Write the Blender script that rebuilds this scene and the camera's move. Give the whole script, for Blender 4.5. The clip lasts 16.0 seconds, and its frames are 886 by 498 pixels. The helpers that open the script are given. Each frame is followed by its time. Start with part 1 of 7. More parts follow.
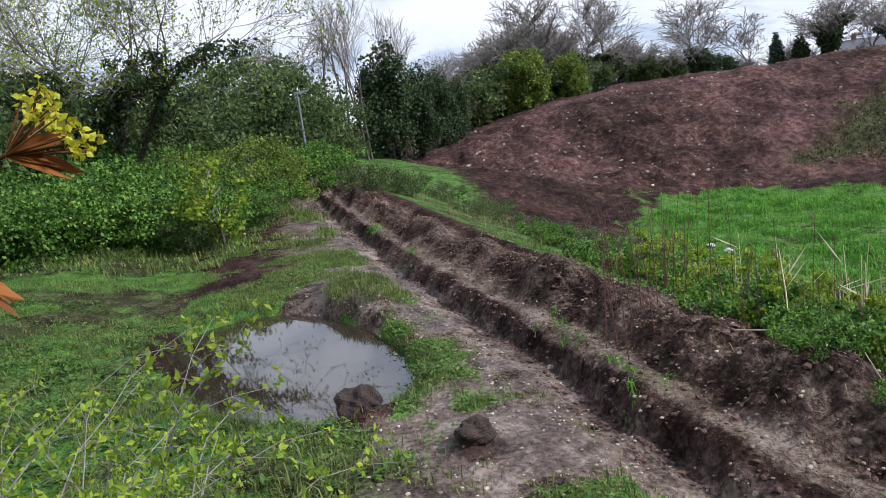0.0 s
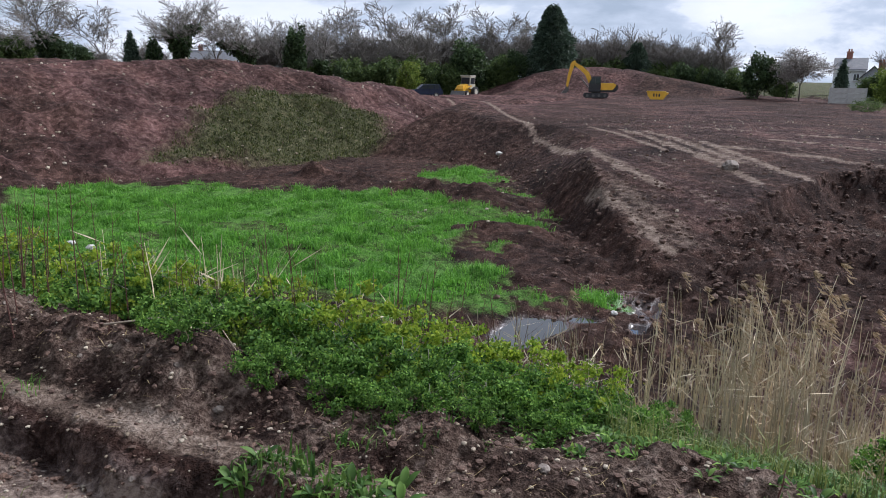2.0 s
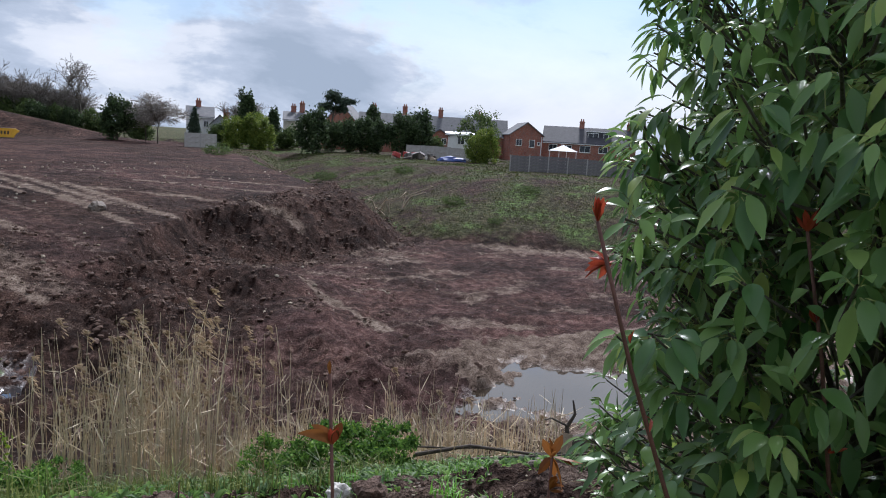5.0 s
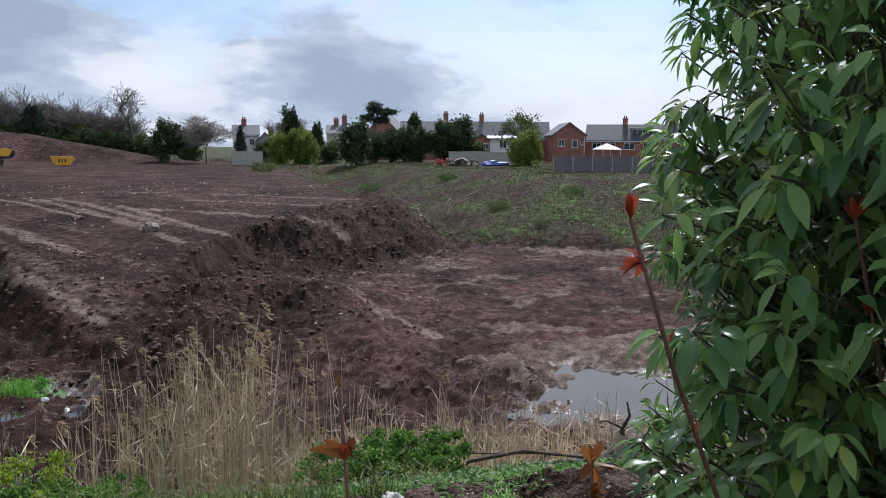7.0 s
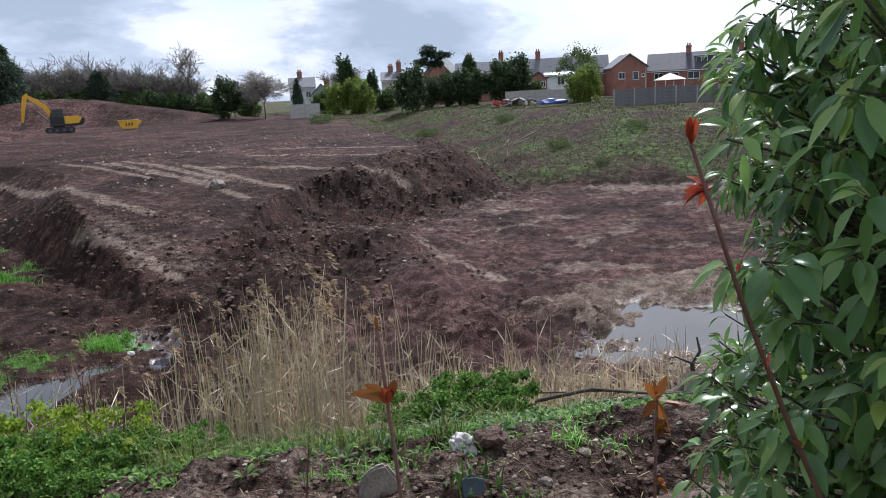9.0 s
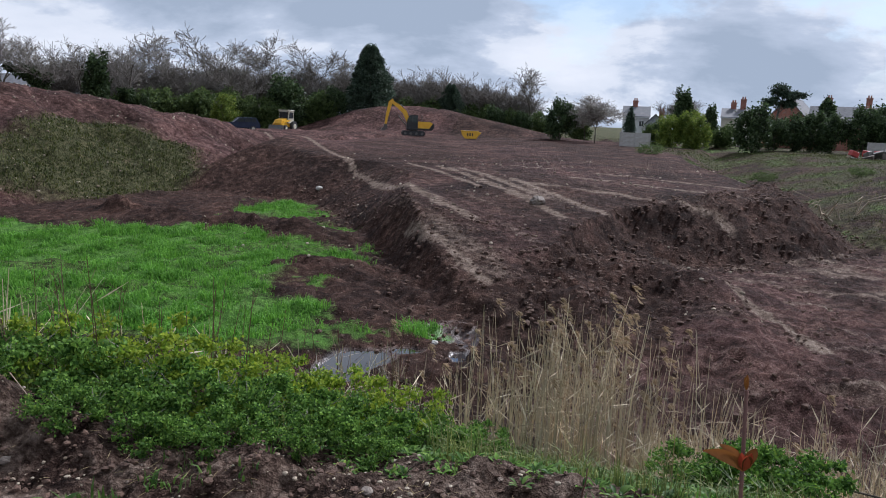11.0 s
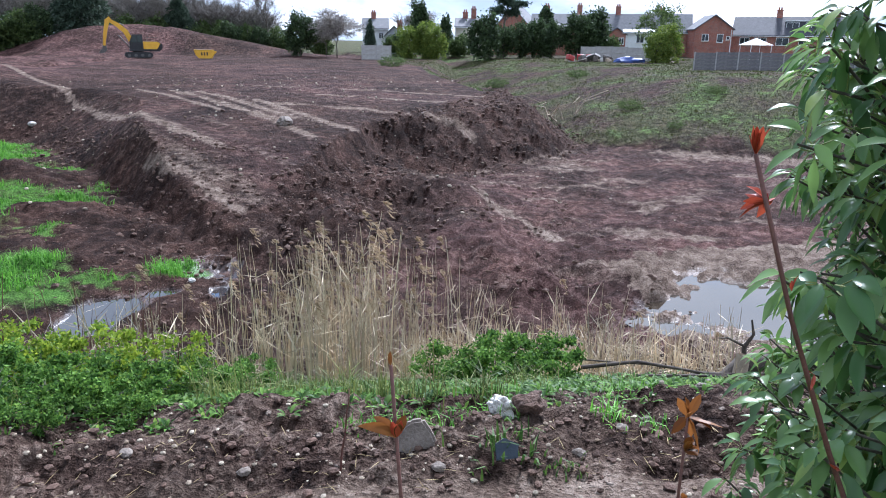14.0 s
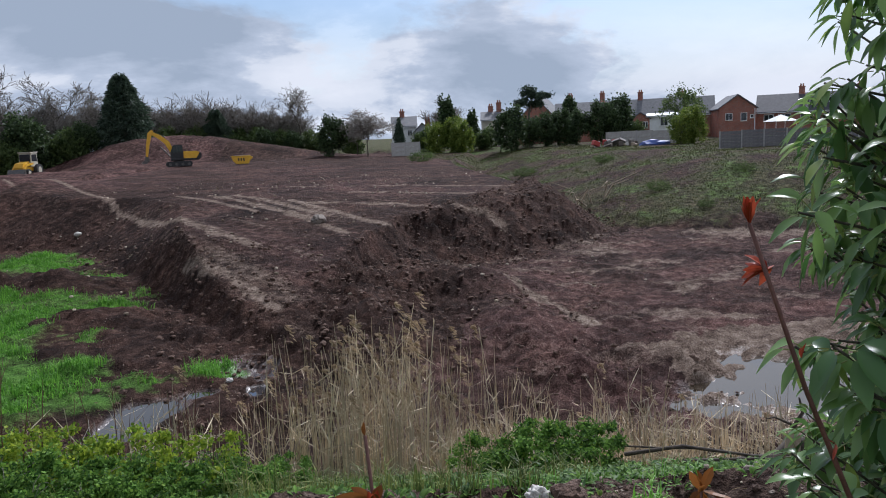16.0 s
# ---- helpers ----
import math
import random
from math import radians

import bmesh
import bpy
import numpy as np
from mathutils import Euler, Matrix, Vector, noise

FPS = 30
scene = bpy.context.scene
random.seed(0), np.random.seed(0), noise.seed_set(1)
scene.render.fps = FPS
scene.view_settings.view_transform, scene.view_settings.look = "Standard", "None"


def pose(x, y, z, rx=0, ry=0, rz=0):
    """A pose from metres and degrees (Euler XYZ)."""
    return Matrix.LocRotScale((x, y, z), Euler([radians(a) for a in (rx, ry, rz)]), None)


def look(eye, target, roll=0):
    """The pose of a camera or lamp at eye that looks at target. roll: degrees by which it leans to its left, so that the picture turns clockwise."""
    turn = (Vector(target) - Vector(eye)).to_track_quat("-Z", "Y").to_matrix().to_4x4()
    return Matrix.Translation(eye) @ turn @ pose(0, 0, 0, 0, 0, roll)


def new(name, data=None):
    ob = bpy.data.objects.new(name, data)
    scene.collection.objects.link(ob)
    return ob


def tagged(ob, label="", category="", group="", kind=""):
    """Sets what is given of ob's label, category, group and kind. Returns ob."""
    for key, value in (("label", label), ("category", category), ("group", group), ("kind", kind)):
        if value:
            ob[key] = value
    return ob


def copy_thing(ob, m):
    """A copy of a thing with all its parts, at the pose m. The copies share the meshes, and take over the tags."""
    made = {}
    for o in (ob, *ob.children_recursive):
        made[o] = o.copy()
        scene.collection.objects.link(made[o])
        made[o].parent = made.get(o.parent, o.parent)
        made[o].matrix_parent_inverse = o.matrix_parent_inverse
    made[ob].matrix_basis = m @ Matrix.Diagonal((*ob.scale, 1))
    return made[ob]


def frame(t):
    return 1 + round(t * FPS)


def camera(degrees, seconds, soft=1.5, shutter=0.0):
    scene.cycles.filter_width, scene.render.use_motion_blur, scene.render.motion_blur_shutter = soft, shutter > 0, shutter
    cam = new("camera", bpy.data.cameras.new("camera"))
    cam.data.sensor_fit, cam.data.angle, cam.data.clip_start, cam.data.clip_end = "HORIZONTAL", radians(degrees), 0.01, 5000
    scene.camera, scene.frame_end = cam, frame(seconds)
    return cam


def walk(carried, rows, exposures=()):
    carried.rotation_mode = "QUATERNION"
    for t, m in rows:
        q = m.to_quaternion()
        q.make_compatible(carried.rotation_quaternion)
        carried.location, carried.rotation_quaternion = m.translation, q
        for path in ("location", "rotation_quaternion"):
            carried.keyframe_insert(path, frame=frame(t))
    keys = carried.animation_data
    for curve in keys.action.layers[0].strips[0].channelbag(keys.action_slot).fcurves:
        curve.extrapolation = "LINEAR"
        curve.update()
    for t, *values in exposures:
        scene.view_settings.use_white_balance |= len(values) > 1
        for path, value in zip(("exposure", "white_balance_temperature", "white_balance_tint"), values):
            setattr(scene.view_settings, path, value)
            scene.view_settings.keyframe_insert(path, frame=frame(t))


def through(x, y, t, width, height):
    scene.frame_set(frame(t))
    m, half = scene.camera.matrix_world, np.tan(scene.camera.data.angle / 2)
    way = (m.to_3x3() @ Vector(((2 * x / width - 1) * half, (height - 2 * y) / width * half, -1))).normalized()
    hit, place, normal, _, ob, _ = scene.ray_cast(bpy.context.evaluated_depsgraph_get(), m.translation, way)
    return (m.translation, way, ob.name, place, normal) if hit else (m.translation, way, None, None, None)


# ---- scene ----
cam = camera(62.74, 16.0, soft=1.0)


def eye(x, y, z, turn, tilt, lean):
    """A camera pose: heading in degrees to the left of +y, tilt upwards, lean to the left."""
    return pose(x, y, z, 0, 0, turn) @ pose(0, 0, 0, 90 + tilt) @ pose(0, 0, 0, 0, 0, lean)


PATH = [
    (0.0, eye(-0.093, 0.214, 2.188, 74.99, -10.12, -7.37)),
    (0.5, eye(-0.074, 0.207, 2.194, 66.42, -11.11, -5.87)),
    (1.0, eye(-0.078, 0.222, 2.183, 50.98, -12.45, -3.23)),
    (1.5, eye(-0.074, 0.234, 2.176, 38.45, -13.20, -1.08)),
    (2.0, eye(-0.027, 0.126, 2.183, 26.65, -13.30, 0.75)),
    (2.5, eye(-0.086, 0.090, 2.106, 16.05, -12.84, 1.75)),
    (3.0, eye(-0.051, 0.116, 2.096, 7.78, -12.66, 1.37)),
    (3.5, eye(-0.030, 0.094, 2.109, 0.00, -12.57, 0.92)),
    (4.0, eye(-0.021, 0.038, 2.138, -8.01, -11.38, 1.85)),
    (4.5, eye(-0.006, 0.036, 2.142, -14.36, -10.39, 2.50)),
    (4.7, eye(-0.002, 0.039, 2.141, -17.53, -9.34, 3.11)),
    (5.2, eye(0.003, 0.040, 2.141, -21.16, -7.82, 3.53)),
    (5.7, eye(0.014, 0.042, 2.141, -20.82, -7.26, 2.82)),
    (6.3, eye(0.027, 0.044, 2.142, -18.26, -7.46, 1.55)),
    (6.8, eye(0.032, 0.045, 2.142, -16.92, -7.99, 1.01)),
    (7.0, eye(0.033, 0.045, 2.140, -16.76, -7.89, 0.46)),
    (7.5, eye(0.036, 0.054, 2.134, -16.41, -9.08, 0.21)),
    (8.0, eye(0.062, 0.066, 2.128, -16.02, -12.37, -1.79)),
    (8.5, eye(0.058, 0.070, 2.127, -13.52, -12.16, -2.71)),
    (9.0, eye(0.057, 0.070, 2.127, -11.70, -12.17, -3.10)),
    (9.5, eye(0.053, 0.075, 2.126, -8.82, -12.01, -2.95)),
    (10.0, eye(0.035, 0.111, 2.092, 1.23, -9.72, -0.58)),
    (10.2, eye(0.016, 0.085, 2.100, 6.17, -9.69, 0.32)),
    (10.7, eye(0.014, 0.080, 2.114, 12.39, -9.85, 2.01)),
    (11.2, eye(0.009, 0.068, 2.145, 11.95, -10.31, 3.17)),
    (11.8, eye(0.004, 0.055, 2.184, 6.63, -10.95, 3.73)),
    (12.3, eye(0.002, 0.050, 2.198, 1.55, -11.30, 3.40)),
    (12.5, eye(0.003, 0.041, 2.206, -0.19, -11.37, 3.12)),
    (13.0, eye(0.039, 0.083, 2.198, -2.55, -14.19, 0.86)),
    (13.5, eye(0.070, 0.088, 2.182, -6.10, -15.14, 0.88)),
    (14.0, eye(0.085, 0.090, 2.181, -6.95, -15.96, 0.69)),
    (14.5, eye(0.103, 0.085, 2.184, -7.32, -16.60, -0.17)),
    (15.0, eye(0.107, 0.085, 2.184, -7.47, -16.85, -0.46)),
    (15.5, eye(0.104, 0.072, 2.175, -4.93, -12.66, -1.55)),
    (16.0, eye(0.129, 0.053, 2.176, -4.24, -8.83, -2.54)),
]
EXPOSURES = [(0, 0.32, 5850, 14), (2, 0.27, 5850, 14), (4, 0.17, 5850, 14), (4.7, 0.12, 5850, 14), (6.8, 0.06, 5850, 14), (7.5, 0.14, 5850, 14), (8.5, 0.34, 5850, 14), (9.5, 0.37, 5850, 14), (10.2, 0.17, 5850, 14), (12.3, 0.04, 5850, 14), (12.8, 0.32, 5650, 14), (13.5, 0.87, 5450, 14), (15, 0.97, 5400, 14), (15.5, 0.62, 5850, 14), (16, -0.03, 5850, 14)]
walk(cam, PATH, EXPOSURES)

# ---- light: a bright broken overcast with a veiled sun ahead ----
SUN_AZ, SUN_EL = 28.0, 42.0
world = bpy.data.worlds.new("world")
scene.world = world
world.use_nodes = True
wn, wl = world.node_tree.nodes, world.node_tree.links
wn.clear()
w_out = wn.new("ShaderNodeOutputWorld")
w_bg = wn.new("ShaderNodeBackground")
w_bg.inputs["Strength"].default_value = 0.11
w_sky = wn.new("ShaderNodeTexSky")
w_sky.sky_type = "NISHITA"
w_sky.sun_disc = False
w_sky.sun_elevation = radians(SUN_EL)
w_sky.sun_rotation = radians(SUN_AZ)
w_sky.dust_density = 0.4
# cloud deck: heights of the view direction squeezed as on a flat layer
w_tc = wn.new("ShaderNodeTexCoord")
w_sep = wn.new("ShaderNodeSeparateXYZ")
wl.new(w_tc.outputs["Generated"], w_sep.inputs[0])
w_add = wn.new("ShaderNodeMath")
w_add.operation = "ADD"
w_add.inputs[1].default_value = 0.32
w_abs = wn.new("ShaderNodeMath")
w_abs.operation = "ABSOLUTE"
wl.new(w_sep.outputs[2], w_abs.inputs[0])
wl.new(w_abs.outputs[0], w_add.inputs[0])
w_div = wn.new("ShaderNodeVectorMath")
w_div.operation = "DIVIDE"
w_cmb = wn.new("ShaderNodeCombineXYZ")
for i in range(3):
    wl.new(w_add.outputs[0], w_cmb.inputs[i])
wl.new(w_tc.outputs["Generated"], w_div.inputs[0])
wl.new(w_cmb.outputs[0], w_div.inputs[1])


def w_noise(scale, detail, offset):
    mp = wn.new("ShaderNodeMapping")
    mp.inputs["Location"].default_value = offset
    n = wn.new("ShaderNodeTexNoise")
    n.inputs["Scale"].default_value = scale
    n.inputs["Detail"].default_value = detail
    n.inputs["Roughness"].default_value = 0.58
    n.inputs["Distortion"].default_value = 0.25
    wl.new(w_div.outputs[0], mp.inputs[0])
    wl.new(mp.outputs[0], n.inputs["Vector"])
    return n


def w_ramp(src, stops):
    r = wn.new("ShaderNodeValToRGB")
    for i, (p, c) in enumerate(stops):
        e = r.color_ramp.elements[i] if i < 2 else r.color_ramp.elements.new(p)
        e.position, e.color = p, (*c, 1)
    wl.new(src, r.inputs[0])
    return r


cloud_shape = w_noise(0.6, 8, (3.1, 1.7, 0.4))
cloud_tone = w_noise(1.0, 9, (8.2, 2.6, 5.0))
cover = w_ramp(cloud_shape.outputs[0], [(0.40, (0, 0, 0)), (0.47, (1, 1, 1))])
tone = w_ramp(cloud_tone.outputs[0], [(0.40, (3.4, 3.95, 4.6)), (0.475, (4.7, 5.2, 5.85)), (0.515, (6.6, 6.85, 7.1)), (0.62, (7.5, 7.6, 7.7))])
# cloud layers close up towards the horizon
w_low = wn.new("ShaderNodeMapRange")
w_low.inputs["From Min"].default_value, w_low.inputs["From Max"].default_value = 0.05, 0.22
w_low.inputs["To Min"].default_value, w_low.inputs["To Max"].default_value = 1.0, 0.0
wl.new(w_abs.outputs[0], w_low.inputs["Value"])
w_max = wn.new("ShaderNodeMath")
w_max.operation = "MAXIMUM"
wl.new(cover.outputs[0], w_max.inputs[0])
wl.new(w_low.outputs[0], w_max.inputs[1])
w_mix = wn.new("ShaderNodeMix")
w_mix.data_type = "RGBA"
wl.new(w_max.outputs[0], w_mix.inputs[0])
wl.new(w_sky.outputs[0], w_mix.inputs[6])
wl.new(tone.outputs[0], w_mix.inputs[7])
wl.new(w_mix.outputs[2], w_bg.inputs["Color"])
wl.new(w_bg.outputs[0], w_out.inputs[0])

sun_data = bpy.data.lights.new("sun", "SUN")
sun_data.energy, sun_data.angle, sun_data.color = 4.3, radians(9), (1.0, 0.975, 0.94)
sun = new("sun", sun_data)
sun_dir = Vector((math.sin(radians(SUN_AZ)) * math.cos(radians(SUN_EL)), math.cos(radians(SUN_AZ)) * math.cos(radians(SUN_EL)), math.sin(radians(SUN_EL))))
sun.matrix_world = look(sun_dir * 60, (0, 0, 0))

# ---- tools ----
rng = np.random.default_rng(7)


def v_hash(ix, iy, seed):
    h = np.sin(ix * 127.1 + iy * 311.7 + seed * 74.7) * 43758.5453
    return h - np.floor(h)


def v_noise(x, y, seed=0):
    """Smooth noise in the plane, 0 to 1."""
    ix, iy = np.floor(x), np.floor(y)
    fx, fy = x - ix, y - iy
    fx, fy = fx * fx * (3 - 2 * fx), fy * fy * (3 - 2 * fy)
    a, b = v_hash(ix, iy, seed), v_hash(ix + 1, iy, seed)
    c, d = v_hash(ix, iy + 1, seed), v_hash(ix + 1, iy + 1, seed)
    return (a * (1 - fx) + b * fx) * (1 - fy) + (c * (1 - fx) + d * fx) * fy


def fbm(x, y, scale, octaves=4, seed=0):
    """Layered noise about zero, roughly -0.5 to 0.5."""
    total, amp, norm = 0.0, 1.0, 0.0
    for k in range(octaves):
        total = total + amp * (v_noise(x / scale + 13.7 * k, y / scale - 7.9 * k, seed + k) - 0.5)
        norm += amp
        amp *= 0.55
        scale *= 0.47
    return total / norm


def ramp01(a, b, x):
    t = np.clip((x - a) / (b - a), 0, 1)
    return t * t * (3 - 2 * t)


def line_dist(x, y, pts):
    """Distance to a polyline, and its sign: positive to the left of the way along it."""
    best = np.full(np.shape(x), 1e9)
    side = np.ones(np.shape(x))
    for (ax, ay), (bx, by) in zip(pts, pts[1:]):
        dx, dy = bx - ax, by - ay
        t = np.clip(((x - ax) * dx + (y - ay) * dy) / (dx * dx + dy * dy), 0, 1)
        d = np.hypot(x - ax - t * dx, y - ay - t * dy)
        s = np.sign(dx * (y - ay) - dy * (x - ax))
        side = np.where(d < best - 1e-9, s, side)
        best = np.minimum(best, d)
    return best, side


def inside(x, y, poly):
    """Signed distance to a closed outline: positive within it."""
    ring = list(poly) + [poly[0]]
    d, _ = line_dist(x, y, ring)
    odd = np.zeros(np.shape(x), bool)
    for (ax, ay), (bx, by) in zip(ring, ring[1:]):
        cross = (ay > y) != (by > y)
        odd ^= cross & (x < (bx - ax) * (y - ay) / (by - ay + 1e-12) + ax)
    return np.where(odd, d, -d)


def raw_mesh(name, verts, quads=None, tris=None, mats=(), smooth=False):
    """A mesh from arrays of corners and faces."""
    me = bpy.data.meshes.new(name)
    verts = np.asarray(verts, np.float32)
    loops, starts, totals = [], [], []
    at = 0
    for faces, n in ((quads, 4), (tris, 3)):
        if faces is not None and len(faces):
            faces = np.asarray(faces, np.int32)
            loops.append(faces.ravel())
            starts.append(at + np.arange(len(faces), dtype=np.int32) * n)
            totals.append(np.full(len(faces), n, np.int32))
            at += faces.size
    loops, starts, totals = np.concatenate(loops), np.concatenate(starts), np.concatenate(totals)
    me.vertices.add(len(verts))
    me.vertices.foreach_set("co", verts.ravel())
    me.loops.add(len(loops))
    me.loops.foreach_set("vertex_index", loops)
    me.polygons.add(len(starts))
    me.polygons.foreach_set("loop_start", starts)
    me.polygons.foreach_set("loop_total", totals)
    me.polygons.foreach_set("use_smooth", np.full(len(starts), smooth))
    me.update(calc_edges=True)
    for m in mats:
        me.materials.append(m)
    return me


def part(name, data, material, parent=None, label=""):
    """One mesh object, from a bmesh or a mesh, under a thing or a part."""
    if isinstance(data, bmesh.types.BMesh):
        me = bpy.data.meshes.new(name)
        data.to_mesh(me)
        data.free()
    else:
        me = data
    if material is not None and not me.materials:
        me.materials.append(material)
    ob = new(name, me)
    if parent is not None:
        ob.parent = parent
    return tagged(ob, label)


def thing(name, m, label, category, group="", kind=""):
    """An Empty at a thing's base, to hold its parts."""
    ob = new(name)
    ob.empty_display_size = 0.1
    ob.matrix_world = m
    return tagged(ob, label, category, group, kind)


def box(bm, sx, sy, sz, m=None, bevel=0.0):
    """Adds a box of that size about m to a bmesh."""
    made = bmesh.ops.create_cube(bm, size=1.0)
    bmesh.ops.scale(bm, vec=(sx, sy, sz), verts=made["verts"])
    if bevel:
        edges = list({e for v in made["verts"] for e in v.link_edges})
        out = bmesh.ops.bevel(bm, geom=edges, offset=bevel, segments=1, affect="EDGES", profile=0.5)
        verts = list({v for f in out["faces"] for v in f.verts} | {v for v in made["verts"] if v.is_valid})
    else:
        verts = made["verts"]
    if m is not None:
        bmesh.ops.transform(bm, matrix=m, verts=verts)
    return bm


def boxed(sx, sy, sz, m=None, bevel=0.0):
    return box(bmesh.new(), sx, sy, sz, m, bevel)


def rod(bm, r1, r2, length, m=None, sides=10):
    """Adds a tapered round bar along z from m's origin."""
    made = bmesh.ops.create_cone(bm, cap_ends=True, segments=sides, radius1=r1, radius2=r2, depth=length)
    bmesh.ops.translate(bm, vec=(0, 0, length / 2), verts=made["verts"])
    if m is not None:
        bmesh.ops.transform(bm, matrix=m, verts=made["verts"])
    return bm


def prism(outline, thick, m=None, axis="y"):
    """A solid plate: the outline lies in x and z, and is as thick as given along y, about its middle."""
    bm = bmesh.new()
    a = [bm.verts.new((x, -thick / 2, z)) for x, z in outline]
    b = [bm.verts.new((x, thick / 2, z)) for x, z in outline]
    bm.faces.new(a)
    bm.faces.new(b[::-1])
    n = len(a)
    for i in range(n):
        bm.faces.new((a[i], b[i], b[(i + 1) % n], a[(i + 1) % n]))
    bmesh.ops.recalc_face_normals(bm, faces=bm.faces)
    if m is not None:
        bmesh.ops.transform(bm, matrix=m, verts=bm.verts)
    return bm

# ---- materials ----
def material(name):
    m = bpy.data.materials.new(name)
    m.use_nodes = True
    n, l = m.node_tree.nodes, m.node_tree.links
    return m, n, l, n["Principled BSDF"]


def mat_noise(n, l, scale, detail=5, rough=0.6, coord=None):
    t = n.new("ShaderNodeTexNoise")
    t.inputs["Scale"].default_value = scale
    t.inputs["Detail"].default_value = detail
    t.inputs["Roughness"].default_value = rough
    if coord is not None:
        l.new(coord, t.inputs["Vector"])
    return t


def mat_ramp(n, l, src, stops):
    r = n.new("ShaderNodeValToRGB")
    for i, (p, c) in enumerate(stops):
        e = r.color_ramp.elements[i] if i < 2 else r.color_ramp.elements.new(p)
        e.position, e.color = p, (*c, 1)
    l.new(src, r.inputs[0])
    return r.outputs[0]


def mat_mix(n, l, fac, a, b, mode="MIX"):
    x = n.new("ShaderNodeMix")
    x.data_type, x.blend_type = "RGBA", mode
    for sock, val in ((x.inputs[0], fac), (x.inputs[6], a), (x.inputs[7], b)):
        if isinstance(val, (int, float)):
            sock.default_value = val
        elif isinstance(val, tuple):
            sock.default_value = (*val, 1)
        else:
            l.new(val, sock)
    return x.outputs[2]


def mat_math(n, l, op, a, b=0.0, clamp=False):
    x = n.new("ShaderNodeMath")
    x.operation, x.use_clamp = op, clamp
    for sock, val in ((x.inputs[0], a), (x.inputs[1], b)):
        if isinstance(val, (int, float)):
            sock.default_value = val
        else:
            l.new(val, sock)
    return x.outputs[0]


def mat_bump(n, l, height, strength, dist, bsdf):
    b = n.new("ShaderNodeBump")
    b.inputs["Strength"].default_value = strength
    b.inputs["Distance"].default_value = dist
    l.new(height, b.inputs["Height"])
    l.new(b.outputs[0], bsdf.inputs["Normal"])


def world_coord(n):
    return n.new("ShaderNodeNewGeometry").outputs["Position"]


def plain(name, a, b, scale=6.0, rough=0.6, metal=0.0, bump=0.1, dist=0.01):
    """A surface that wavers between two colours at two scales."""
    m, n, l, p = material(name)
    co = n.new("ShaderNodeTexCoord").outputs["Object"]
    big, fine = mat_noise(n, l, scale, 4, 0.6, co), mat_noise(n, l, scale * 9, 3, 0.6, co)
    f = mat_math(n, l, "ADD", mat_math(n, l, "MULTIPLY", fine.outputs[0], 0.4), mat_math(n, l, "MULTIPLY", big.outputs[0], 0.6))
    l.new(mat_ramp(n, l, f, [(0.35, a), (0.65, b)]), p.inputs["Base Color"])
    p.inputs["Roughness"].default_value = rough
    p.inputs["Metallic"].default_value = metal
    if bump:
        mat_bump(n, l, fine.outputs[0], bump, dist, p)
    return m


def leafy(name, dark, light, rough=0.5, through=0.25, tip=None):
    """Leaves: colour varies from leaf to leaf, a little light passes through."""
    m, n, l, p = material(name)
    g = n.new("ShaderNodeNewGeometry")
    c = mat_ramp(n, l, g.outputs["Random Per Island"], [(0.1, dark), (0.9, light)] + ([(0.97, tip)] if tip else []))
    co = n.new("ShaderNodeTexCoord").outputs["Object"]
    big = mat_noise(n, l, 0.9, 3, 0.6, co)
    v = mat_ramp(n, l, big.outputs[0], [(0.3, (0.6, 0.62, 0.6)), (0.7, (1.25, 1.2, 1.1))])
    c = mat_mix(n, l, 1.0, c, v, "MULTIPLY")
    l.new(c, p.inputs["Base Color"])
    p.inputs["Roughness"].default_value = rough
    p.inputs["Specular IOR Level"].default_value = 0.5 if rough < 0.4 else 0.2
    tr = n.new("ShaderNodeBsdfTranslucent")
    l.new(c, tr.inputs[0])
    mx = n.new("ShaderNodeMixShader")
    mx.inputs[0].default_value = through
    l.new(p.outputs[0], mx.inputs[1])
    l.new(tr.outputs[0], mx.inputs[2])
    l.new(mx.outputs[0], n["Material Output"].inputs[0])
    return m


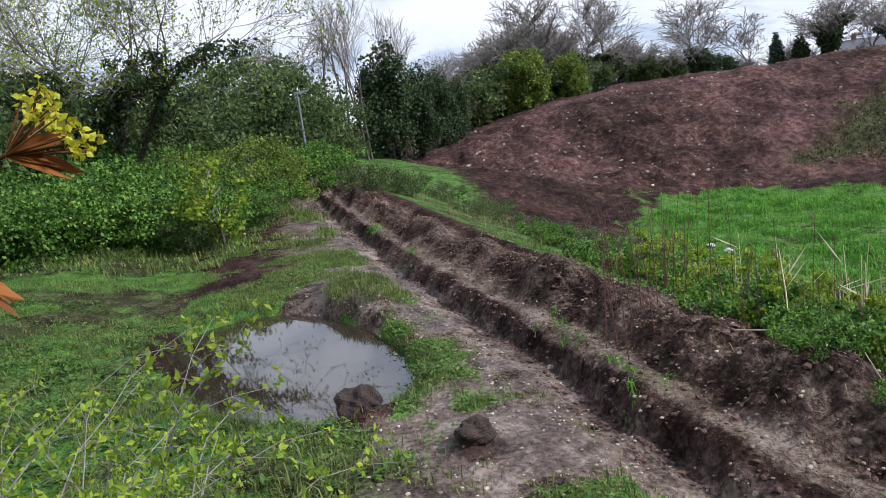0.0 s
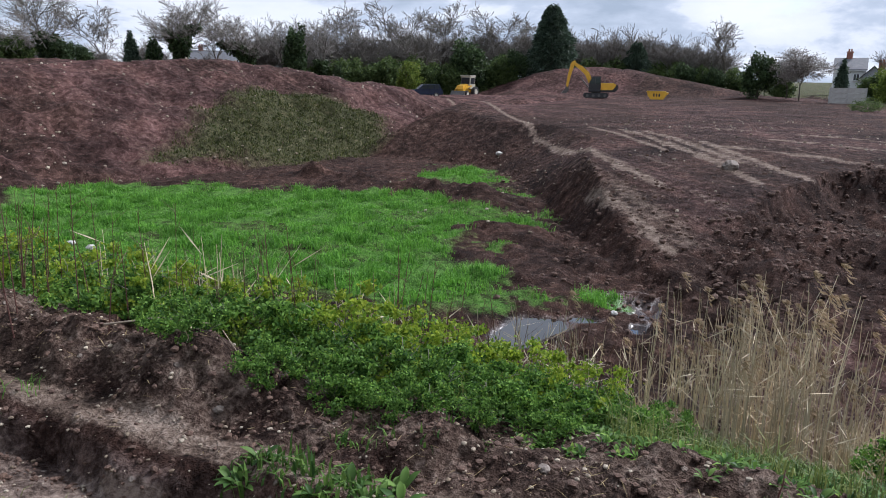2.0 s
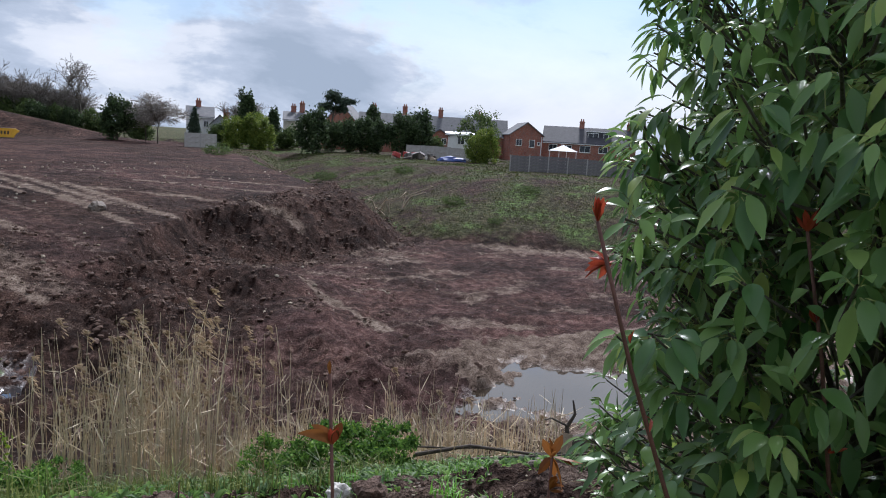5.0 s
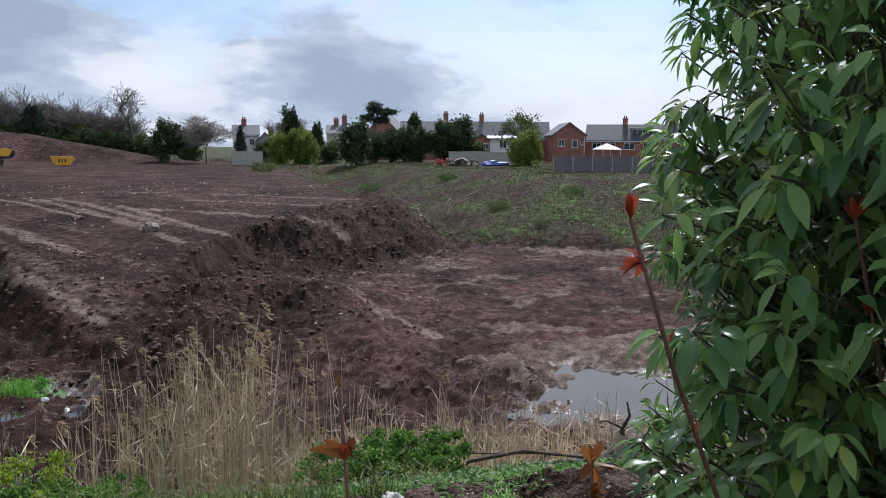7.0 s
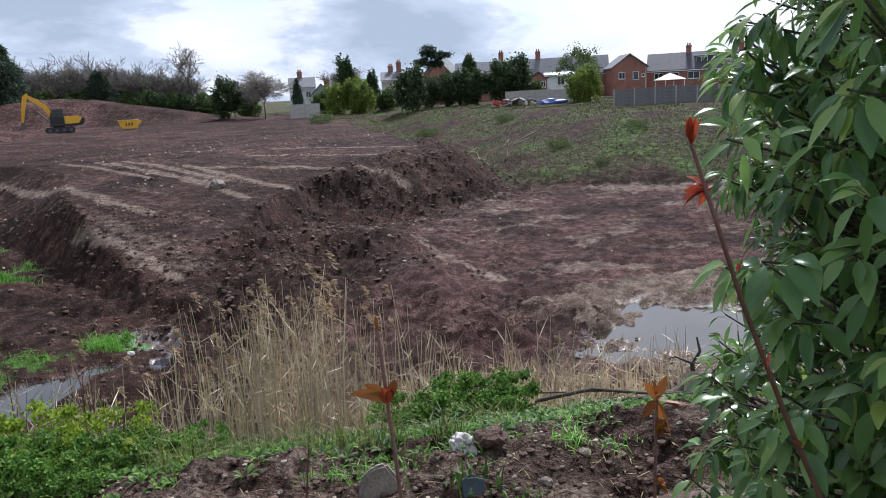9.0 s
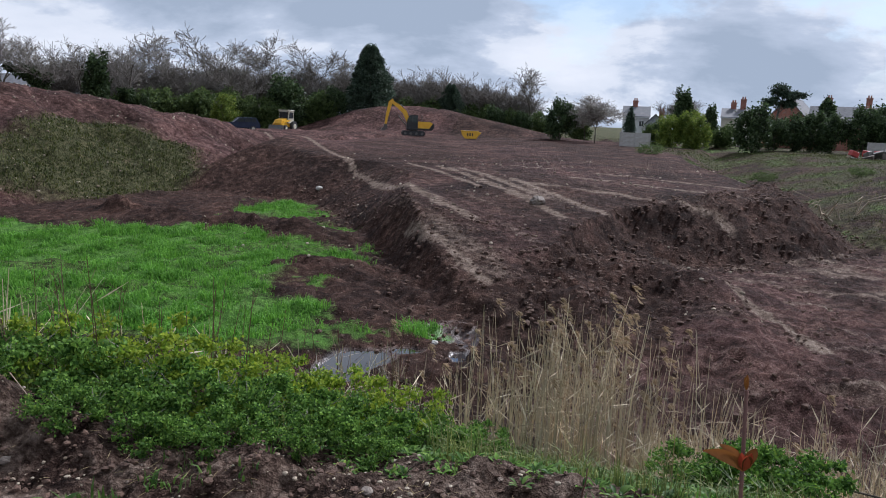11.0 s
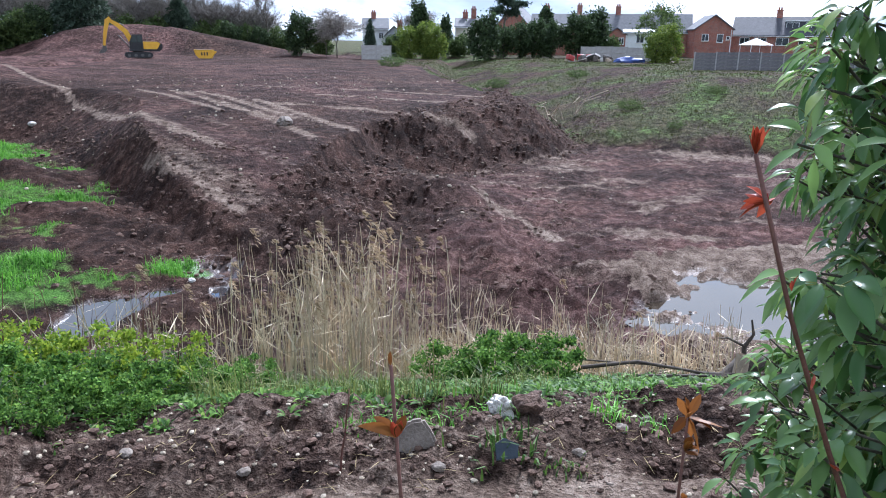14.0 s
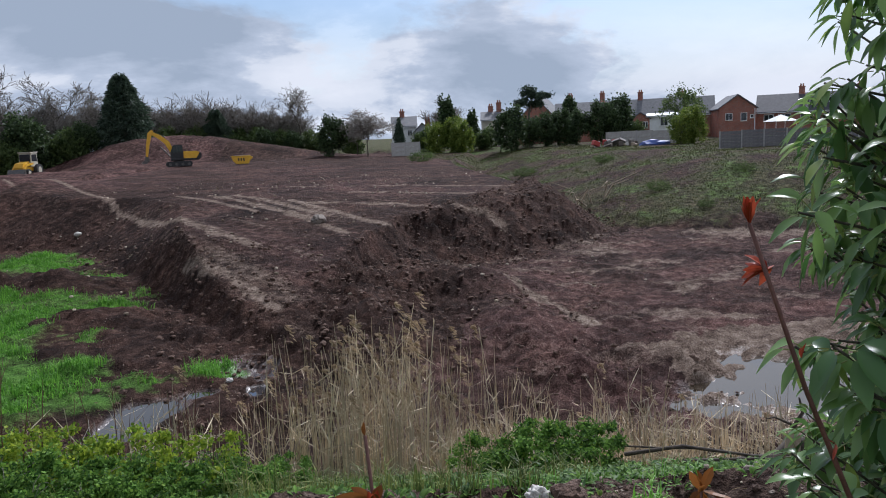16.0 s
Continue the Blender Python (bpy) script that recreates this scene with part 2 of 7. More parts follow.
def ground_material():
    m, n, l, p = material("ground_soil")
    co = world_coord(n)

    def mask(name):
        a = n.new("ShaderNodeAttribute")
        a.attribute_name = name
        return a.outputs["Fac"]

    n1, n2, n3 = mat_noise(n, l, 0.35, 6, 0.62, co), mat_noise(n, l, 2.6, 6, 0.65, co), mat_noise(n, l, 22, 4, 0.7, co)
    mixn = mat_math(n, l, "ADD", mat_math(n, l, "MULTIPLY", n2.outputs[0], 0.55), mat_math(n, l, "MULTIPLY", n3.outputs[0], 0.45))
    dark = mat_ramp(n, l, mixn, [(0.36, (0.010, 0.0056, 0.0044)), (0.5, (0.0425, 0.0228, 0.0172)), (0.64, (0.132, 0.080, 0.0615))])
    red = mat_ramp(n, l, mixn, [(0.36, (0.030, 0.0132, 0.0108)), (0.5, (0.098, 0.051, 0.0455)), (0.64, (0.230, 0.142, 0.128))])
    pale = mat_ramp(n, l, mixn, [(0.38, (0.070, 0.048, 0.036)), (0.5, (0.180, 0.130, 0.100)), (0.62, (0.35, 0.276, 0.222))])
    grass = mat_ramp(n, l, mixn, [(0.36, (0.030, 0.070, 0.014)), (0.5, (0.082, 0.180, 0.032)), (0.64, (0.16, 0.31, 0.062))])
    dry = mat_ramp(n, l, mixn, [(0.38, (0.020, 0.022, 0.010)), (0.5, (0.058, 0.060, 0.026)), (0.62, (0.14, 0.122, 0.066))])

    def edge(msk, soft=0.25):
        """A mask with a torn border."""
        x = mat_math(n, l, "ADD", msk, mat_math(n, l, "MULTIPLY", mat_math(n, l, "SUBTRACT", mixn, 0.5), 1.5))
        r = n.new("ShaderNodeMapRange")
        r.inputs["From Min"].default_value, r.inputs["From Max"].default_value = 0.5 - soft, 0.5 + soft
        l.new(x, r.inputs["Value"])
        return r.outputs[0]

    c = mat_mix(n, l, edge(mask("red"), 0.4), dark, red)
    broad = mat_ramp(n, l, n1.outputs[0], [(0.36, (0.48, 0.46, 0.46)), (0.5, (0.95, 0.95, 0.95)), (0.64, (1.4, 1.36, 1.33))])
    c = mat_mix(n, l, 1.0, c, broad, "MULTIPLY")
    c = mat_mix(n, l, edge(mask("pale"), 0.3), c, pale)
    c = mat_mix(n, l, edge(mask("dry"), 0.25), c, dry)
    c = mat_mix(n, l, edge(mask("grass"), 0.2), c, grass)
    # pebbles and chips
    vo = n.new("ShaderNodeTexVoronoi")
    vo.inputs["Scale"].default_value = 7.0
    l.new(co, vo.inputs["Vector"])
    chip = mat_ramp(n, l, vo.outputs["Distance"], [(0.10, (1, 1, 1)), (0.16, (0, 0, 0))])
    vsep = n.new("ShaderNodeSeparateColor")
    l.new(vo.outputs["Color"], vsep.inputs[0])
    few = mat_math(n, l, "GREATER_THAN", vsep.outputs[0], 0.72)
    bare = mat_math(n, l, "SUBTRACT", 1.0, mat_math(n, l, "MAXIMUM", edge(mask("grass")), edge(mask("dry"))), True)
    chips = mat_math(n, l, "MULTIPLY", mat_math(n, l, "MULTIPLY", chip, few), bare)
    c = mat_mix(n, l, mat_math(n, l, "MULTIPLY", chips, 0.75), c, (0.36, 0.30, 0.25))
    wet = mask("wet")
    wetm = edge(wet, 0.2)
    c = mat_mix(n, l, mat_math(n, l, "MULTIPLY", wetm, 0.45), c, mat_mix(n, l, 1.0, c, (0.42, 0.40, 0.38), "MULTIPLY"))
    l.new(c, p.inputs["Base Color"])
    r = n.new("ShaderNodeMapRange")
    r.inputs["To Min"].default_value, r.inputs["To Max"].default_value = 0.92, 0.22
    l.new(wetm, r.inputs["Value"])
    l.new(r.outputs[0], p.inputs["Roughness"])
    sp = n.new("ShaderNodeMapRange")
    sp.inputs["To Min"].default_value, sp.inputs["To Max"].default_value = 0.08, 0.5
    l.new(wetm, sp.inputs["Value"])
    l.new(sp.outputs[0], p.inputs["Specular IOR Level"])
    hgt = mat_math(n, l, "ADD", mat_math(n, l, "MULTIPLY", n3.outputs[0], 0.5), mat_math(n, l, "ADD", n2.outputs[0], mat_math(n, l, "MULTIPLY", chips, 0.25)))
    bu = n.new("ShaderNodeBump")
    bu.inputs["Distance"].default_value = 0.22
    rs = n.new("ShaderNodeMapRange")
    rs.inputs["To Min"].default_value, rs.inputs["To Max"].default_value = 1.0, 0.12
    l.new(wetm, rs.inputs["Value"])
    l.new(rs.outputs[0], bu.inputs["Strength"])
    l.new(hgt, bu.inputs["Height"])
    l.new(bu.outputs[0], p.inputs["Normal"])
    return m


def water_material(name, tint, rough=0.03):
    m, n, l, p = material(name)
    co = world_coord(n)
    big = mat_noise(n, l, 0.8, 4, 0.6, co)
    l.new(mat_ramp(n, l, big.outputs[0], [(0.3, tuple(0.7 * v for v in tint)), (0.7, tint)]), p.inputs["Base Color"])
    p.inputs["Roughness"].default_value = rough
    p.inputs["IOR"].default_value = 1.8
    p.inputs["Specular IOR Level"].default_value = 0.9
    rip = mat_noise(n, l, 5.0, 2, 0.5, co)
    mat_bump(n, l, rip.outputs[0], 0.02, 0.02, p)
    return m


GROUND = ground_material()
BARK = plain("bark", (0.045, 0.036, 0.028), (0.13, 0.11, 0.085), 3.0, 0.9, 0, 0.6, 0.03)
TWIG = plain("twig_bark", (0.13, 0.115, 0.10), (0.27, 0.245, 0.215), 2.0, 0.9, 0, 0, 0)
IVY = leafy("ivy_leaf", (0.024, 0.042, 0.018), (0.085, 0.130, 0.055), 0.5, 0.35)
EVERGREEN = leafy("evergreen_needles", (0.034, 0.054, 0.040), (0.085, 0.125, 0.085), 0.6, 0.3)
SPRING = leafy("spring_leaf", (0.075, 0.13, 0.02), (0.24, 0.30, 0.06), 0.55, 0.4)
HEDGE = leafy("hedge_leaf", (0.044, 0.074, 0.026), (0.140, 0.195, 0.066), 0.6, 0.42)
BRAMBLE = leafy("bramble_leaf", (0.036, 0.095, 0.018), (0.19, 0.35, 0.065), 0.68, 0.38, (0.24, 0.36, 0.06))
YELLOWLEAF = leafy("yellow_green_leaf", (0.12, 0.22, 0.020), (0.36, 0.45, 0.05), 0.55, 0.45)
GRASS = leafy("grass_blade", (0.040, 0.090, 0.012), (0.12, 0.20, 0.03), 0.55, 0.35)
REED = leafy("dry_reed", (0.50, 0.41, 0.31), (0.80, 0.70, 0.56), 0.7, 0.25)
# the last colour puts sunlight shining through a few leaves into their tone
LAUREL = leafy("glossy_evergreen_leaf", (0.070, 0.16, 0.046), (0.23, 0.37, 0.115), 0.3, 0.4, (0.30, 0.40, 0.10))
BLOSSOM = leafy("pale_blossom", (0.30, 0.28, 0.27), (0.62, 0.58, 0.57), 0.6, 0.35)
BUDLEAF = leafy("coppery_young_leaf", (0.11, 0.038, 0.012), (0.34, 0.13, 0.035), 0.45, 0.35)

# ---- the ground: one sheet, finest round the place where one stands ----
TOE_RED = [(-62, 11.5), (-50, 10.2), (-40, 12.0), (-33.5, 19), (-31, 29), (-29.5, 42), (-27, 60), (-25, 110)]
CREST_RED = [(-62, 14), (-54, 14), (-52.5, 19), (-52.5, 28), (-44, 49), (-38, 60), (-33, 75), (-30, 110)]
RAMP = [(-1.2, 18.0), (-4.4, 20.8), (-9.6, 30.6), (-18.4, 43.5), (-24.5, 45.5), (-30.5, 45), (-34, 60), (-34, 160), (30, 160), (12, 75), (13.6, 47),
        (13.2, 41.5), (8, 36.5), (3.6, 33), (1.6, 27), (1.2, 21)]
DARK_EDGE = [(-2.8, 17), (-2.4, 26), (-0.5, 32), (1.5, 37.5), (6.4, 44), (14, 58)]
TOE_FAR = [(60, 22), (34, 31), (23, 37.2), (18.5, 39), (13.5, 42), (11, 52), (8, 75), (4, 100)]
WATER_Z = -3.94


def bank_edge(x):
    return np.interp(x, [-60, -45, -28, -12, 2, 8, 30], [10.5, 7.2, 5.0, 4.3, 4.1, 3.6, 3.0])


def path_middle(x):
    return np.interp(x, [-95, -69, -50, -42, -30, -18, 0], [27, 15.5, 9.0, 6.0, 3.0, 1.7, 1.0])


def puddle_shape(x, y):
    wob = 0.38 * fbm(x, y, 1.2, 3, 31)
    a = 1 - ((x + 7.8) / 2.2) ** 2 - ((y - 0.34 - 0.15 * (x + 8)) / 1.22) ** 2
    return a + wob


def churned(x, y):
    """1 on the dark tipped earth along the right-hand side of the ramp."""
    d, s = line_dist(x, y, DARK_EDGE)
    return ramp01(-0.6, 1.2, np.where(s < 0, d, -d) + 1.4 * fbm(x, y, 2.5, 3, 36))


def ruts(x, y):
    """Long ruts along the haul road."""
    return fbm((0.8 * x + 0.6 * y) * 2.0, (0.6 * x - 0.8 * y) * 0.14, 1.5, 3, 80)


def height(x, y, fine=True):
    r = np.hypot(x, y)
    # track and verge
    z = 0.06 * fbm(x, y, 2.5, 3, 1) + np.interp(x, [-110, -50, -26], [1.3, 0.45, 0.0])
    z = z + 0.6 * np.exp(-(x ** 2 + (y + 0.3) ** 2) / 5.5)
    z = z + 0.5 * ramp01(-1.4, -4.5, y - path_middle(x) + 1.0) * ramp01(-2, -7, x)
    z = z - 0.30 * ramp01(-0.2, 0.35, puddle_shape(x, y))
    z = z + 0.22 * np.exp(-((x + 9.6) ** 2 / 1.6 + (y - 1.55) ** 2 / 0.25)) + 0.08 * np.exp(-((x + 5.55) ** 2 + (y - 0.85) ** 2) / 0.06) * (1 + fbm(x, y, 0.2, 2, 5))
    z = z + 0.05 * np.exp(-((x + 4.5) ** 2 + (y - 1.45) ** 2) / 0.025)
    # trench, its berm and the heaps of spoil
    wy = y - np.interp(x, [-40, -30, -26, -12, 0, 10], [5.2, 3.4, 2.95, 2.62, 2.72, 2.8]) - 0.46 * fbm(x, y, 1.1, 5, 9)
    along = ramp01(-33, -27, x) * ramp01(6, 3, x)
    cut = np.interp(wy, [-1.0, -0.5, -0.30, -0.11, -0.02, 0.10, 0.5], [0, -0.04, -0.09, -0.13, 0.05, 0.12, 0.06])
    lump = 0.35 + 3.4 * np.clip(fbm(x, 0.4 * y + 2.0, 1.9, 2, 14) + 0.14, -0.08, 1) + 0.8 * fbm(x, y, 0.8, 3, 15)
    heap = np.interp(wy, [0.32, 0.52, 0.78, 1.05, 1.45], [0, 0.13, 0.24, 0.16, 0]) * lump * (1 - 0.55 * ramp01(-3.6, -2.2, x))
    z = z + along * cut + ramp01(-33, -26, x) * heap * np.where(x > 0.8, np.clip(1.25 - 0.1 * x, 0.3, 1), 1)
    # bank down into the pit
    floor = -3.45 - 0.30 * ramp01(-7, 2, x) + 0.15 * fbm(x, y, 6, 3, 20) + 2.5 * ramp01(-24, -40, x) * ramp01(26, 12, y)
    floor = floor - 0.42 * np.exp(-(((x - 10.6) / 3.3) ** 2 + ((y - 15.2) / 2.0) ** 2) ** 1.5) - 0.42 * np.exp(-(((x + 5.6) / 0.6) ** 2 + ((y - 14.9) / 0.7) ** 2)) - 0.36 * np.exp(-(((x + 5.4) / 0.8) ** 2 + ((y - 16.0) / 0.7) ** 2)) - 0.2 * np.exp(-(((x + 4.5) / 0.5) ** 2 + ((y - 17.0) / 0.35) ** 2))
    d = y - bank_edge(x)
    fall = np.interp(d, [0, 0.8, 2.2, 5.2, 9.5], [0, 0.10, 0.26, 0.74, 1.0])
    pit = z * (1 - fall) + floor * fall
    z = np.where(d > 0, pit, z)
    # red mound beyond the field
    dt, st = line_dist(x, y, TOE_RED)
    dc, sc = line_dist(x, y, CREST_RED)
    dt = dt * np.where(st > 0, 1, 0)
    top = np.interp(y, [10, 14, 19, 28, 40, 49, 60, 75, 110], [0.3, 0.4, 0.9, 2.4, 3.0, 3.1, 1.8, -0.4, -0.6]) + 1.5 * fbm(x, y, 6, 5, 24)
    t = np.where((sc > 0), 1.0, dt / (dt + dc + 1e-6))
    t = np.clip(t, 0, 1)
    prof = np.interp(t, [0, 0.12, 0.5, 0.85, 1], [0, 0.16, 0.56, 0.93, 1])
    mound = floor + (top - floor) * prof + (2.4 * fbm(x, y, 6.0, 4, 27) - 1.8 * np.abs(fbm(x * 0.6, y, 3.0, 3, 28))) * np.sin(np.pi * np.clip(t, 0, 1)) ** 0.6
    z = np.where((st > 0) & (d > 0), np.maximum(z, mound), z)
    # dirt ramp in the middle
    di = inside(x, y, RAMP) + (0.6 + churned(x, y)) * fbm(x, y, 5, 3, 33)
    rt = np.interp(y, [15, 18, 21, 30, 42, 60, 110], [-3.7, -3.4, -3.05, -1.75, -0.95, -0.7, -0.35])
    rt = rt + 1.05 * np.exp(-((x + 27.5) / 5.5) ** 2 - ((y - 57) / 8.0) ** 2)
    rt = rt - 0.5 * ramp01(-6, 8, x) * ramp01(60, 30, y) + 0.25 * np.exp(-((inside(x, y, RAMP) - 2.2) / 1.2) ** 2) * ramp01(24, 34, y)
    ramp = floor + (rt - floor) * np.clip(di / np.maximum(0.8, (rt - floor) * (0.72 + 1.1 * ramp01(30, 42, y) * (1 - churned(x, y)) + 0.6 * churned(x, y) + 1.7 * churned(x, y) * ramp01(38, 31, y))), 0, 1)
    ramp = ramp + 0.10 * ruts(x, y) * ramp01(0.5, 3.0, di) * ramp01(80, 50, y)
    z = np.where(di > 0, np.maximum(z, ramp), z)
    # low hummocks of dug mud
    z = z + 0.9 * np.exp(-((x - 2.8) ** 2 / 5 + (y - 27.5) ** 2 / 3.0)) + 0.55 * np.exp(-((x - 4.5) ** 2 / 2.2 + (y - 16.6) ** 2 / 0.9)) + 0.5 * np.exp(-((x - 4.0) ** 2 / 1.2 + (y - 22.0) ** 2 / 9.0))
    z = z + 0.45 * np.exp(-((x + 1.5) ** 2 / 6 + (y - 15.2) ** 2 / 1.2))
    for cx, cy, s, hh in ((-17.0, 31.5, 2.2, 0.75), (-21.5, 32.5, 1.6, 0.6), (-13.5, 31.0, 2.0, 0.6), (-25.0, 33.5, 1.2, 0.7), (-9.5, 24.5, 1.8, 0.45)):
        z = z + hh * np.exp(-((x - cx) ** 2 + 2.5 * (y - cy) ** 2) / s ** 2) * (1 + 1.2 * fbm(x, y, 1.0, 3, 45))
    # far grassy bank
    df, sf = line_dist(x, y, TOE_FAR)
    df = np.where(sf > 0, 0, df)
    far = floor + (0.0 - floor) * np.interp(df, [0, 1.5, 13, 17, 22], [0, 0.16, 0.86, 0.97, 1]) + 0.3 * fbm(x, y, 7, 3, 41)
    z = np.where(sf < 0, np.maximum(z, far), z)
    # heap at the back, and the level ground beyond
    for cx, cy, sx, sy, hh in ((-38, 122, 13, 8, 3.9), (-22, 122, 12, 6, 2.3)):
        z = z + hh * np.exp(-(((x - cx) / sx) ** 2 + ((y - cy) / sy) ** 2) ** 1.2)
    z = np.where(r > 125, z * (1 - ramp01(125, 180, r)) + 0.0 * r, z)
    if fine:
        soil = soil_mask(x, y)
        near = np.clip(1.2 - r / 90, 0.25, 1)
        dug = churned(x, y) * ramp01(-1, 1, inside(x, y, RAMP))
        near = near * (1 - (1 - dug) * (0.45 * ramp01(-1.5, 0.0, inside(x, y, RAMP)) + 0.42 * ramp01(0.6, 1.8, inside(x, y, RAMP))))
        z = z + dug * ramp01(75, 45, r) * (0.32 * fbm(x, y, 0.55, 3, 58) + 0.08)
        z = z + soil * ramp01(100, 60, r) * (0.95 * fbm(x, y, 1.9, 6, 50) - 1.35 * np.abs(fbm(x, y, 0.8, 5, 55)) + 0.35 * fbm(x, y, 0.35, 3, 57)) * near * ramp01(9, 20, r)
        z = z + soil * (0.36 * fbm(x, y, 0.45, 5, 60) - 0.12 * np.abs(fbm(x, y, 0.16, 2, 61))) * ramp01(22, 5, r) + 0.07 * (1 - soil) * fbm(x, y, 0.5, 4, 64) * ramp01(60, 10, r)
        z = z + 0.6 * (1 - soil) * (1 - np.exp(-(((x + 5.2) / 1.5) ** 2 + ((y - 15.9) / 2.0) ** 2) ** 2)) * np.abs(fbm(x, y, 0.9, 3, 66)) * (y - bank_edge(x) > 7) * ramp01(70, 40, r)
    return z


def soil_mask(x, y):
    """1 on broken, dug soil; 0 on turf and on the flat mud."""
    d = y - bank_edge(x)
    wy = y - 2.7
    s = ramp01(9, 14, d) * ramp01(-0.5, 1.5, inside(x, y, RAMP) + 2.0) * 0.9
    _, st = line_dist(x, y, TOE_RED)
    s = np.maximum(s, np.where((st > 0) & (d > 2), 0.8, 0))
    s = np.maximum(s, ramp01(0.25, 0.5, wy) * ramp01(1.7, 1.3, wy) * ramp01(-33, -28, x))
    s = np.maximum(s, ramp01(8, 11, d) * ramp01(-6, -3, x) * ramp01(24, 20, y + 0.3 * x) * 0.8)
    s = s * (1 - 0.9 * np.exp(-(((x + 5.0) / 1.3) ** 2 + ((y - 16.1) / 1.9) ** 2) ** 2))
    s = np.maximum(s, 0.35 * ramp01(-0.55, -0.4, wy) * ramp01(0.3, 0.1, wy) * ramp01(-33, -28, x))
    s = np.maximum(s, 0.30 * ramp01(9, 12, d) * (x > 1) * (line_dist(x, y, TOE_FAR)[1] > 0) * (1 - 0.75 * ramp01(6, 8, x) * ramp01(21, 19.5, y)))
    return s


TYRES = [[(-35.9, 71.4), (-25.4, 58.5), (-17.9, 48.7), (-12.2, 39.6)], [(-11.9, 39.2), (-8.8, 33.8), (-6.9, 30.9), (-5.2, 29.3)],
         [(-7.9, 29.0), (-6.4, 26.8), (-4.8, 24.6), (-3.5, 22.5)], [(-5.3, 41.3), (-2.5, 36.9), (0.1, 33.1)], [(-4.0, 40.1), (-0.9, 39.6), (6.1, 37.3)],
         [(-11.0, 46.7), (-7.1, 40.4), (-4.1, 35.9), (-1.7, 31.6)], [(3.4, 31.0), (4.8, 26.6), (6.2, 21.5)],
         [(-9.4, 46.0), (-5.6, 40.0), (-2.8, 35.8)], [(-13.0, 47.5), (-9.5, 42.0), (-6.6, 38.0)], [(-2.0, 45.0), (3.0, 43.4), (9.0, 42.0)], [(-6.4, 51.0), (0.0, 49.2), (8.0, 46.0)]]
FIELD = [(-32, 20), (-31.5, 27), (-25, 28.5), (-18.6, 30), (-18.2, 34), (-22, 42), (-18.5, 43), (-15.6, 39), (-9.6, 27.5), (-10.8, 25), (-8.4, 20), (-6.0, 18), (-6.4, 16.6), (-8.4, 14.9), (-12, 13.8), (-17, 12.4), (-26, 14)]
LIGHT_STRIP = [(-3.2, 19.2), (-5.2, 23.2), (-8.4, 29.0), (-12.5, 36.5), (-9.0, 38.5), (-5.2, 31), (-3.2, 25.6), (-2.0, 21)]
GREEN_SLOPE = [(-33.5, 28.5), (-38, 37), (-40, 46), (-36, 53), (-31, 53), (-28, 47), (-29, 38)]

angles = np.radians(np.concatenate([np.arange(-180, -114, 3.0), np.arange(-114, 52, 0.2), np.arange(52, 180, 3.0)]))
rings = [0.02, 0.1, 0.2, 0.3, 0.4]
while rings[-1] < 190:
    rings.append(rings[-1] * 1.0105)
while rings[-1] < 4000:
    rings.append(rings[-1] * 1.25)
rings = np.array(rings)
aa, rr = np.meshgrid(angles, rings, indexing="ij")
gx, gy = np.sin(aa) * rr, np.cos(aa) * rr
gz = height(gx, gy)
na, nr = gx.shape
idx = np.arange(na * nr).reshape(na, nr)
nxt = np.roll(idx, -1, axis=0)
quads = np.stack([idx[:, :-1], idx[:, 1:], nxt[:, 1:], nxt[:, :-1]], -1).reshape(-1, 4)
hub = np.stack([idx[0:-1, 0], idx[1:, 0], np.full(na - 1, idx[0, 0])], -1)[1:]
ground_mesh = raw_mesh("ground", np.stack([gx, gy, gz], -1).reshape(-1, 3), quads, hub, mats=[GROUND], smooth=True)


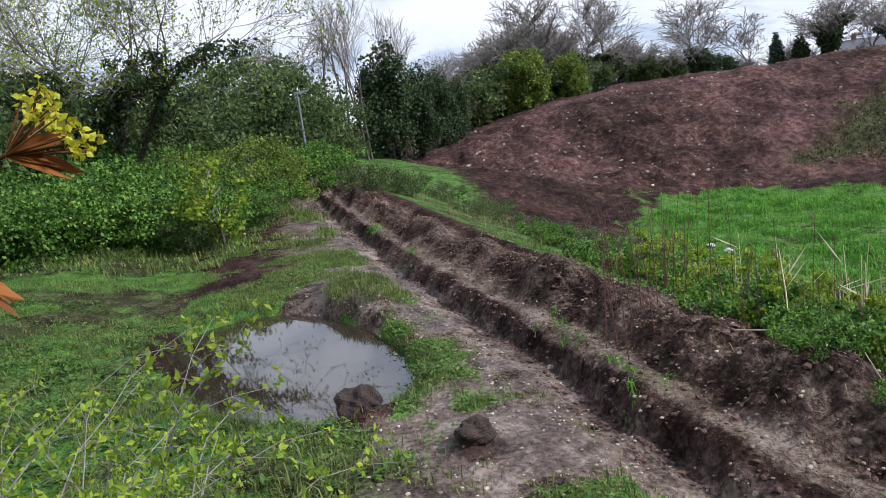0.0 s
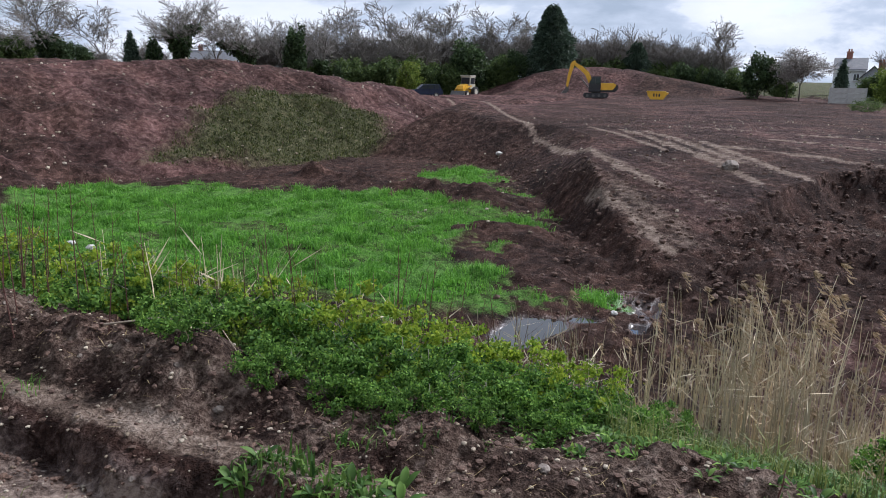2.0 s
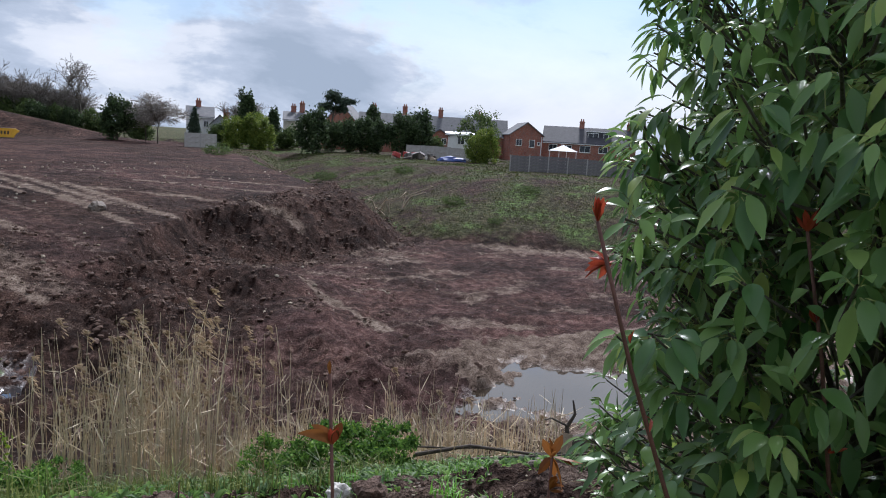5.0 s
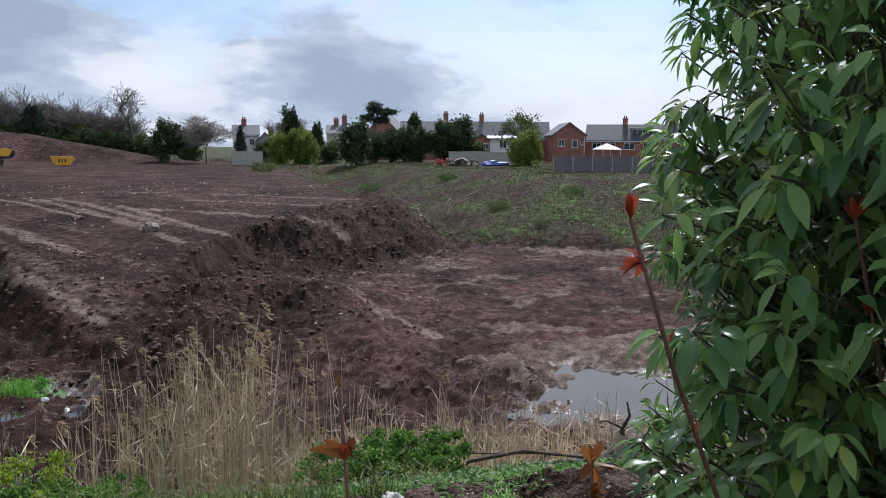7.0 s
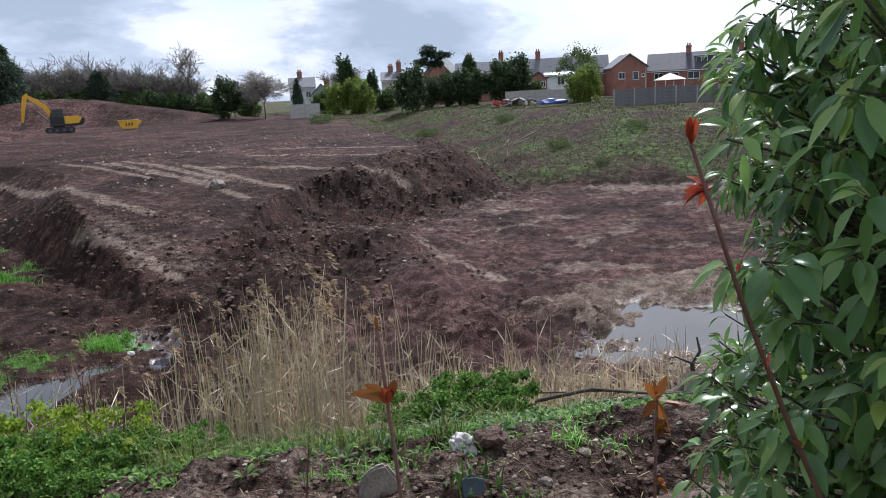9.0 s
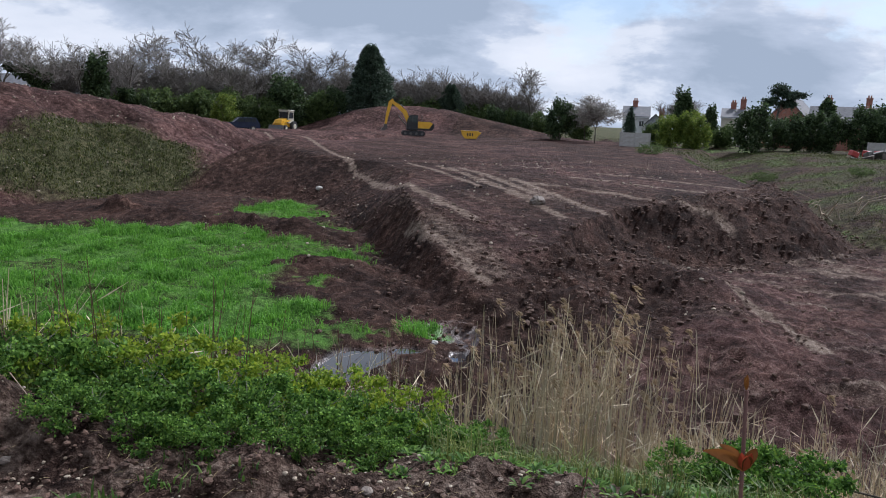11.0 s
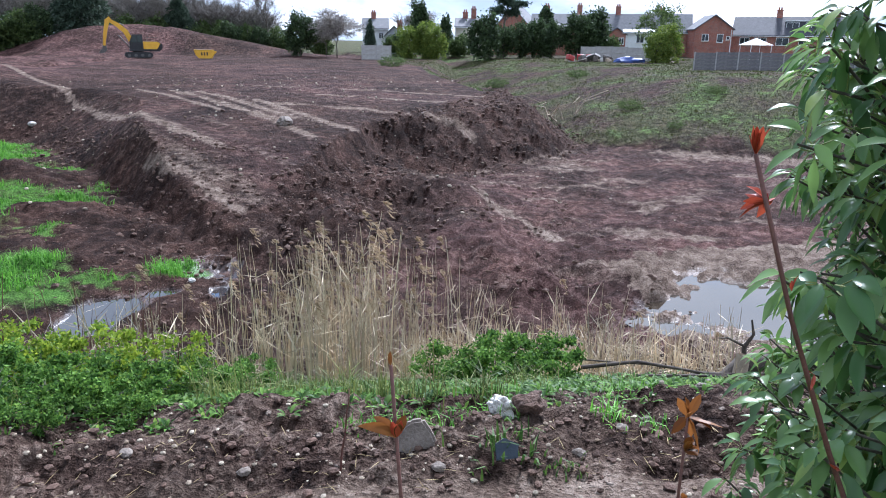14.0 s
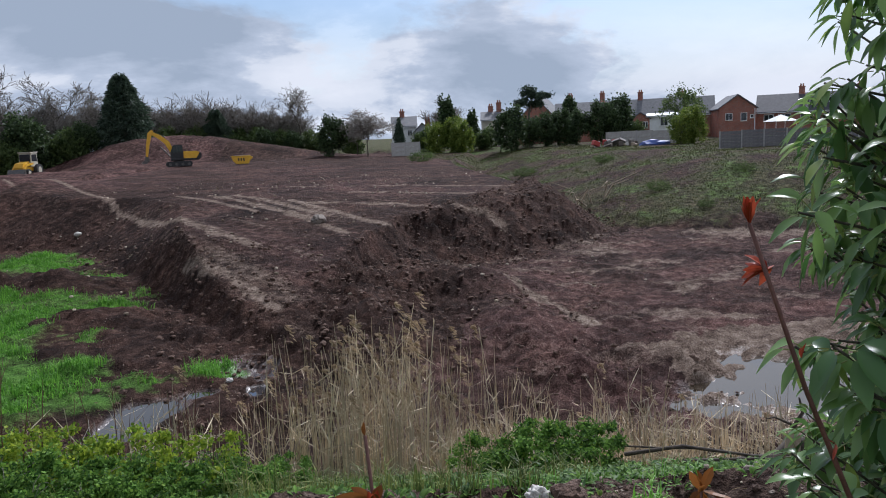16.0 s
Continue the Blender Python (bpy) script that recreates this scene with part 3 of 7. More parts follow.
def masks(x, y, z):
    d = y - bank_edge(x)
    wy = y - np.interp(x, [-40, -30, -26, -12, 0, 10], [5.2, 3.4, 2.95, 2.62, 2.72, 2.8])
    spoil = ramp01(0.3, 0.5, wy) * ramp01(1.75, 1.35, wy) * ramp01(-33, -28, x)
    inner = inside(x, y, FIELD)
    patch = fbm(x, y, 3.0, 4, 70)
    n2 = fbm(x, y, 1.1, 3, 71)
    _, st = line_dist(x, y, TOE_RED)
    _, sf = line_dist(x, y, TOE_FAR)
    df, _ = line_dist(x, y, TOE_FAR)
    ri = inside(x, y, RAMP)
    # turf
    pm = y - path_middle(x)
    verge = ramp01(-0.9, -2.2, pm + 1.2 * n2 + 0.9 - 1.9 * ramp01(-7.5, -5.5, x)) * (d < 0)
    grass = np.clip(verge * (0.66 + 1.3 * n2) + 0.9 * (d < 0) * (wy < -0.55) * ramp01(-0.05, 0.10, n2 + 0.4 * patch), 0, 1)
    east = np.clip(1.0 - ramp01(0.35, 1.1, wy), 0, 1) * (x > -3)
    field = ramp01(-0.8, 1.2, inner + 3.2 * patch) * (0.72 + 0.5 * ramp01(-0.12, 0.1, patch + 0.5 * n2) - 0.65 * ramp01(-13, -8, x) * ramp01(0.0, 0.16, n2 + 0.1))
    field = field * (0.72 + 0.3 * ramp01(-0.22, 0.06, n2 + 0.5 * patch))
    field = np.maximum(field, 0.9 * np.exp(-(((x + 4.5) / 0.9) ** 2 + ((y - 18.5) / 0.8) ** 2) ** 2) + 0.5 * n2 * ramp01(4, 1, np.hypot(x + 4.5, y - 18.5)))
    field = np.maximum(field, 0.62 * ramp01(-3.2, 0.2, inner) * ramp01(0.02, 0.14, n2 - 0.06) * (ri < -0.3))
    grass = np.maximum(grass, np.where(d > 3, field, 0))
    bank = ramp01(-0.2, 0.5, d) * ramp01(7.0, 4.5, d) * ramp01(1.4, 1.8, wy) * (st < 0)
    grass = np.maximum(grass, bank * (0.55 + n2) * ramp01(6, 1, x))
    green_slope = ramp01(-1.5, 2.5, inside(x, y, GREEN_SLOPE) + 3 * patch)
    farbank = np.where(sf < 0, ramp01(-0.3, 1.0, df), 0)
    lvl = ramp01(126, 140, np.hypot(x, y))
    dry = np.maximum(np.maximum(bank * 0.75, green_slope * 0.85), np.maximum(farbank * (0.58 + 1.9 * patch), lvl * 0.8))
    dry = np.maximum(dry, verge * 0.75)
    grass = np.maximum(grass, farbank * 0.40 * ramp01(-0.05, 0.2, patch + 0.5 * n2))
    red = np.where((st > 0) & (d > 0.5), 0.52 + 1.3 * fbm(x, y, 5.0, 4, 73), 0.0)
    red = np.maximum(red, ramp01(0, 4, ri) * (0.20 + 1.4 * fbm(x * 0.35 + y * 0.2, y * 0.25, 3, 3, 77)) * (1 - churned(x, y)))
    red = np.maximum(red, np.where((ri < -1) & (x > 0) & (sf > 0) & (d > 8), 0.45 + patch, 0))
    # trodden pale track, and light mud in the pit
    track = ramp01(1.7, 0.6, np.abs(pm - 0.35)) * ramp01(-0.04, -0.12, wy) * (d < 0)
    berm = ramp01(0.04, 0.14, wy) * ramp01(0.5, 0.3, wy)
    pale = np.clip((0.62 + 0.9 * n2) * track + 0.78 * berm * ramp01(-33, -28, x), 0, 1)
    streak = ruts(x, y)
    pale = np.maximum(pale, ramp01(1, 4, ri) * np.clip(-0.05 + 1.5 * streak, 0, 0.40) * ramp01(70, 30, y) * (1 - churned(x, y)))
    for way in TYRES:
        dist, _ = line_dist(x + 0.2 * fbm(x, y, 4, 2, 91), y, way)
        pale = np.maximum(pale, 1.0 * ramp01(0.34, 0.12, dist + 0.5 * n2 * (y < 50)))
    mud = np.where((ri < 0) & (x > 2) & (sf > 0) & (d > 8), -0.06 + 3.0 * fbm(x * 0.6, y, 1.1, 4, 82), 0)
    mud = mud * np.where(y < 26, 0.35 + 0.65 * ramp01(4.5, 7.5, x - 0.3 * (y - 18)), 1)
    mud = np.maximum(mud, 0.85 * np.exp(-(((x - 3.4) / 1.3) ** 2 + ((y - 30.8) / 2.2) ** 2)) * (0.8 + n2))
    sheet = np.where((ri < -1) & (x > 7.0 + 2 * n2) & (sf > 0) & (d > 7) & (y < 19.4 + 0.12 * (x - 7) + 1.5 * n2), 0.8, 0)
    toe = ramp01(4.0, 1.0, df) * (sf > 0) * (x > 17) * 0.7
    pale = np.maximum(pale, np.maximum(np.maximum(mud, sheet), toe))
    strip = ramp01(-0.4, 1.2, inside(x, y, LIGHT_STRIP) + 1.2 * n2)
    pale = np.maximum(pale, strip * np.clip(0.12 + 1.2 * streak + 0.4 * n2, 0, 0.6))
    pale = np.where(spoil > 0.5, 0.34 + 0.6 * n2, pale)
    low = np.maximum(ramp01(0.2, 0.0, z - WATER_Z) * (x > 3) * (y < 24), ramp01(0.14, 0.0, z + 3.62) * (x < -3) * (y < 20)) * (d > 7)
    wet = np.clip(np.maximum(low * (0.5 + 1.2 * patch) * ramp01(4.5, 8.0, np.where(x < 0, 20, x)), 0.60 * track * ramp01(0.06, -0.10, n2)), 0, 1)
    wet = np.maximum(wet, ramp01(0.25, 0.05, z + 0.02) * ramp01(0.55, 0.2, np.abs(wy + 0.3)) * 0.5 * ramp01(-33, -28, x))
    wet = np.maximum(wet, ramp01(2, 4, ri) * np.clip(0.9 * streak, 0, 0.3) * ramp01(70, 30, y))
    heaps = 0 * x
    for cx, cy, s in ((-17.0, 31.5, 2.2), (-21.5, 32.5, 1.6), (-13.5, 31.0, 2.0), (-25.0, 33.5, 1.2), (-9.5, 24.5, 1.8), (-5.55, 0.85, 0.4), (-4.5, 1.45, 0.28)):
        heaps = np.maximum(heaps, np.exp(-((x - cx) ** 2 + 2.5 * (y - cy) ** 2) / s ** 2))
    pale = pale * (1 - ramp01(0.2, 0.5, heaps))
    clear = 1 - np.clip(spoil * 1.3 + ramp01(0.25, 0.5, heaps + n2), 0, 1)
    return dict(grass=grass * clear, dry=dry * clear, red=red, pale=pale, wet=wet)


for key, value in masks(gx, gy, gz).items():
    at = ground_mesh.attributes.new(key, "FLOAT", "POINT")
    at.data.foreach_set("value", np.clip(value, 0, 1).astype(np.float32).ravel())
ground = tagged(new("ground", ground_mesh), "dug brown soil, mud, rough turf and a wet track", "ground", kind="structure")


def ground_at(x, y):
    return float(height(np.array([float(x)]), np.array([float(y)]))[0])


def sheet_of_water(name, cx, cy, rx, ry, z, mat, label):
    bm = bmesh.new()
    vs = [bm.verts.new((cx + rx * math.cos(a * math.tau / 40), cy + ry * math.sin(a * math.tau / 40), z)) for a in range(40)]
    bm.faces.new(vs)
    return tagged(part(name, bm, mat), label, "water", kind="structure")


WATER = water_material("muddy_water", (0.035, 0.026, 0.017))
sheet_of_water("puddle", -7.9, 0.3, 2.9, 1.9, -0.13, WATER, "still brown puddle reflecting clouds beside the track")
sheet_of_water("pit_water", 11.0, 15.4, 5.0, 3.0, WATER_Z, WATER, "shallow muddy water on the pit floor")
sheet_of_water("field_puddle", -5.0, 16.1, 1.9, 2.3, -3.62, WATER, "shallow puddle at the edge of the green field")

# ---- plant tools ----
def tubes(segs, sides=4):
    """Corners and quads of tapered tubes; each row: start, end, two radii."""
    s = np.asarray(segs, float)
    p0, p1, r0, r1 = s[:, 0:3], s[:, 3:6], s[:, 6], s[:, 7]
    d = p1 - p0
    d /= np.linalg.norm(d, axis=1)[:, None] + 1e-9
    ref = np.where(np.abs(d[:, 2:3]) > 0.9, np.array([[1.0, 0, 0]]), np.array([[0, 0, 1.0]]))
    u = np.cross(d, ref)
    u /= np.linalg.norm(u, axis=1)[:, None] + 1e-9
    v = np.cross(d, u)
    a = np.arange(sides) * math.tau / sides
    ring = np.cos(a)[None, :, None] * u[:, None, :] + np.sin(a)[None, :, None] * v[:, None, :]
    lo = p0[:, None, :] + ring * r0[:, None, None]
    hi = p1[:, None, :] + ring * r1[:, None, None]
    verts = np.concatenate([lo, hi], 1).reshape(-1, 3)
    base = (np.arange(len(s)) * 2 * sides)[:, None]
    k = np.arange(sides)
    quads = np.stack([base + k, base + (k + 1) % sides, base + sides + (k + 1) % sides, base + sides + k], -1).reshape(-1, 4)
    return verts, quads


def pipe(points, radii, sides=7):
    """One unbroken tapered tube through points, closed at both ends by narrowing."""
    pts = np.asarray(points, float)
    n = len(pts)
    t = np.gradient(pts, axis=0)
    t /= np.linalg.norm(t, axis=1)[:, None] + 1e-9
    ref = np.where(np.abs(t[:, 2:3]) > 0.9, np.array([[1.0, 0, 0]]), np.array([[0, 0, 1.0]]))
    u = np.cross(t, ref)
    u /= np.linalg.norm(u, axis=1)[:, None] + 1e-9
    for k in range(1, n):
        if np.dot(u[k], u[k - 1]) < 0:
            u[k] = -u[k]
    v = np.cross(t, u)
    a = np.arange(sides) * math.tau / sides
    r = np.interp(np.linspace(0, 1, n), np.linspace(0, 1, len(radii)), radii)
    ring = pts[:, None, :] + (np.cos(a)[None, :, None] * u[:, None, :] + np.sin(a)[None, :, None] * v[:, None, :]) * r[:, None, None]
    end = pts[-1][None, None, :] + (ring[-1:] - pts[-1][None, None, :]) * 0.15 + t[-1] * r[-1] * 0.5
    ring = np.concatenate([ring, end], 0)
    k = np.arange(sides)
    base = (np.arange(n) * sides)[:, None]
    quads = np.stack([base + k, base + (k + 1) % sides, base + sides + (k + 1) % sides, base + sides + k], -1).reshape(-1, 4)
    return ring.reshape(-1, 3), quads


def leaf_quads(p, d, n, length, width, curl=0.0, stations=1):
    """Leaves as folded strips from p along d, facing n. stations 1: one kite-shaped face; more: a rounded, drooping blade."""
    p, d, n = np.asarray(p, float), np.asarray(d, float), np.asarray(n, float)
    d = d / (np.linalg.norm(d, axis=1)[:, None] + 1e-9)
    s = np.cross(d, n)
    s /= np.linalg.norm(s, axis=1)[:, None] + 1e-9
    up = np.cross(s, d)
    L, W = np.broadcast_to(length, len(p))[:, None], np.broadcast_to(width, len(p))[:, None]
    if stations == 1:
        mid = p + d * L * 0.45
        v = np.stack([p, mid - s * W / 2 + up * W * 0.12, p + d * L, mid + s * W / 2 + up * W * 0.12], 1)
        return v.reshape(-1, 3), np.arange(len(p) * 4).reshape(-1, 4)
    ts = np.linspace(0, 1, stations + 1)
    ws = np.sin(np.pi * np.clip(ts * 0.93 + 0.04, 0, 1)) ** 0.8 * np.where(ts > 0.6, 1 - 0.25 * (ts - 0.6) / 0.4, 1)
    rows = []
    for t, w in zip(ts, ws):
        c = p + d * L * t + np.array([0, 0, -1.0]) * (curl * L * t * t)
        rows.append(np.stack([c - s * W / 2 * w + up * W * 0.18 * w, c, c + s * W / 2 * w + up * W * 0.18 * w], 1))
    v = np.concatenate(rows, 1)
    per = 3 * (stations + 1)
    f = []
    for i in range(stations):
        a = 3 * i
        f += [[a, a + 1, a + 4, a + 3], [a + 1, a + 2, a + 5, a + 4]]
    f = (np.arange(len(p)) * per)[:, None, None] + np.array(f)[None]
    return v.reshape(-1, 3), f.reshape(-1, 4)


def unit(g, n):
    v = g.normal(size=(n, 3))
    return v / np.linalg.norm(v, axis=1)[:, None]


def clumped(g, n, centre, radii, clumps=60, tight=0.16, hollow=0.55, flat=0.0):
    """Points of a crown: many clumps set in an ellipsoid, most of them near its skin."""
    c = unit(g, clumps) * (hollow + (1 - hollow) * g.random((clumps, 1)) ** 0.6)
    c *= 0.82 + 0.36 * g.random((clumps, 1))
    if flat:
        c[:, 2] = np.maximum(c[:, 2], -flat)
    k = g.integers(0, clumps, n)
    size = 0.6 + 0.8 * g.random((clumps, 1))
    q = c[k] + g.normal(size=(n, 3)) * tight * size[k]
    return np.asarray(centre) + q * np.asarray(radii)


def foliage(name, g, n, centre, radii, size, clumps=60, tight=0.16, hollow=0.55, flat=0.0, droop=0.0):
    p = clumped(g, n, centre, radii, clumps, tight, hollow, flat)
    d = unit(g, n) + np.array([0, 0, -droop])
    return raw_mesh(name, *leaf_quads(p, d, unit(g, n), size * (0.6 + 0.8 * g.random(n)), size * (0.45 + 0.4 * g.random(n))))


def grow(g, segs, p, d, length, r, depth, wide=0.6, lift=0.15, kids=3, thin=0.62, first=0.35):
    """A limb in three pieces with side shoots; its pieces go into segs with their depth."""
    pieces = 3 if depth > 1 else 2
    q, dirn = np.array(p, float), np.array(d, float)
    for i in range(pieces):
        dirn = dirn + g.normal(size=3) * 0.13 + np.array([0, 0, lift * 0.4])
        dirn /= np.linalg.norm(dirn)
        nxt = q + dirn * length / pieces
        ra, rb = r * (1 - 0.55 * i / pieces), r * (1 - 0.55 * (i + 1) / pieces)
        segs.append((*q, *nxt, ra, rb, depth))
        q = nxt
        if depth > 0 and (i + 1) / pieces > first:
            for _ in range(kids if i == pieces - 1 else max(1, kids - 1)):
                side = unit(g, 1)[0]
                nd = dirn + side * wide * (0.7 + 0.6 * g.random()) + np.array([0, 0, lift])
                grow(g, segs, q, nd / np.linalg.norm(nd), length * thin * (0.75 + 0.5 * g.random()), rb * 0.68, depth - 1, wide, lift, kids, thin, 0.3)


def skeleton_of(seed, height_, trunk=0.3, depth=4, wide=0.6, lift=0.15, kids=2, stems=1, girth=0.022, thin=0.64, lean=0.0, full=0.62):
    g = np.random.default_rng(seed)
    segs = []
    for k in range(stems):
        d = np.array([g.normal() * 0.12 * (stems > 1) + lean, g.normal() * 0.12 * (stems > 1), 1.0])
        d /= np.linalg.norm(d)
        base = np.array([g.normal() * 0.3, g.normal() * 0.3, -0.3]) * (stems > 1) + np.array([0, 0, -0.3])
        top = base + d * (trunk * height_ + 0.3)
        segs.append((*base, *top, girth * height_, girth * height_ * 0.8, 9))
        grow(g, segs, top, d, height_ * (1 - trunk) * 0.5, girth * height_ * 0.75, depth, wide, lift, kids, thin, 0.0)
    s = np.array(segs)
    f = height_ / s[:, 5].max()
    s[:, [2, 5]] *= f
    s[:, [0, 1, 3, 4]] *= full * height_ / 2 / np.percentile(np.abs(s[:, 3:5]), 97)
    return s


def wooden(tree, s, twig_r=0.012, split=2):
    """The trunk with its limbs, and the spray of twigs, as two parts."""
    thick = s[:, 8] >= split
    a = s.copy()
    a[:, 6:8] = np.maximum(a[:, 6:8], twig_r)
    part("trunk", raw_mesh("trunk", *tubes(a[thick], 6), smooth=True), BARK, tree)
    if (~thick).any():
        tagged(part("twig_spray", raw_mesh("twig_spray", *tubes(a[~thick], 3)), TWIG, tree, "fine bare twigs"), kind="stuff")
    return a


def bare_tree(seed, height_, label, twig_r=0.02, **kw):
    t = thing("bare_tree", Matrix(), label, "tree")
    s = wooden(t, skeleton_of(seed, height_, **kw), twig_r)
    return t, s


def ivy_on(tree, s, seed, top, n, spread=0.75, size=0.3):
    """Ivy round the trunk and the lower limbs."""
    g = np.random.default_rng(seed)
    low = s[(s[:, 8] >= 3) & (s[:, 2] < top)]
    k = g.integers(0, len(low), n)
    t = g.random((n, 1))
    p = low[k, 0:3] * (1 - t) + low[k, 3:6] * t
    p = p + unit(g, n) * spread * (0.35 + 0.75 * g.random((n, 1))) * (1 - 0.5 * p[:, 2:3] / top)
    p = p[p[:, 2] < top]
    m = len(p)
    part("ivy", raw_mesh("ivy", *leaf_quads(p, unit(g, m) - np.array([0, 0, 0.5]), unit(g, m), size * (0.6 + 0.8 * g.random(m)), size * 0.7)), IVY, tree, "dark green ivy")


def crown_tree(name, seed, label, height_, radius, mat, n, size, base=0.12, clumps=70, tight=0.15, hollow=0.5, taper=0.0, stems=1):
    """A leafy tree or tall shrub: short trunk and limbs within an uneven crown."""
    g = np.random.default_rng(seed)
    t = thing(name, Matrix(), label, "tree")
    s = skeleton_of(seed + 5, height_ * 0.9, 0.2, 2, 0.6, 0.2, 2, stems)
    s[:, [0, 1, 3, 4]] *= 0.8 * radius / max(1e-6, np.abs(s[:, [3, 4]]).max())
    if height_ < 2:
        s[:, 6:8] *= 0.4
    wooden(t, s, 0.004 if height_ < 2 else 0.02, 1)
    half = height_ * (1 - base) / 2
    p = clumped(g, n, (0, 0, 0), (1, 1, 1), clumps, tight * 0.75, hollow)
    if taper:
        w = np.clip(1 - taper * (p[:, 2] + 1) / 2, 0.05, 2)
        p[:, 0] *= w
        p[:, 1] *= w
    p = p * np.array([radius, radius, half]) + np.array([0, 0, height_ * base + half])
    p[:, 2] = np.maximum(p[:, 2], 0.02)
    part("crown", raw_mesh("crown", *leaf_quads(p, unit(g, n) - np.array([0, 0, 0.25]), unit(g, n), size * (0.6 + 0.8 * g.random(n)), size * (0.5 + 0.4 * g.random(n)))), mat, t)
    tagged(t.children[-1], kind="stuff")
    return t


def conifer(seed, label, height_, radius, n, size):
    """A dense spruce-like tree: whorls of drooping boughs."""
    g = np.random.default_rng(seed)
    t = thing("conifer", Matrix(), label, "tree")
    part("trunk", raw_mesh("trunk", *tubes([(0, 0, -0.3, 0, 0, height_ * 0.96, 0.02 * height_, 0.02)], 6), smooth=True), BARK, t)
    u = g.random(n) ** 0.75
    whorl = np.floor(u * 17) / 17 + 0.02 * g.normal(size=n)
    boughs = g.integers(0, 9, n)
    ang = boughs * math.tau / 9 + np.floor(u * 17) * 1.7 + g.normal(size=n) * 0.17
    reach = radius * np.clip(1 - whorl, 0.01, 1) ** 0.6 * (0.75 + 0.55 * v_hash(boughs, np.floor(u * 17), 3))
    q = np.sqrt(g.random(n)) * reach
    p = np.stack([np.cos(ang) * q, np.sin(ang) * q, 0.06 * height_ + whorl * height_ * 0.93 - 0.22 * q + g.normal(size=n) * 0.18], 1)
    d = np.stack([np.cos(ang), np.sin(ang), -0.4 + 0 * ang], 1) + g.normal(size=(n, 3)) * 0.5
    part("crown", raw_mesh("crown", *leaf_quads(p, d, unit(g, n), size * (0.7 + 0.7 * g.random(n)), size * 0.4)), EVERGREEN, t)
    return t


def polar(az, dist):
    return dist * math.sin(radians(az)), dist * math.cos(radians(az))


def stand(proto, spots, first=True):
    """Sets a built tree, then copies of it, at (heading, distance, scale, turn)."""
    out = []
    for k, (az, dist, sc, turn) in enumerate(spots):
        x, y = polar(az, dist)
        m = pose(x, y, ground_at(x, y) - 0.05, 0, 0, turn)
        ob = proto if k == 0 else copy_thing(proto, m)
        ob.matrix_basis = m
        ob.scale = (sc, sc, sc)
        out.append(ob)
    return out


# ---- tree belt along the back ----
ash, _ = bare_tree(11, 14.0, "tall bare ash tree with upright limbs", 0.03, trunk=0.26, depth=5, wide=0.8, lift=0.10, kids=2, girth=0.02, full=0.8)
stand(ash, [(-6.2, 138, 0.98, 20), (-30.9, 132, 1.2, 140), (-26.8, 136, 1.2, 250), (-33.8, 134, 1.15, 33), (-23.2, 140, 1.15, 111), (-61.0, 100, 1.05, 70), (-84.0, 70, 0.78, 10), (-19.6, 160, 1.08, 100), (-38.9, 128, 0.92, 77), (-66.0, 82, 1.0, 300), (-43.6, 130, 1.05, 211), (-51.2, 128, 1.0, 31)])
oak, oak_s = bare_tree(23, 12.0, "bare spreading tree with ivy round its foot", trunk=0.16, depth=4, wide=0.85, lift=0.10, kids=3, girth=0.02, full=1.15)
ivy_on(oak, oak_s, 4, 4.6, 2600, 1.1, 0.42)
stand(oak, [(-54.6, 104, 1.08, 15), (-35.9, 120, 1.05, 200), (-62.6, 92, 0.90, 95), (-72.5, 75, 0.62, 30)])
forked, forked_s = bare_tree(37, 12.5, "forked bare tree thickly clad in ivy", trunk=0.3, depth=4, wide=0.8, lift=0.16, kids=3, girth=0.024, full=0.85)
ivy_on(forked, forked_s, 6, 8.0, 5200, 1.15, 0.42)
stand(forked, [(-46.2, 112, 1.15, 60), (-41.3, 118, 0.98, 170), (-31.8, 128, 0.72, 20), (-12.4, 139, 0.66, 10)])
thicket, _ = bare_tree(53, 9.5, "grey-brown bare thicket of thin stems", trunk=0.08, depth=4, wide=0.7, lift=0.12, kids=3, stems=4, girth=0.008, full=0.75)
stand(thicket, [(-15.6, 142, 1.23, 0), (-14.1, 140, 1.30, 50), (-12.7, 143, 1.34, 110), (-11.2, 141, 1.22, 160), (-9.6, 140, 1.13, 210), (-8.4, 141, 1.10, 260), (-23.5, 141, 1.34, 30), (-24.6, 139, 1.13, 300),
                (-33.4, 130, 1.22, 80), (-29.0, 131, 1.30, 130), (-32.2, 133, 1.04, 20), (-64.6, 88, 0.95, 190), (-68.6, 84, 1.00, 230), (-70.2, 80, 0.85, 10), (-66.8, 86, 1.05, 60), (-57.6, 112, 0.75, 0), (-51.6, 116, 0.72, 140), (-44.2, 122, 0.70, 33),
                (-73.5, 62, 0.72, 44), (4.9, 132, 0.95, 100), (-36.0, 132, 1.28, 5), (-38.0, 134, 1.16, 50), (-40.4, 134, 1.28, 130), (-48.4, 128, 0.90, 70), (-59.4, 108, 0.90, 20), (-56.0, 118, 0.85, 44), (-20.8, 146, 1.44, 60), (-17.4, 148, 1.39, 66), (-7.0, 144, 1.04, 10), (-30.2, 136, 1.39, 190), (-28.0, 138, 1.34, 280), (-25.6, 140, 1.28, 330), (-65.6, 84, 1.00, 81), (-67.6, 80, 1.05, 140)])
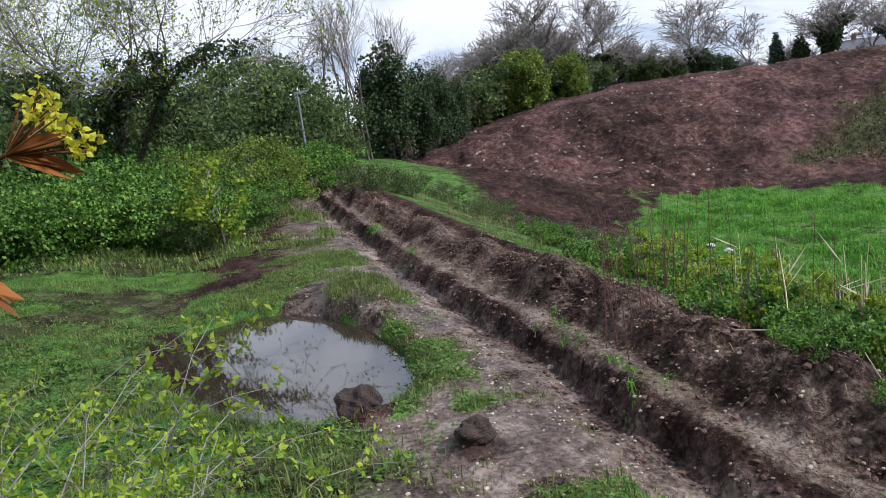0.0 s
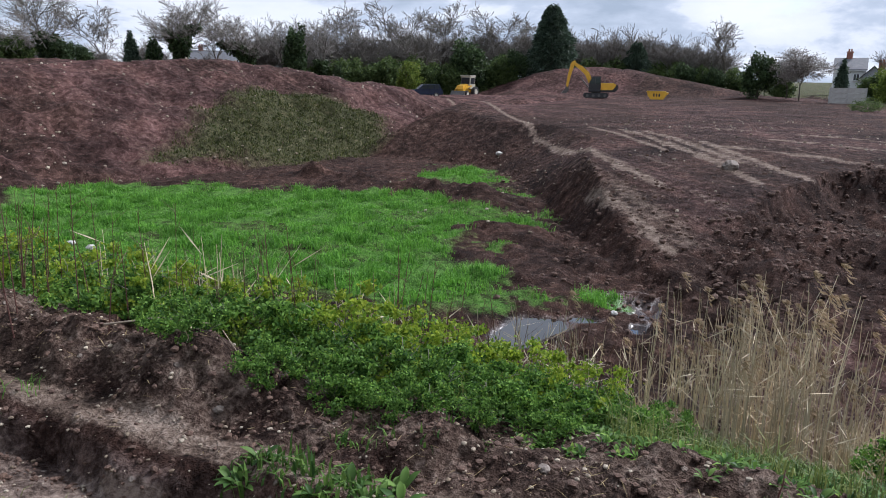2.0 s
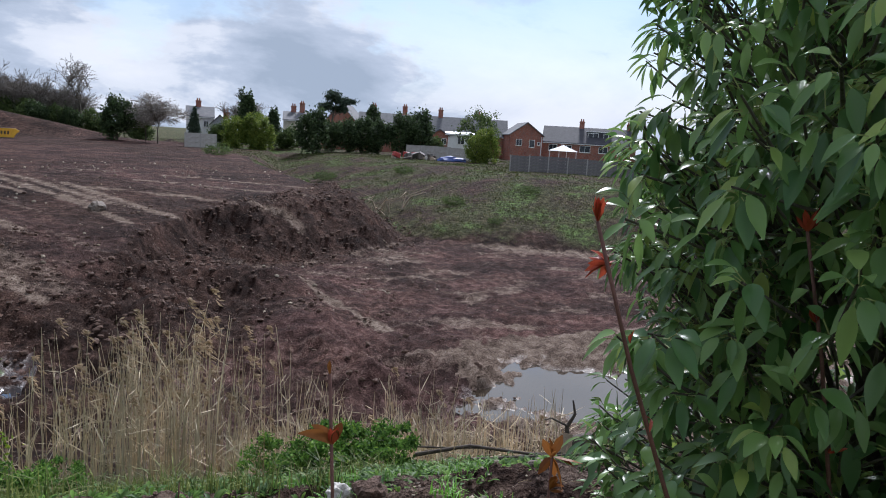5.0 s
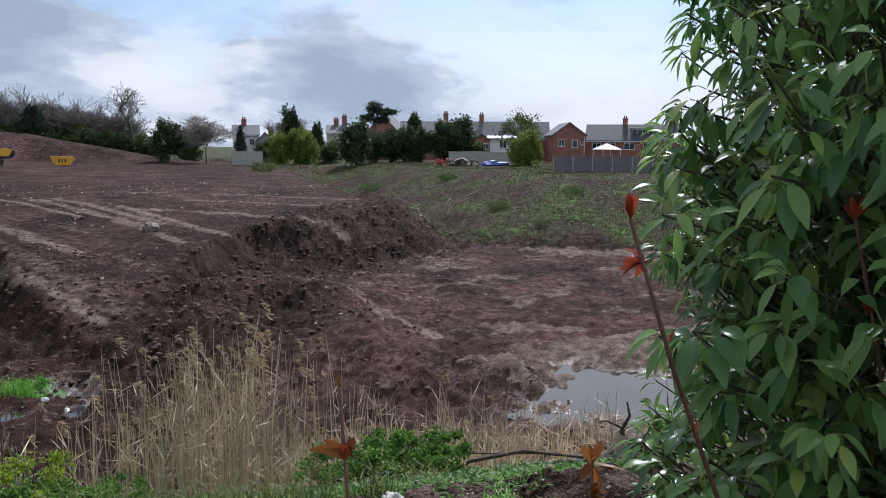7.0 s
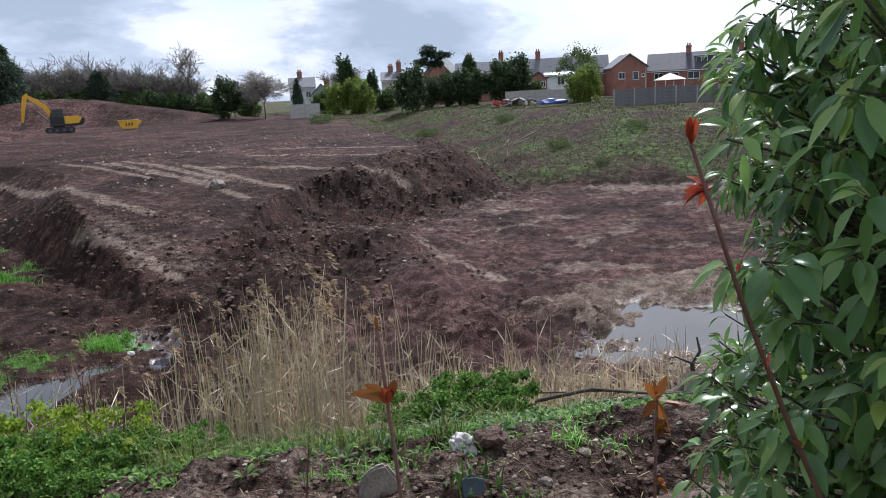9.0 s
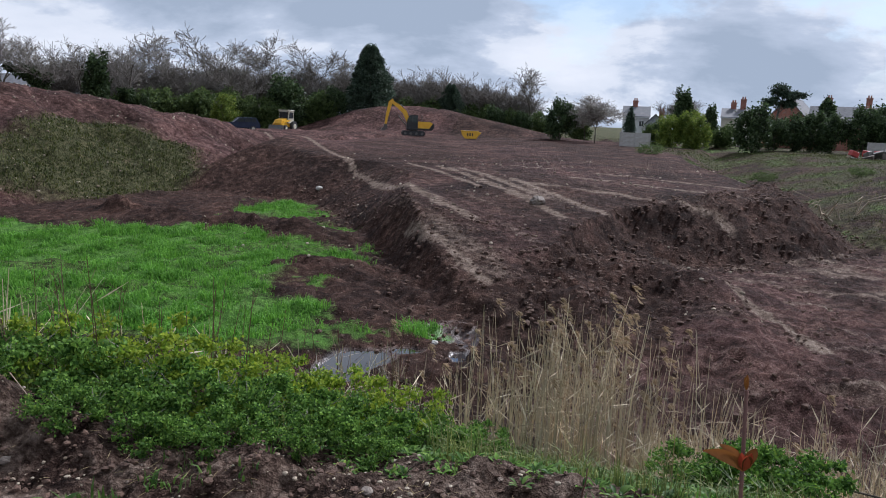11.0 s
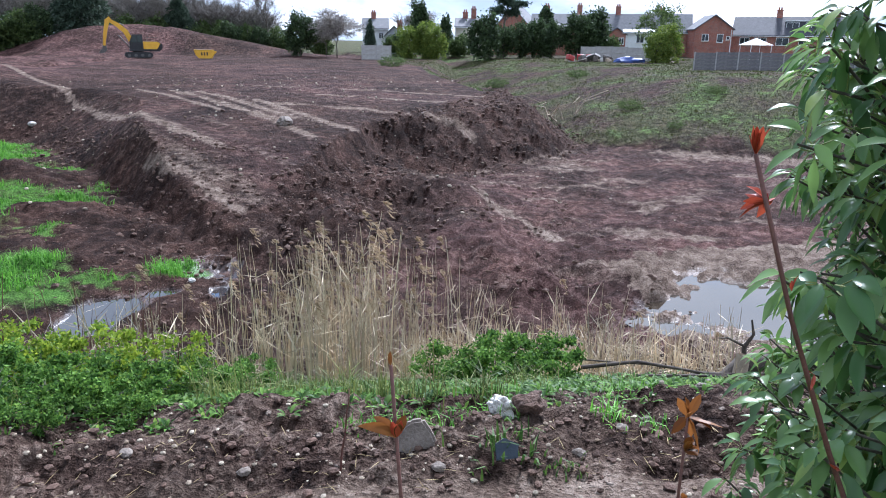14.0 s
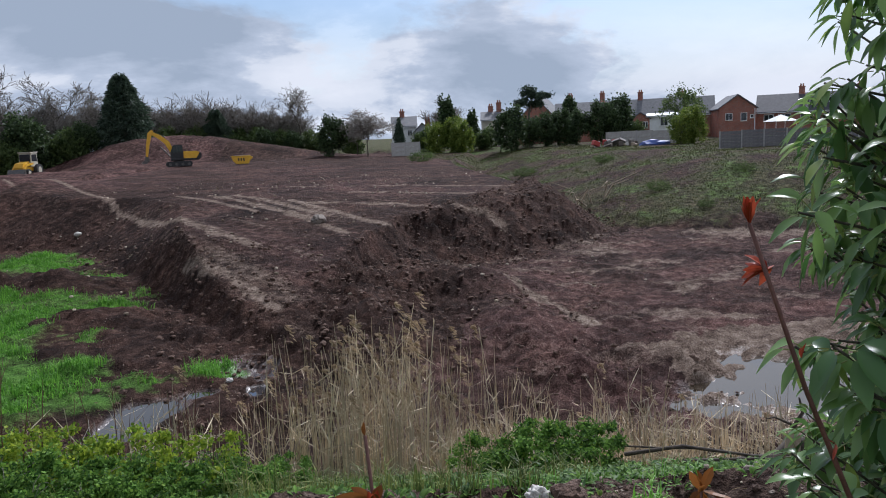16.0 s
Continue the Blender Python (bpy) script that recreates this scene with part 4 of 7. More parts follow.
column = crown_tree("ivy_column_tree", 61, "dead tree stem wrapped in a dense ivy column", 8.6, 1.75, IVY, 5200, 0.42, 0.02, 60, 0.2, 0.3, 0.35)
stand(column, [(-37.9, 118, 1.14, 0), (-47.8, 112, 0.9, 90), (-34.8, 118, 0.5, 30), (7.0, 118, 0.72, 20), (14.5, 124, 0.92, 70), (5.0, 124, 1.02, 150)])
cypress = crown_tree("cypress", 67, "small dark conical cypress", 6.8, 1.55, EVERGREEN, 3800, 0.34, 0.02, 60, 0.16, 0.4, 0.82)
stand(cypress, [(-49.3, 112, 1.15, 0), (1.3, 108, 0.78, 140)])
big_fir = conifer(71, "large dark green spruce", 13.5, 5.4, 20000, 0.55)
stand(big_fir, [(-18.6, 134, 0.98, 0), (-12.4, 136, 0.64, 90)])
ever = crown_tree("holm_oak", 79, "rounded dark evergreen tree", 7.0, 2.6, IVY, 6000, 0.4, 0.03, 80, 0.17, 0.45)
stand(ever, [(-25.0, 128, 1.18, 0), (-3.9, 116, 0.86, 60), (10.0, 106, 0.86, 140), (-22.6, 134, 0.75, 200), (16.9, 112, 0.85, 20), (15.0, 112, 0.72, 85), (12.6, 112, 0.70, 250), (18.0, 114, 0.95, 130), (11.4, 110, 0.62, 10),
             (-21.3, 130, 0.7, 10), (-60.4, 96, 0.62, 44), (-54.0, 102, 0.66, 60), (-52.7, 103, 0.58, 90), (13.7, 113, 0.74, 199), (-6.9, 134, 0.62, 70), (-8.9, 134, 0.7, 10)])
belt = crown_tree("hawthorn", 83, "dark green hedgerow hawthorn coming into leaf", 5.0, 3.0, HEDGE, 6500, 0.36, 0.0, 90, 0.16, 0.4)
stand(belt, [(-33.6, 124, 1.0, 0), (-31.4, 123, 1.05, 50), (-29.6, 126, 1.15, 100), (-27.6, 126, 1.0, 150), (-26.2, 125, 0.9, 200), (-23.9, 130, 1.05, 250), (-22.0, 130, 0.85, 300), (-16.0, 137, 1.0, 10), (-14.2, 137, 1.1, 60), (-11.0, 137, 1.05, 110),
             (-9.4, 136, 1.0, 160), (-7.4, 136, 0.9, 210), (-5.2, 136, 0.85, 260), (-2.6, 130, 0.9, 310), (-56.4, 100, 0.75, 20), (-58.2, 98, 0.7, 70), (-50.6, 114, 0.62, 120), (-44.6, 120, 0.62, 170), (-42.6, 120, 0.7, 220), (-39.8, 122, 0.7, 270), (-36.4, 122, 0.75, 320),
             (-34.9, 122, 0.95, 31), (8.0, 114, 0.62, 77), (3.4, 118, 0.7, 7), (19.2, 120, 0.6, 7), (-66.4, 72, 0.95, 40), (-63.8, 76, 0.8, 90), (-68.8, 68, 1.0, 140), (-71.2, 62, 0.9, 190), (-61.6, 84, 0.6, 240)])
willow = crown_tree("goat_willow", 89, "yellow-green willow with fresh spring leaves", 6.6, 2.5, SPRING, 5200, 0.34, 0.03, 90, 0.14, 0.4)
stand(willow, [(-29.4, 118, 0.78, 0), (5.7, 112, 0.80, 50), (6.3, 110, 0.7, 110), (4.2, 112, 0.7, 170), (-63.6, 72, 0.62, 220), (-67.0, 66, 0.80, 280), (-50.4, 110, 0.5, 10), (23.4, 92, 0.66, 120), (22.6, 90, 0.5, 10)])
lime = crown_tree("lime_tree", 97, "broad tree just breaking into pale green leaf", 9.4, 4.0, HEDGE, 3600, 0.34, 0.25, 110, 0.12, 0.45)
stand(lime, [(22.8, 112, 0.82, 0)])
cherry, cherry_s = bare_tree(101, 6.4, "cherry tree in pale blossom", trunk=0.2, depth=4, wide=0.85, lift=0.1, kids=3, girth=0.016, full=1.1)
g_b = np.random.default_rng(5)
tips = cherry_s[cherry_s[:, 8] < 2][:, 3:6]
tips = tips[g_b.integers(0, len(tips), 2600)] + g_b.normal(size=(2600, 3)) * 0.14
part("blossom", raw_mesh("blossom", *leaf_quads(tips, unit(g_b, 2600), unit(g_b, 2600), 0.14, 0.12)), BLOSSOM, cherry, "pale pink-white blossom")
stand(cherry, [(-1.2, 112, 1.12, 0), (-2.0, 118, 0.9, 140)])
pine = thing("pine", Matrix(), "wind-leaned dark pine with layered crown", "tree")
pine_g = np.random.default_rng(9)
part("trunk", raw_mesh("trunk", *tubes([(0, 0, -0.3, 0.2, 0, 5.5, 0.28, 0.2), (0.2, 0, 5.5, 0.9, 0, 9.2, 0.2, 0.08), (0.3, 0, 5.8, 2.6, 0.2, 8.2, 0.1, 0.04), (0.3, 0, 6.0, -1.2, 0.3, 7.6, 0.1, 0.04)], 6), smooth=True), BARK, pine)
pine_p = np.concatenate([clumped(pine_g, 1500, c, r, 26, 0.2, 0.2) for c, r in (((0.3, 0, 9.3), (1.5, 1.3, 0.8)), ((2.2, 0.2, 8.6), (1.9, 1.2, 0.6)), ((-0.9, 0.2, 7.6), (1.4, 1.2, 0.7)), ((1.5, 0, 7.2), (1.5, 1.2, 0.6)))])
part("crown", raw_mesh("crown", *leaf_quads(pine_p, unit(pine_g, 6000) + np.array([0.6, 0, 0]), unit(pine_g, 6000), 0.42, 0.16)), EVERGREEN, pine)
stand(pine, [(11.3, 126, 0.96, 0)])

# ---- hedge and trees along the far side of the track ----
old, old_s = bare_tree(131, 10.5, "many-stemmed old maple with ivy and first yellow leaves", 0.006, trunk=0.2, depth=5, wide=0.75, lift=0.1, kids=2, stems=4, girth=0.011, full=0.95)
ivy_on(old, old_s, 14, 4.6, 6500, 0.36, 0.12)
g_o = np.random.default_rng(15)
tips = old_s[(old_s[:, 8] < 2)][:, 3:6]
tips = tips[g_o.integers(0, len(tips), 9000)] + g_o.normal(size=(9000, 3)) * 0.14
part("new_leaves", raw_mesh("new_leaves", *leaf_quads(tips, unit(g_o, 9000), unit(g_o, 9000), 0.085, 0.07)), YELLOWLEAF, old, "small yellow-green opening leaves")
stand(old, [(-98.0, 22.5, 0.95, 0), (-106, 27, 0.9, 120), (-113, 26, 0.9, 230)])
slim, slim_s = bare_tree(139, 11.5, "slender bare ash stems at the path's bend", 0.01, trunk=0.4, depth=4, wide=0.55, lift=0.12, kids=2, stems=3, girth=0.008, lean=-0.06, full=0.42)
stand(slim, [(-80.9, 46, 1.0, 0), (-79.6, 47, 0.92, 100), (-77.4, 50, 0.9, 220), (-86.0, 52, 0.8, 40)])
ivyt = crown_tree("ivy_tree", 149, "ivy-smothered tree beside the path", 6.8, 2.0, IVY, 9000, 0.24, 0.02, 80, 0.18, 0.4, 0.3)
stand(ivyt, [(-77.6, 49, 1.0, 0), (-75.2, 51, 0.8, 70), (-73.6, 53, 0.72, 130), (-78.6, 52, 0.8, 190), (-72.4, 55, 0.6, 20), (-68.0, 78, 0.62, 50)])
elder = crown_tree("elder", 151, "dense green hedgerow elder", 4.6, 3.0, HEDGE, 12000, 0.17, 0.0, 120, 0.13, 0.45)
stand(elder, [(-87.0, 34, 1.12, 0), (-90.5, 31, 1.02, 60), (-84.6, 40, 1.0, 120), (-93.5, 27, 0.9, 180), (-82.6, 46, 0.9, 240), (-97.5, 25, 0.85, 300), (-101.5, 23, 0.85, 30), (-106, 20, 0.85, 100), (-111, 18, 0.85, 200), (-88.6, 38, 1.2, 33), (-117, 17, 0.8, 20)])
bushy = crown_tree("bramble_bush", 157, "tangled green bramble bush", 1.7, 1.7, BRAMBLE, 9000, 0.085, 0.0, 110, 0.12, 0.5)
stand(bushy, [(-99.5, 17.5, 0.95, 0), (-95.0, 17.6, 0.9, 60), (-103.5, 16.5, 0.95, 120), (-91.5, 18.0, 0.80, 180), (-97.0, 19.6, 1.1, 240), (-89.4, 21.5, 0.80, 300), (-93.4, 21.0, 1.1, 30), (-88.0, 26.0, 0.85, 70), (-101.0, 19.0, 1.15, 110),
              (-86.6, 30.0, 0.9, 150), (-90.0, 26.0, 1.0, 200), (-107, 15.6, 0.95, 250), (-84.8, 36, 0.9, 10), (-105.5, 18.0, 1.15, 44), (-111, 15.5, 1.0, 80), (-100.0, 21.5, 1.3, 12), (-95.6, 24, 1.3, 99), (-115, 14, 1.0, 30), (-83.0, 41, 0.8, 5), (-84.2, 29, 1.2, 15)])
dead = crown_tree("dry_bush", 163, "brown-green scrubby bush with dry stems", 1.5, 1.1, HEDGE, 3600, 0.075, 0.0, 80, 0.14, 0.4)
stand(dead, [(-93.0, 16.6, 0.7, 0), (-88.4, 20.4, 0.7, 60), (-80.0, 24, 0.8, 100), (-78.0, 26, 0.7, 160), (-76.4, 27, 0.7, 10)])
gold = crown_tree("golden_bush", 167, "bush with bright yellow-green young leaves", 2.2, 0.8, YELLOWLEAF, 900, 0.12, 0.1, 40, 0.12, 0.45)
stand(gold, [(-90.9, 16.2, 0.9, 0)])
fresh = crown_tree("field_maple_bush", 173, "fresh light green bush by the lamp post", 3.1, 1.9, SPRING, 7000, 0.11, 0.0, 90, 0.13, 0.45)
stand(fresh, [(-87.6, 22.5, 0.78, 0), (-92.5, 20, 0.7, 90)])

# ---- shrubs on the bank of the pit ----
shrub = crown_tree("bramble_shrub", 181, "leafy bramble and young maple shrub on the bank", 1.0, 0.85, BRAMBLE, 5200, 0.070, 0.0, 26, 0.14, 0.4)
row = np.random.default_rng(212)
spots = [(-56.0, 8.8, 0.62), (-51.0, 7.6, 0.75), (-46.5, 6.9, 0.60), (-42.0, 6.5, 0.78), (-37.0, 6.0, 0.52), (-32.0, 5.7, 0.64), (-26.5, 5.5, 0.57), (-21.5, 5.4, 0.53), (-17.0, 5.5, 0.50), (-12.0, 5.7, 0.45), (-59.5, 10.2, 0.75), (-63.0, 12.6, 0.70), (-65.5, 15.5, 0.75),
         (-54.0, 9.8, 0.80), (-48.8, 8.3, 0.80), (-44.2, 7.7, 0.78), (-39.5, 7.1, 0.71), (-34.5, 6.8, 0.67), (-29.4, 6.5, 0.69), (-24.2, 6.3, 0.65), (-19.0, 6.4, 0.60), (-14.5, 6.5, 0.53), (12.5, 6.5, 0.52), (16.0, 6.4, 0.50), (9.0, 6.6, 0.46), (-40.0, 5.5, 0.40), (-34.5, 5.2, 0.42), (-29.0, 5.0, 0.40), (-24.0, 4.9, 0.36), (-18.0, 5.0, 0.34), (-46.0, 6.0, 0.45), (-8.5, 6.2, 0.34), (-67.0, 19, 0.80), (-61.5, 12.0, 0.80)]
stand(shrub, [(a, d * (0.88 if -58 < a < -10 and d < 7.7 else 1.0), k * (0.74 if a < -10 else 1.0), 360 * row.random()) for a, d, k in spots])
tops = crown_tree("young_maple", 191, "bright yellow-green leafy shoots among the brambles", 1.15, 0.75, YELLOWLEAF, 1500, 0.062, 0.3, 18, 0.13, 0.5)
stand(tops, [(a, d * 0.9, k * 0.80, 360 * row.random()) for a, d, k in [(-48.5, 7.4, 0.81), (-45.0, 7.2, 0.69), (-40.5, 6.7, 0.83), (-36.0, 6.5, 0.74), (-33.0, 6.3, 0.87), (-30.5, 6.0, 0.69), (-52.5, 8.6, 0.87), (-27.0, 6.0, 0.69), (-22.0, 5.9, 0.65), (-18.5, 5.9, 0.72), (-14.0, 6.0, 0.62), (-57.5, 11.0, 0.92), (-25.0, 6.9, 0.78)]])
scrub = crown_tree("dry_scrub", 197, "brown dry weeds and brambles above the field", 0.8, 0.9, HEDGE, 2600, 0.06, 0.0, 80, 0.14, 0.5)
stand(scrub, [(-62.0, 16.5, 1.0, 0), (-60.0, 19.0, 1.0, 60), (-57.0, 14.5, 1.0, 120), (-64.5, 21, 1.1, 180), (-66.5, 25, 1.1, 240), (-53.0, 12.0, 0.9, 300), (-68.5, 27, 1.1, 30), (-70.5, 30, 1.1, 90), (-49.0, 11.0, 0.9, 20), (-72.0, 25, 0.9, 140), (9, 63, 1.0, 10), (13, 55, 0.7, 60), (21, 51, 0.9, 200), (27, 54, 0.8, 300), (11, 74, 1.3, 70), (17, 70, 1.1, 220), (3, 82, 1.6, 33), (24.5, 46.5, 0.6, 85), (-74.0, 30, 1.0, 44), (-55.0, 18.0, 0.9, 12)])

# ---- houses on the far side ----
def brick_material(name, a, b, mortar):
    m, n, l, p = material(name)
    co = n.new("ShaderNodeTexCoord").outputs["Object"]
    mp = n.new("ShaderNodeMapping")
    mp.inputs["Rotation"].default_value = (radians(90), 0, 0)
    l.new(co, mp.inputs[0])
    br = n.new("ShaderNodeTexBrick")
    br.inputs["Color1"].default_value, br.inputs["Color2"].default_value, br.inputs["Mortar"].default_value = (*a, 1), (*b, 1), (*mortar, 1)
    br.inputs["Scale"].default_value = 1.0
    br.inputs["Brick Width"].default_value, br.inputs["Row Height"].default_value, br.inputs["Mortar Size"].default_value = 0.225, 0.075, 0.008
    l.new(mp.outputs[0], br.inputs["Vector"])
    st = mat_noise(n, l, 0.8, 5, 0.6, co)
    c = mat_mix(n, l, 1.0, br.outputs[0], mat_ramp(n, l, st.outputs[0], [(0.3, (0.7, 0.7, 0.72)), (0.7, (1.2, 1.15, 1.1))]), "MULTIPLY")
    l.new(c, p.inputs["Base Color"])
    p.inputs["Roughness"].default_value = 0.9
    mat_bump(n, l, br.outputs["Fac"], 0.3, -0.01, p)
    return m


BRICK = brick_material("red_brick", (0.26, 0.085, 0.055), (0.34, 0.12, 0.08), (0.28, 0.24, 0.21))
SLATE = plain("roof_slate", (0.075, 0.078, 0.088), (0.14, 0.14, 0.15), 2.0, 0.75, 0, 0.4, 0.02)
DARKTILE = plain("dark_roof_tile", (0.03, 0.03, 0.038), (0.06, 0.06, 0.072), 2.0, 0.7, 0, 0.4, 0.02)
RENDER_WHITE = plain("white_render", (0.62, 0.62, 0.60), (0.78, 0.78, 0.76), 1.2, 0.85, 0, 0.1)
RENDER_GREY = plain("grey_render", (0.25, 0.26, 0.29), (0.36, 0.37, 0.40), 1.2, 0.85, 0, 0.1)
RENDER_CREAM = plain("cream_render", (0.50, 0.46, 0.38), (0.64, 0.60, 0.50), 1.2, 0.85, 0, 0.1)
UPVC = plain("white_plastic", (0.72, 0.73, 0.73), (0.82, 0.82, 0.82), 4, 0.4, 0, 0)
PANE, pn, pl, pp = material("window_pane")
pp.inputs["Base Color"].default_value, pp.inputs["Roughness"].default_value = (0.02, 0.024, 0.03, 1), 0.06
pn_co = pn.new("ShaderNodeTexCoord").outputs["Object"]
pl.new(mat_ramp(pn, pl, mat_noise(pn, pl, 1.5, 2, 0.5, pn_co).outputs[0], [(0.4, (0.012, 0.015, 0.02)), (0.7, (0.05, 0.055, 0.06))]), pp.inputs["Base Color"])
POT = plain("terracotta", (0.22, 0.08, 0.045), (0.32, 0.13, 0.075), 5, 0.85)
LEAD = plain("grey_metal", (0.16, 0.17, 0.18), (0.26, 0.27, 0.28), 5, 0.5, 0.6, 0)


def window(parent, x, z, w, h, y=0.0, bars=2):
    bm = bmesh.new()
    f = 0.075
    for sx, sz, px, pz in ((w, f, 0, h / 2 - f / 2), (w, f, 0, -h / 2 + f / 2), (f, h, -w / 2 + f / 2, 0), (f, h, w / 2 - f / 2, 0)):
        box(bm, sx, 0.12, sz, pose(x + px, y - 0.03, z + pz))
    for k in range(1, bars):
        box(bm, f * 0.8, 0.11, h - 2 * f, pose(x - w / 2 + k * w / bars, y - 0.03, z))
    win = part("window", bm, UPVC, parent, "white-framed window")
    part("pane", boxed(w - f, 0.03, h - f, pose(x, y - 0.035, z)), PANE, win)
    part("sill", boxed(w + 0.16, 0.2, 0.07, pose(x, y - 0.08, z - h / 2 - 0.04)), RENDER_CREAM, win)


def chimney(parent, x, y, z, h, w=0.9, pots=2):
    bm = bmesh.new()
    box(bm, w, 0.6, h, pose(x, y, z + h / 2))
    box(bm, w + 0.14, 0.74, 0.16, pose(x, y, z + h - 0.12))
    c = part("chimney", bm, BRICK, parent)
    for k in range(pots):
        part("chimney_pot", rod(bmesh.new(), 0.13, 0.11, 0.42, pose(x + (k - (pots - 1) / 2) * 0.36, y, z + h), 8), POT, c)


def house(label, az, dist, z0, w, depth, eave, ridge, wall, roof, gable=False, windows=(), chimneys=(), turn=0.0, name="house"):
    """A house seen from the back garden: x along its front, y away. gable: the ridge runs away from the front."""
    x, y = polar(az, dist)
    h = thing(name, pose(x, y, z0, 0, 0, -az + turn), label, "house")
    hw, hd, o = w / 2, depth / 2, 0.28
    e, r = eave - z0, ridge - z0
    if gable:
        part("wall", prism([(-hw, -0.6), (hw, -0.6), (hw, e), (0, r), (-hw, e)], depth, pose(0, hd, 0)), wall, h)
        k = (r - e) / hw
        bm = bmesh.new()
        for s in (-1, 1):
            b = prism([(s * (hw + o), e - k * o + 0.03), (0, r + 0.03), (0, r + 0.2), (s * (hw + o), e - k * o + 0.2)], depth + 0.5, pose(0, hd, 0))
            me = bpy.data.meshes.new("tmp")
            b.to_mesh(me)
            b.free()
            bm.from_mesh(me)
            bpy.data.meshes.remove(me)
        part("roof", bm, roof, h)
    else:
        part("wall", prism([(-hd, -0.6), (hd, -0.6), (hd, e), (0, r), (-hd, e)], w, pose(0, hd, 0, 0, 0, 90)), wall, h)
        k = (r - e) / hd
        bm = bmesh.new()
        for s in (-1, 1):
            b = prism([(s * (hd + o), e - k * o + 0.03), (0, r + 0.03), (0, r + 0.2), (s * (hd + o), e - k * o + 0.2)], w + 0.3, pose(0, hd, 0, 0, 0, 90))
            me = bpy.data.meshes.new("tmp")
            b.to_mesh(me)
            b.free()
            bm.from_mesh(me)
            bpy.data.meshes.remove(me)
        part("roof", bm, roof, h)
        part("gutter", boxed(w + 0.3, 0.14, 0.12, pose(0, -o - 0.08, e - k * o + 0.02)), UPVC, h, "white gutter")
    for wx, wz, ww, wh, *b in windows:
        window(h, wx, wz - z0, ww, wh, 0.0, *(b or [2]))
    for cx, cy, ch in chimneys:
        chimney(h, cx, cy, r - 0.5, ch + 0.5)
    return h


G0 = -0.4
house("long brick terrace with slate roof and chimneys", 21.3, 138, G0, 17.5, 8, 4.1, 7.1, BRICK, SLATE, windows=[(-7.6, 3.0, 1.0, 1.2), (6.5, 3.0, 1.1, 1.2)], chimneys=[(-4.0, 4, 1.5), (3.6, 4, 1.2)])
house("terrace with weathered grey-green slate roof", 15.6, 136, G0, 10.5, 8, 4.3, 7.0, BRICK, SLATE, chimneys=[(3.2, 4, 1.7), (-2.6, 4, 1.6)])
house("brick back wing with two small windows", 19.7, 132, G0, 3.0, 5, 3.6, 4.6, BRICK, SLATE, True, [(-0.75, 2.55, 0.9, 1.1), (0.8, 2.55, 0.9, 1.1)], name="house_wing")
house("white rendered back wing", 21.3, 132, G0, 5.2, 5, 3.9, 4.3, RENDER_WHITE, LEAD, False, [(-1.6, 0.9, 0.8, 1.0), (-0.4, 0.9, 0.8, 1.0), (1.6, 1.0, 1.9, 0.9), (0.2, 3.0, 1.3, 1.5)], name="house_wing")
red = house("detached red brick house with gable end", 26.45, 132, G0, 5.9, 9, 4.6, 6.7, BRICK, SLATE, True, [(-1.35, 3.25, 1.1, 1.15), (1.0, 3.15, 1.0, 1.35, 1), (2.25, 3.2, 0.5, 0.6, 1)], turn=12)
part("downpipe", rod(bmesh.new(), 0.06, 0.06, 4.6, pose(2.7, -0.07, 0.3), 8), UPVC, red)
house("brick terrace with dark tiled roof and dormer", 31.2, 134, G0, 16.5, 8, 3.75, 6.5, BRICK, DARKTILE, windows=[(-6.3, 2.75, 1.5, 1.15), (-3.9, 2.75, 1.9, 1.15), (-0.6, 2.75, 1.9, 1.2), (2.6, 2.75, 1.6, 1.2), (5.6, 2.75, 1.6, 1.2)], chimneys=[(-1.5, 4, 1.3), (7.0, 4, 1.2)])
dx, dy = polar(31.9, 135.5)
dormer = thing("dormer", pose(dx, dy, 4.35, 0, 0, -31.9), "flat-roofed white dormer on the tiled roof", "dormer")
part("cheeks", boxed(4.2, 2.6, 1.55, pose(0, 1.3, 0.78)), DARKTILE, dormer)
part("roof", boxed(4.5, 2.9, 0.14, pose(0, 1.25, 1.63)), UPVC, dormer, "white fascia")
window(dormer, -1.0, 0.85, 1.9, 1.05)
window(dormer, 1.3, 0.85, 0.9, 1.05, 0.0, 1)
house("white rendered house with grey roof", 1.7, 136, G0, 4.6, 7, 4.2, 5.9, RENDER_WHITE, SLATE, False, [(1.0, 3.0, 0.9, 1.1)], [(-0.3, 3.5, 1.2)])
house("small grey house with dark roof", 3.1, 130, G0, 3.0, 6, 3.0, 4.5, RENDER_GREY, DARKTILE, True, [(0.1, 2.0, 0.7, 1.0), (-1.1, 2.1, 0.5, 1.6, 1)], [(1.0, 3.5, 0.8)])
house("cream rendered house with red chimneys", 8.7, 132, G0, 4.6, 7, 4.6, 6.0, RENDER_CREAM, SLATE, False, [(0.6, 3.2, 1.0, 1.2), (0.6, 1.0, 1.4, 1.2)], [(-0.6, 3.5, 1.2), (0.9, 3.5, 1.8)])
house("large brick house with steep gable", 12.0, 138, G0, 7.2, 9, 4.4, 8.2, BRICK, SLATE, True, turn=-14)
house("low pale bungalow among trees", -7.6, 150, G0, 6.2, 7, 2.6, 4.2, RENDER_CREAM, SLATE, windows=[(1.8, 1.5, 1.3, 1.0)])
house("distant grey-roofed house behind the mound", -57.2, 150, 0.5, 15, 8, 4.2, 6.4, RENDER_GREY, SLATE, chimneys=[(4, 4, 1.0)])
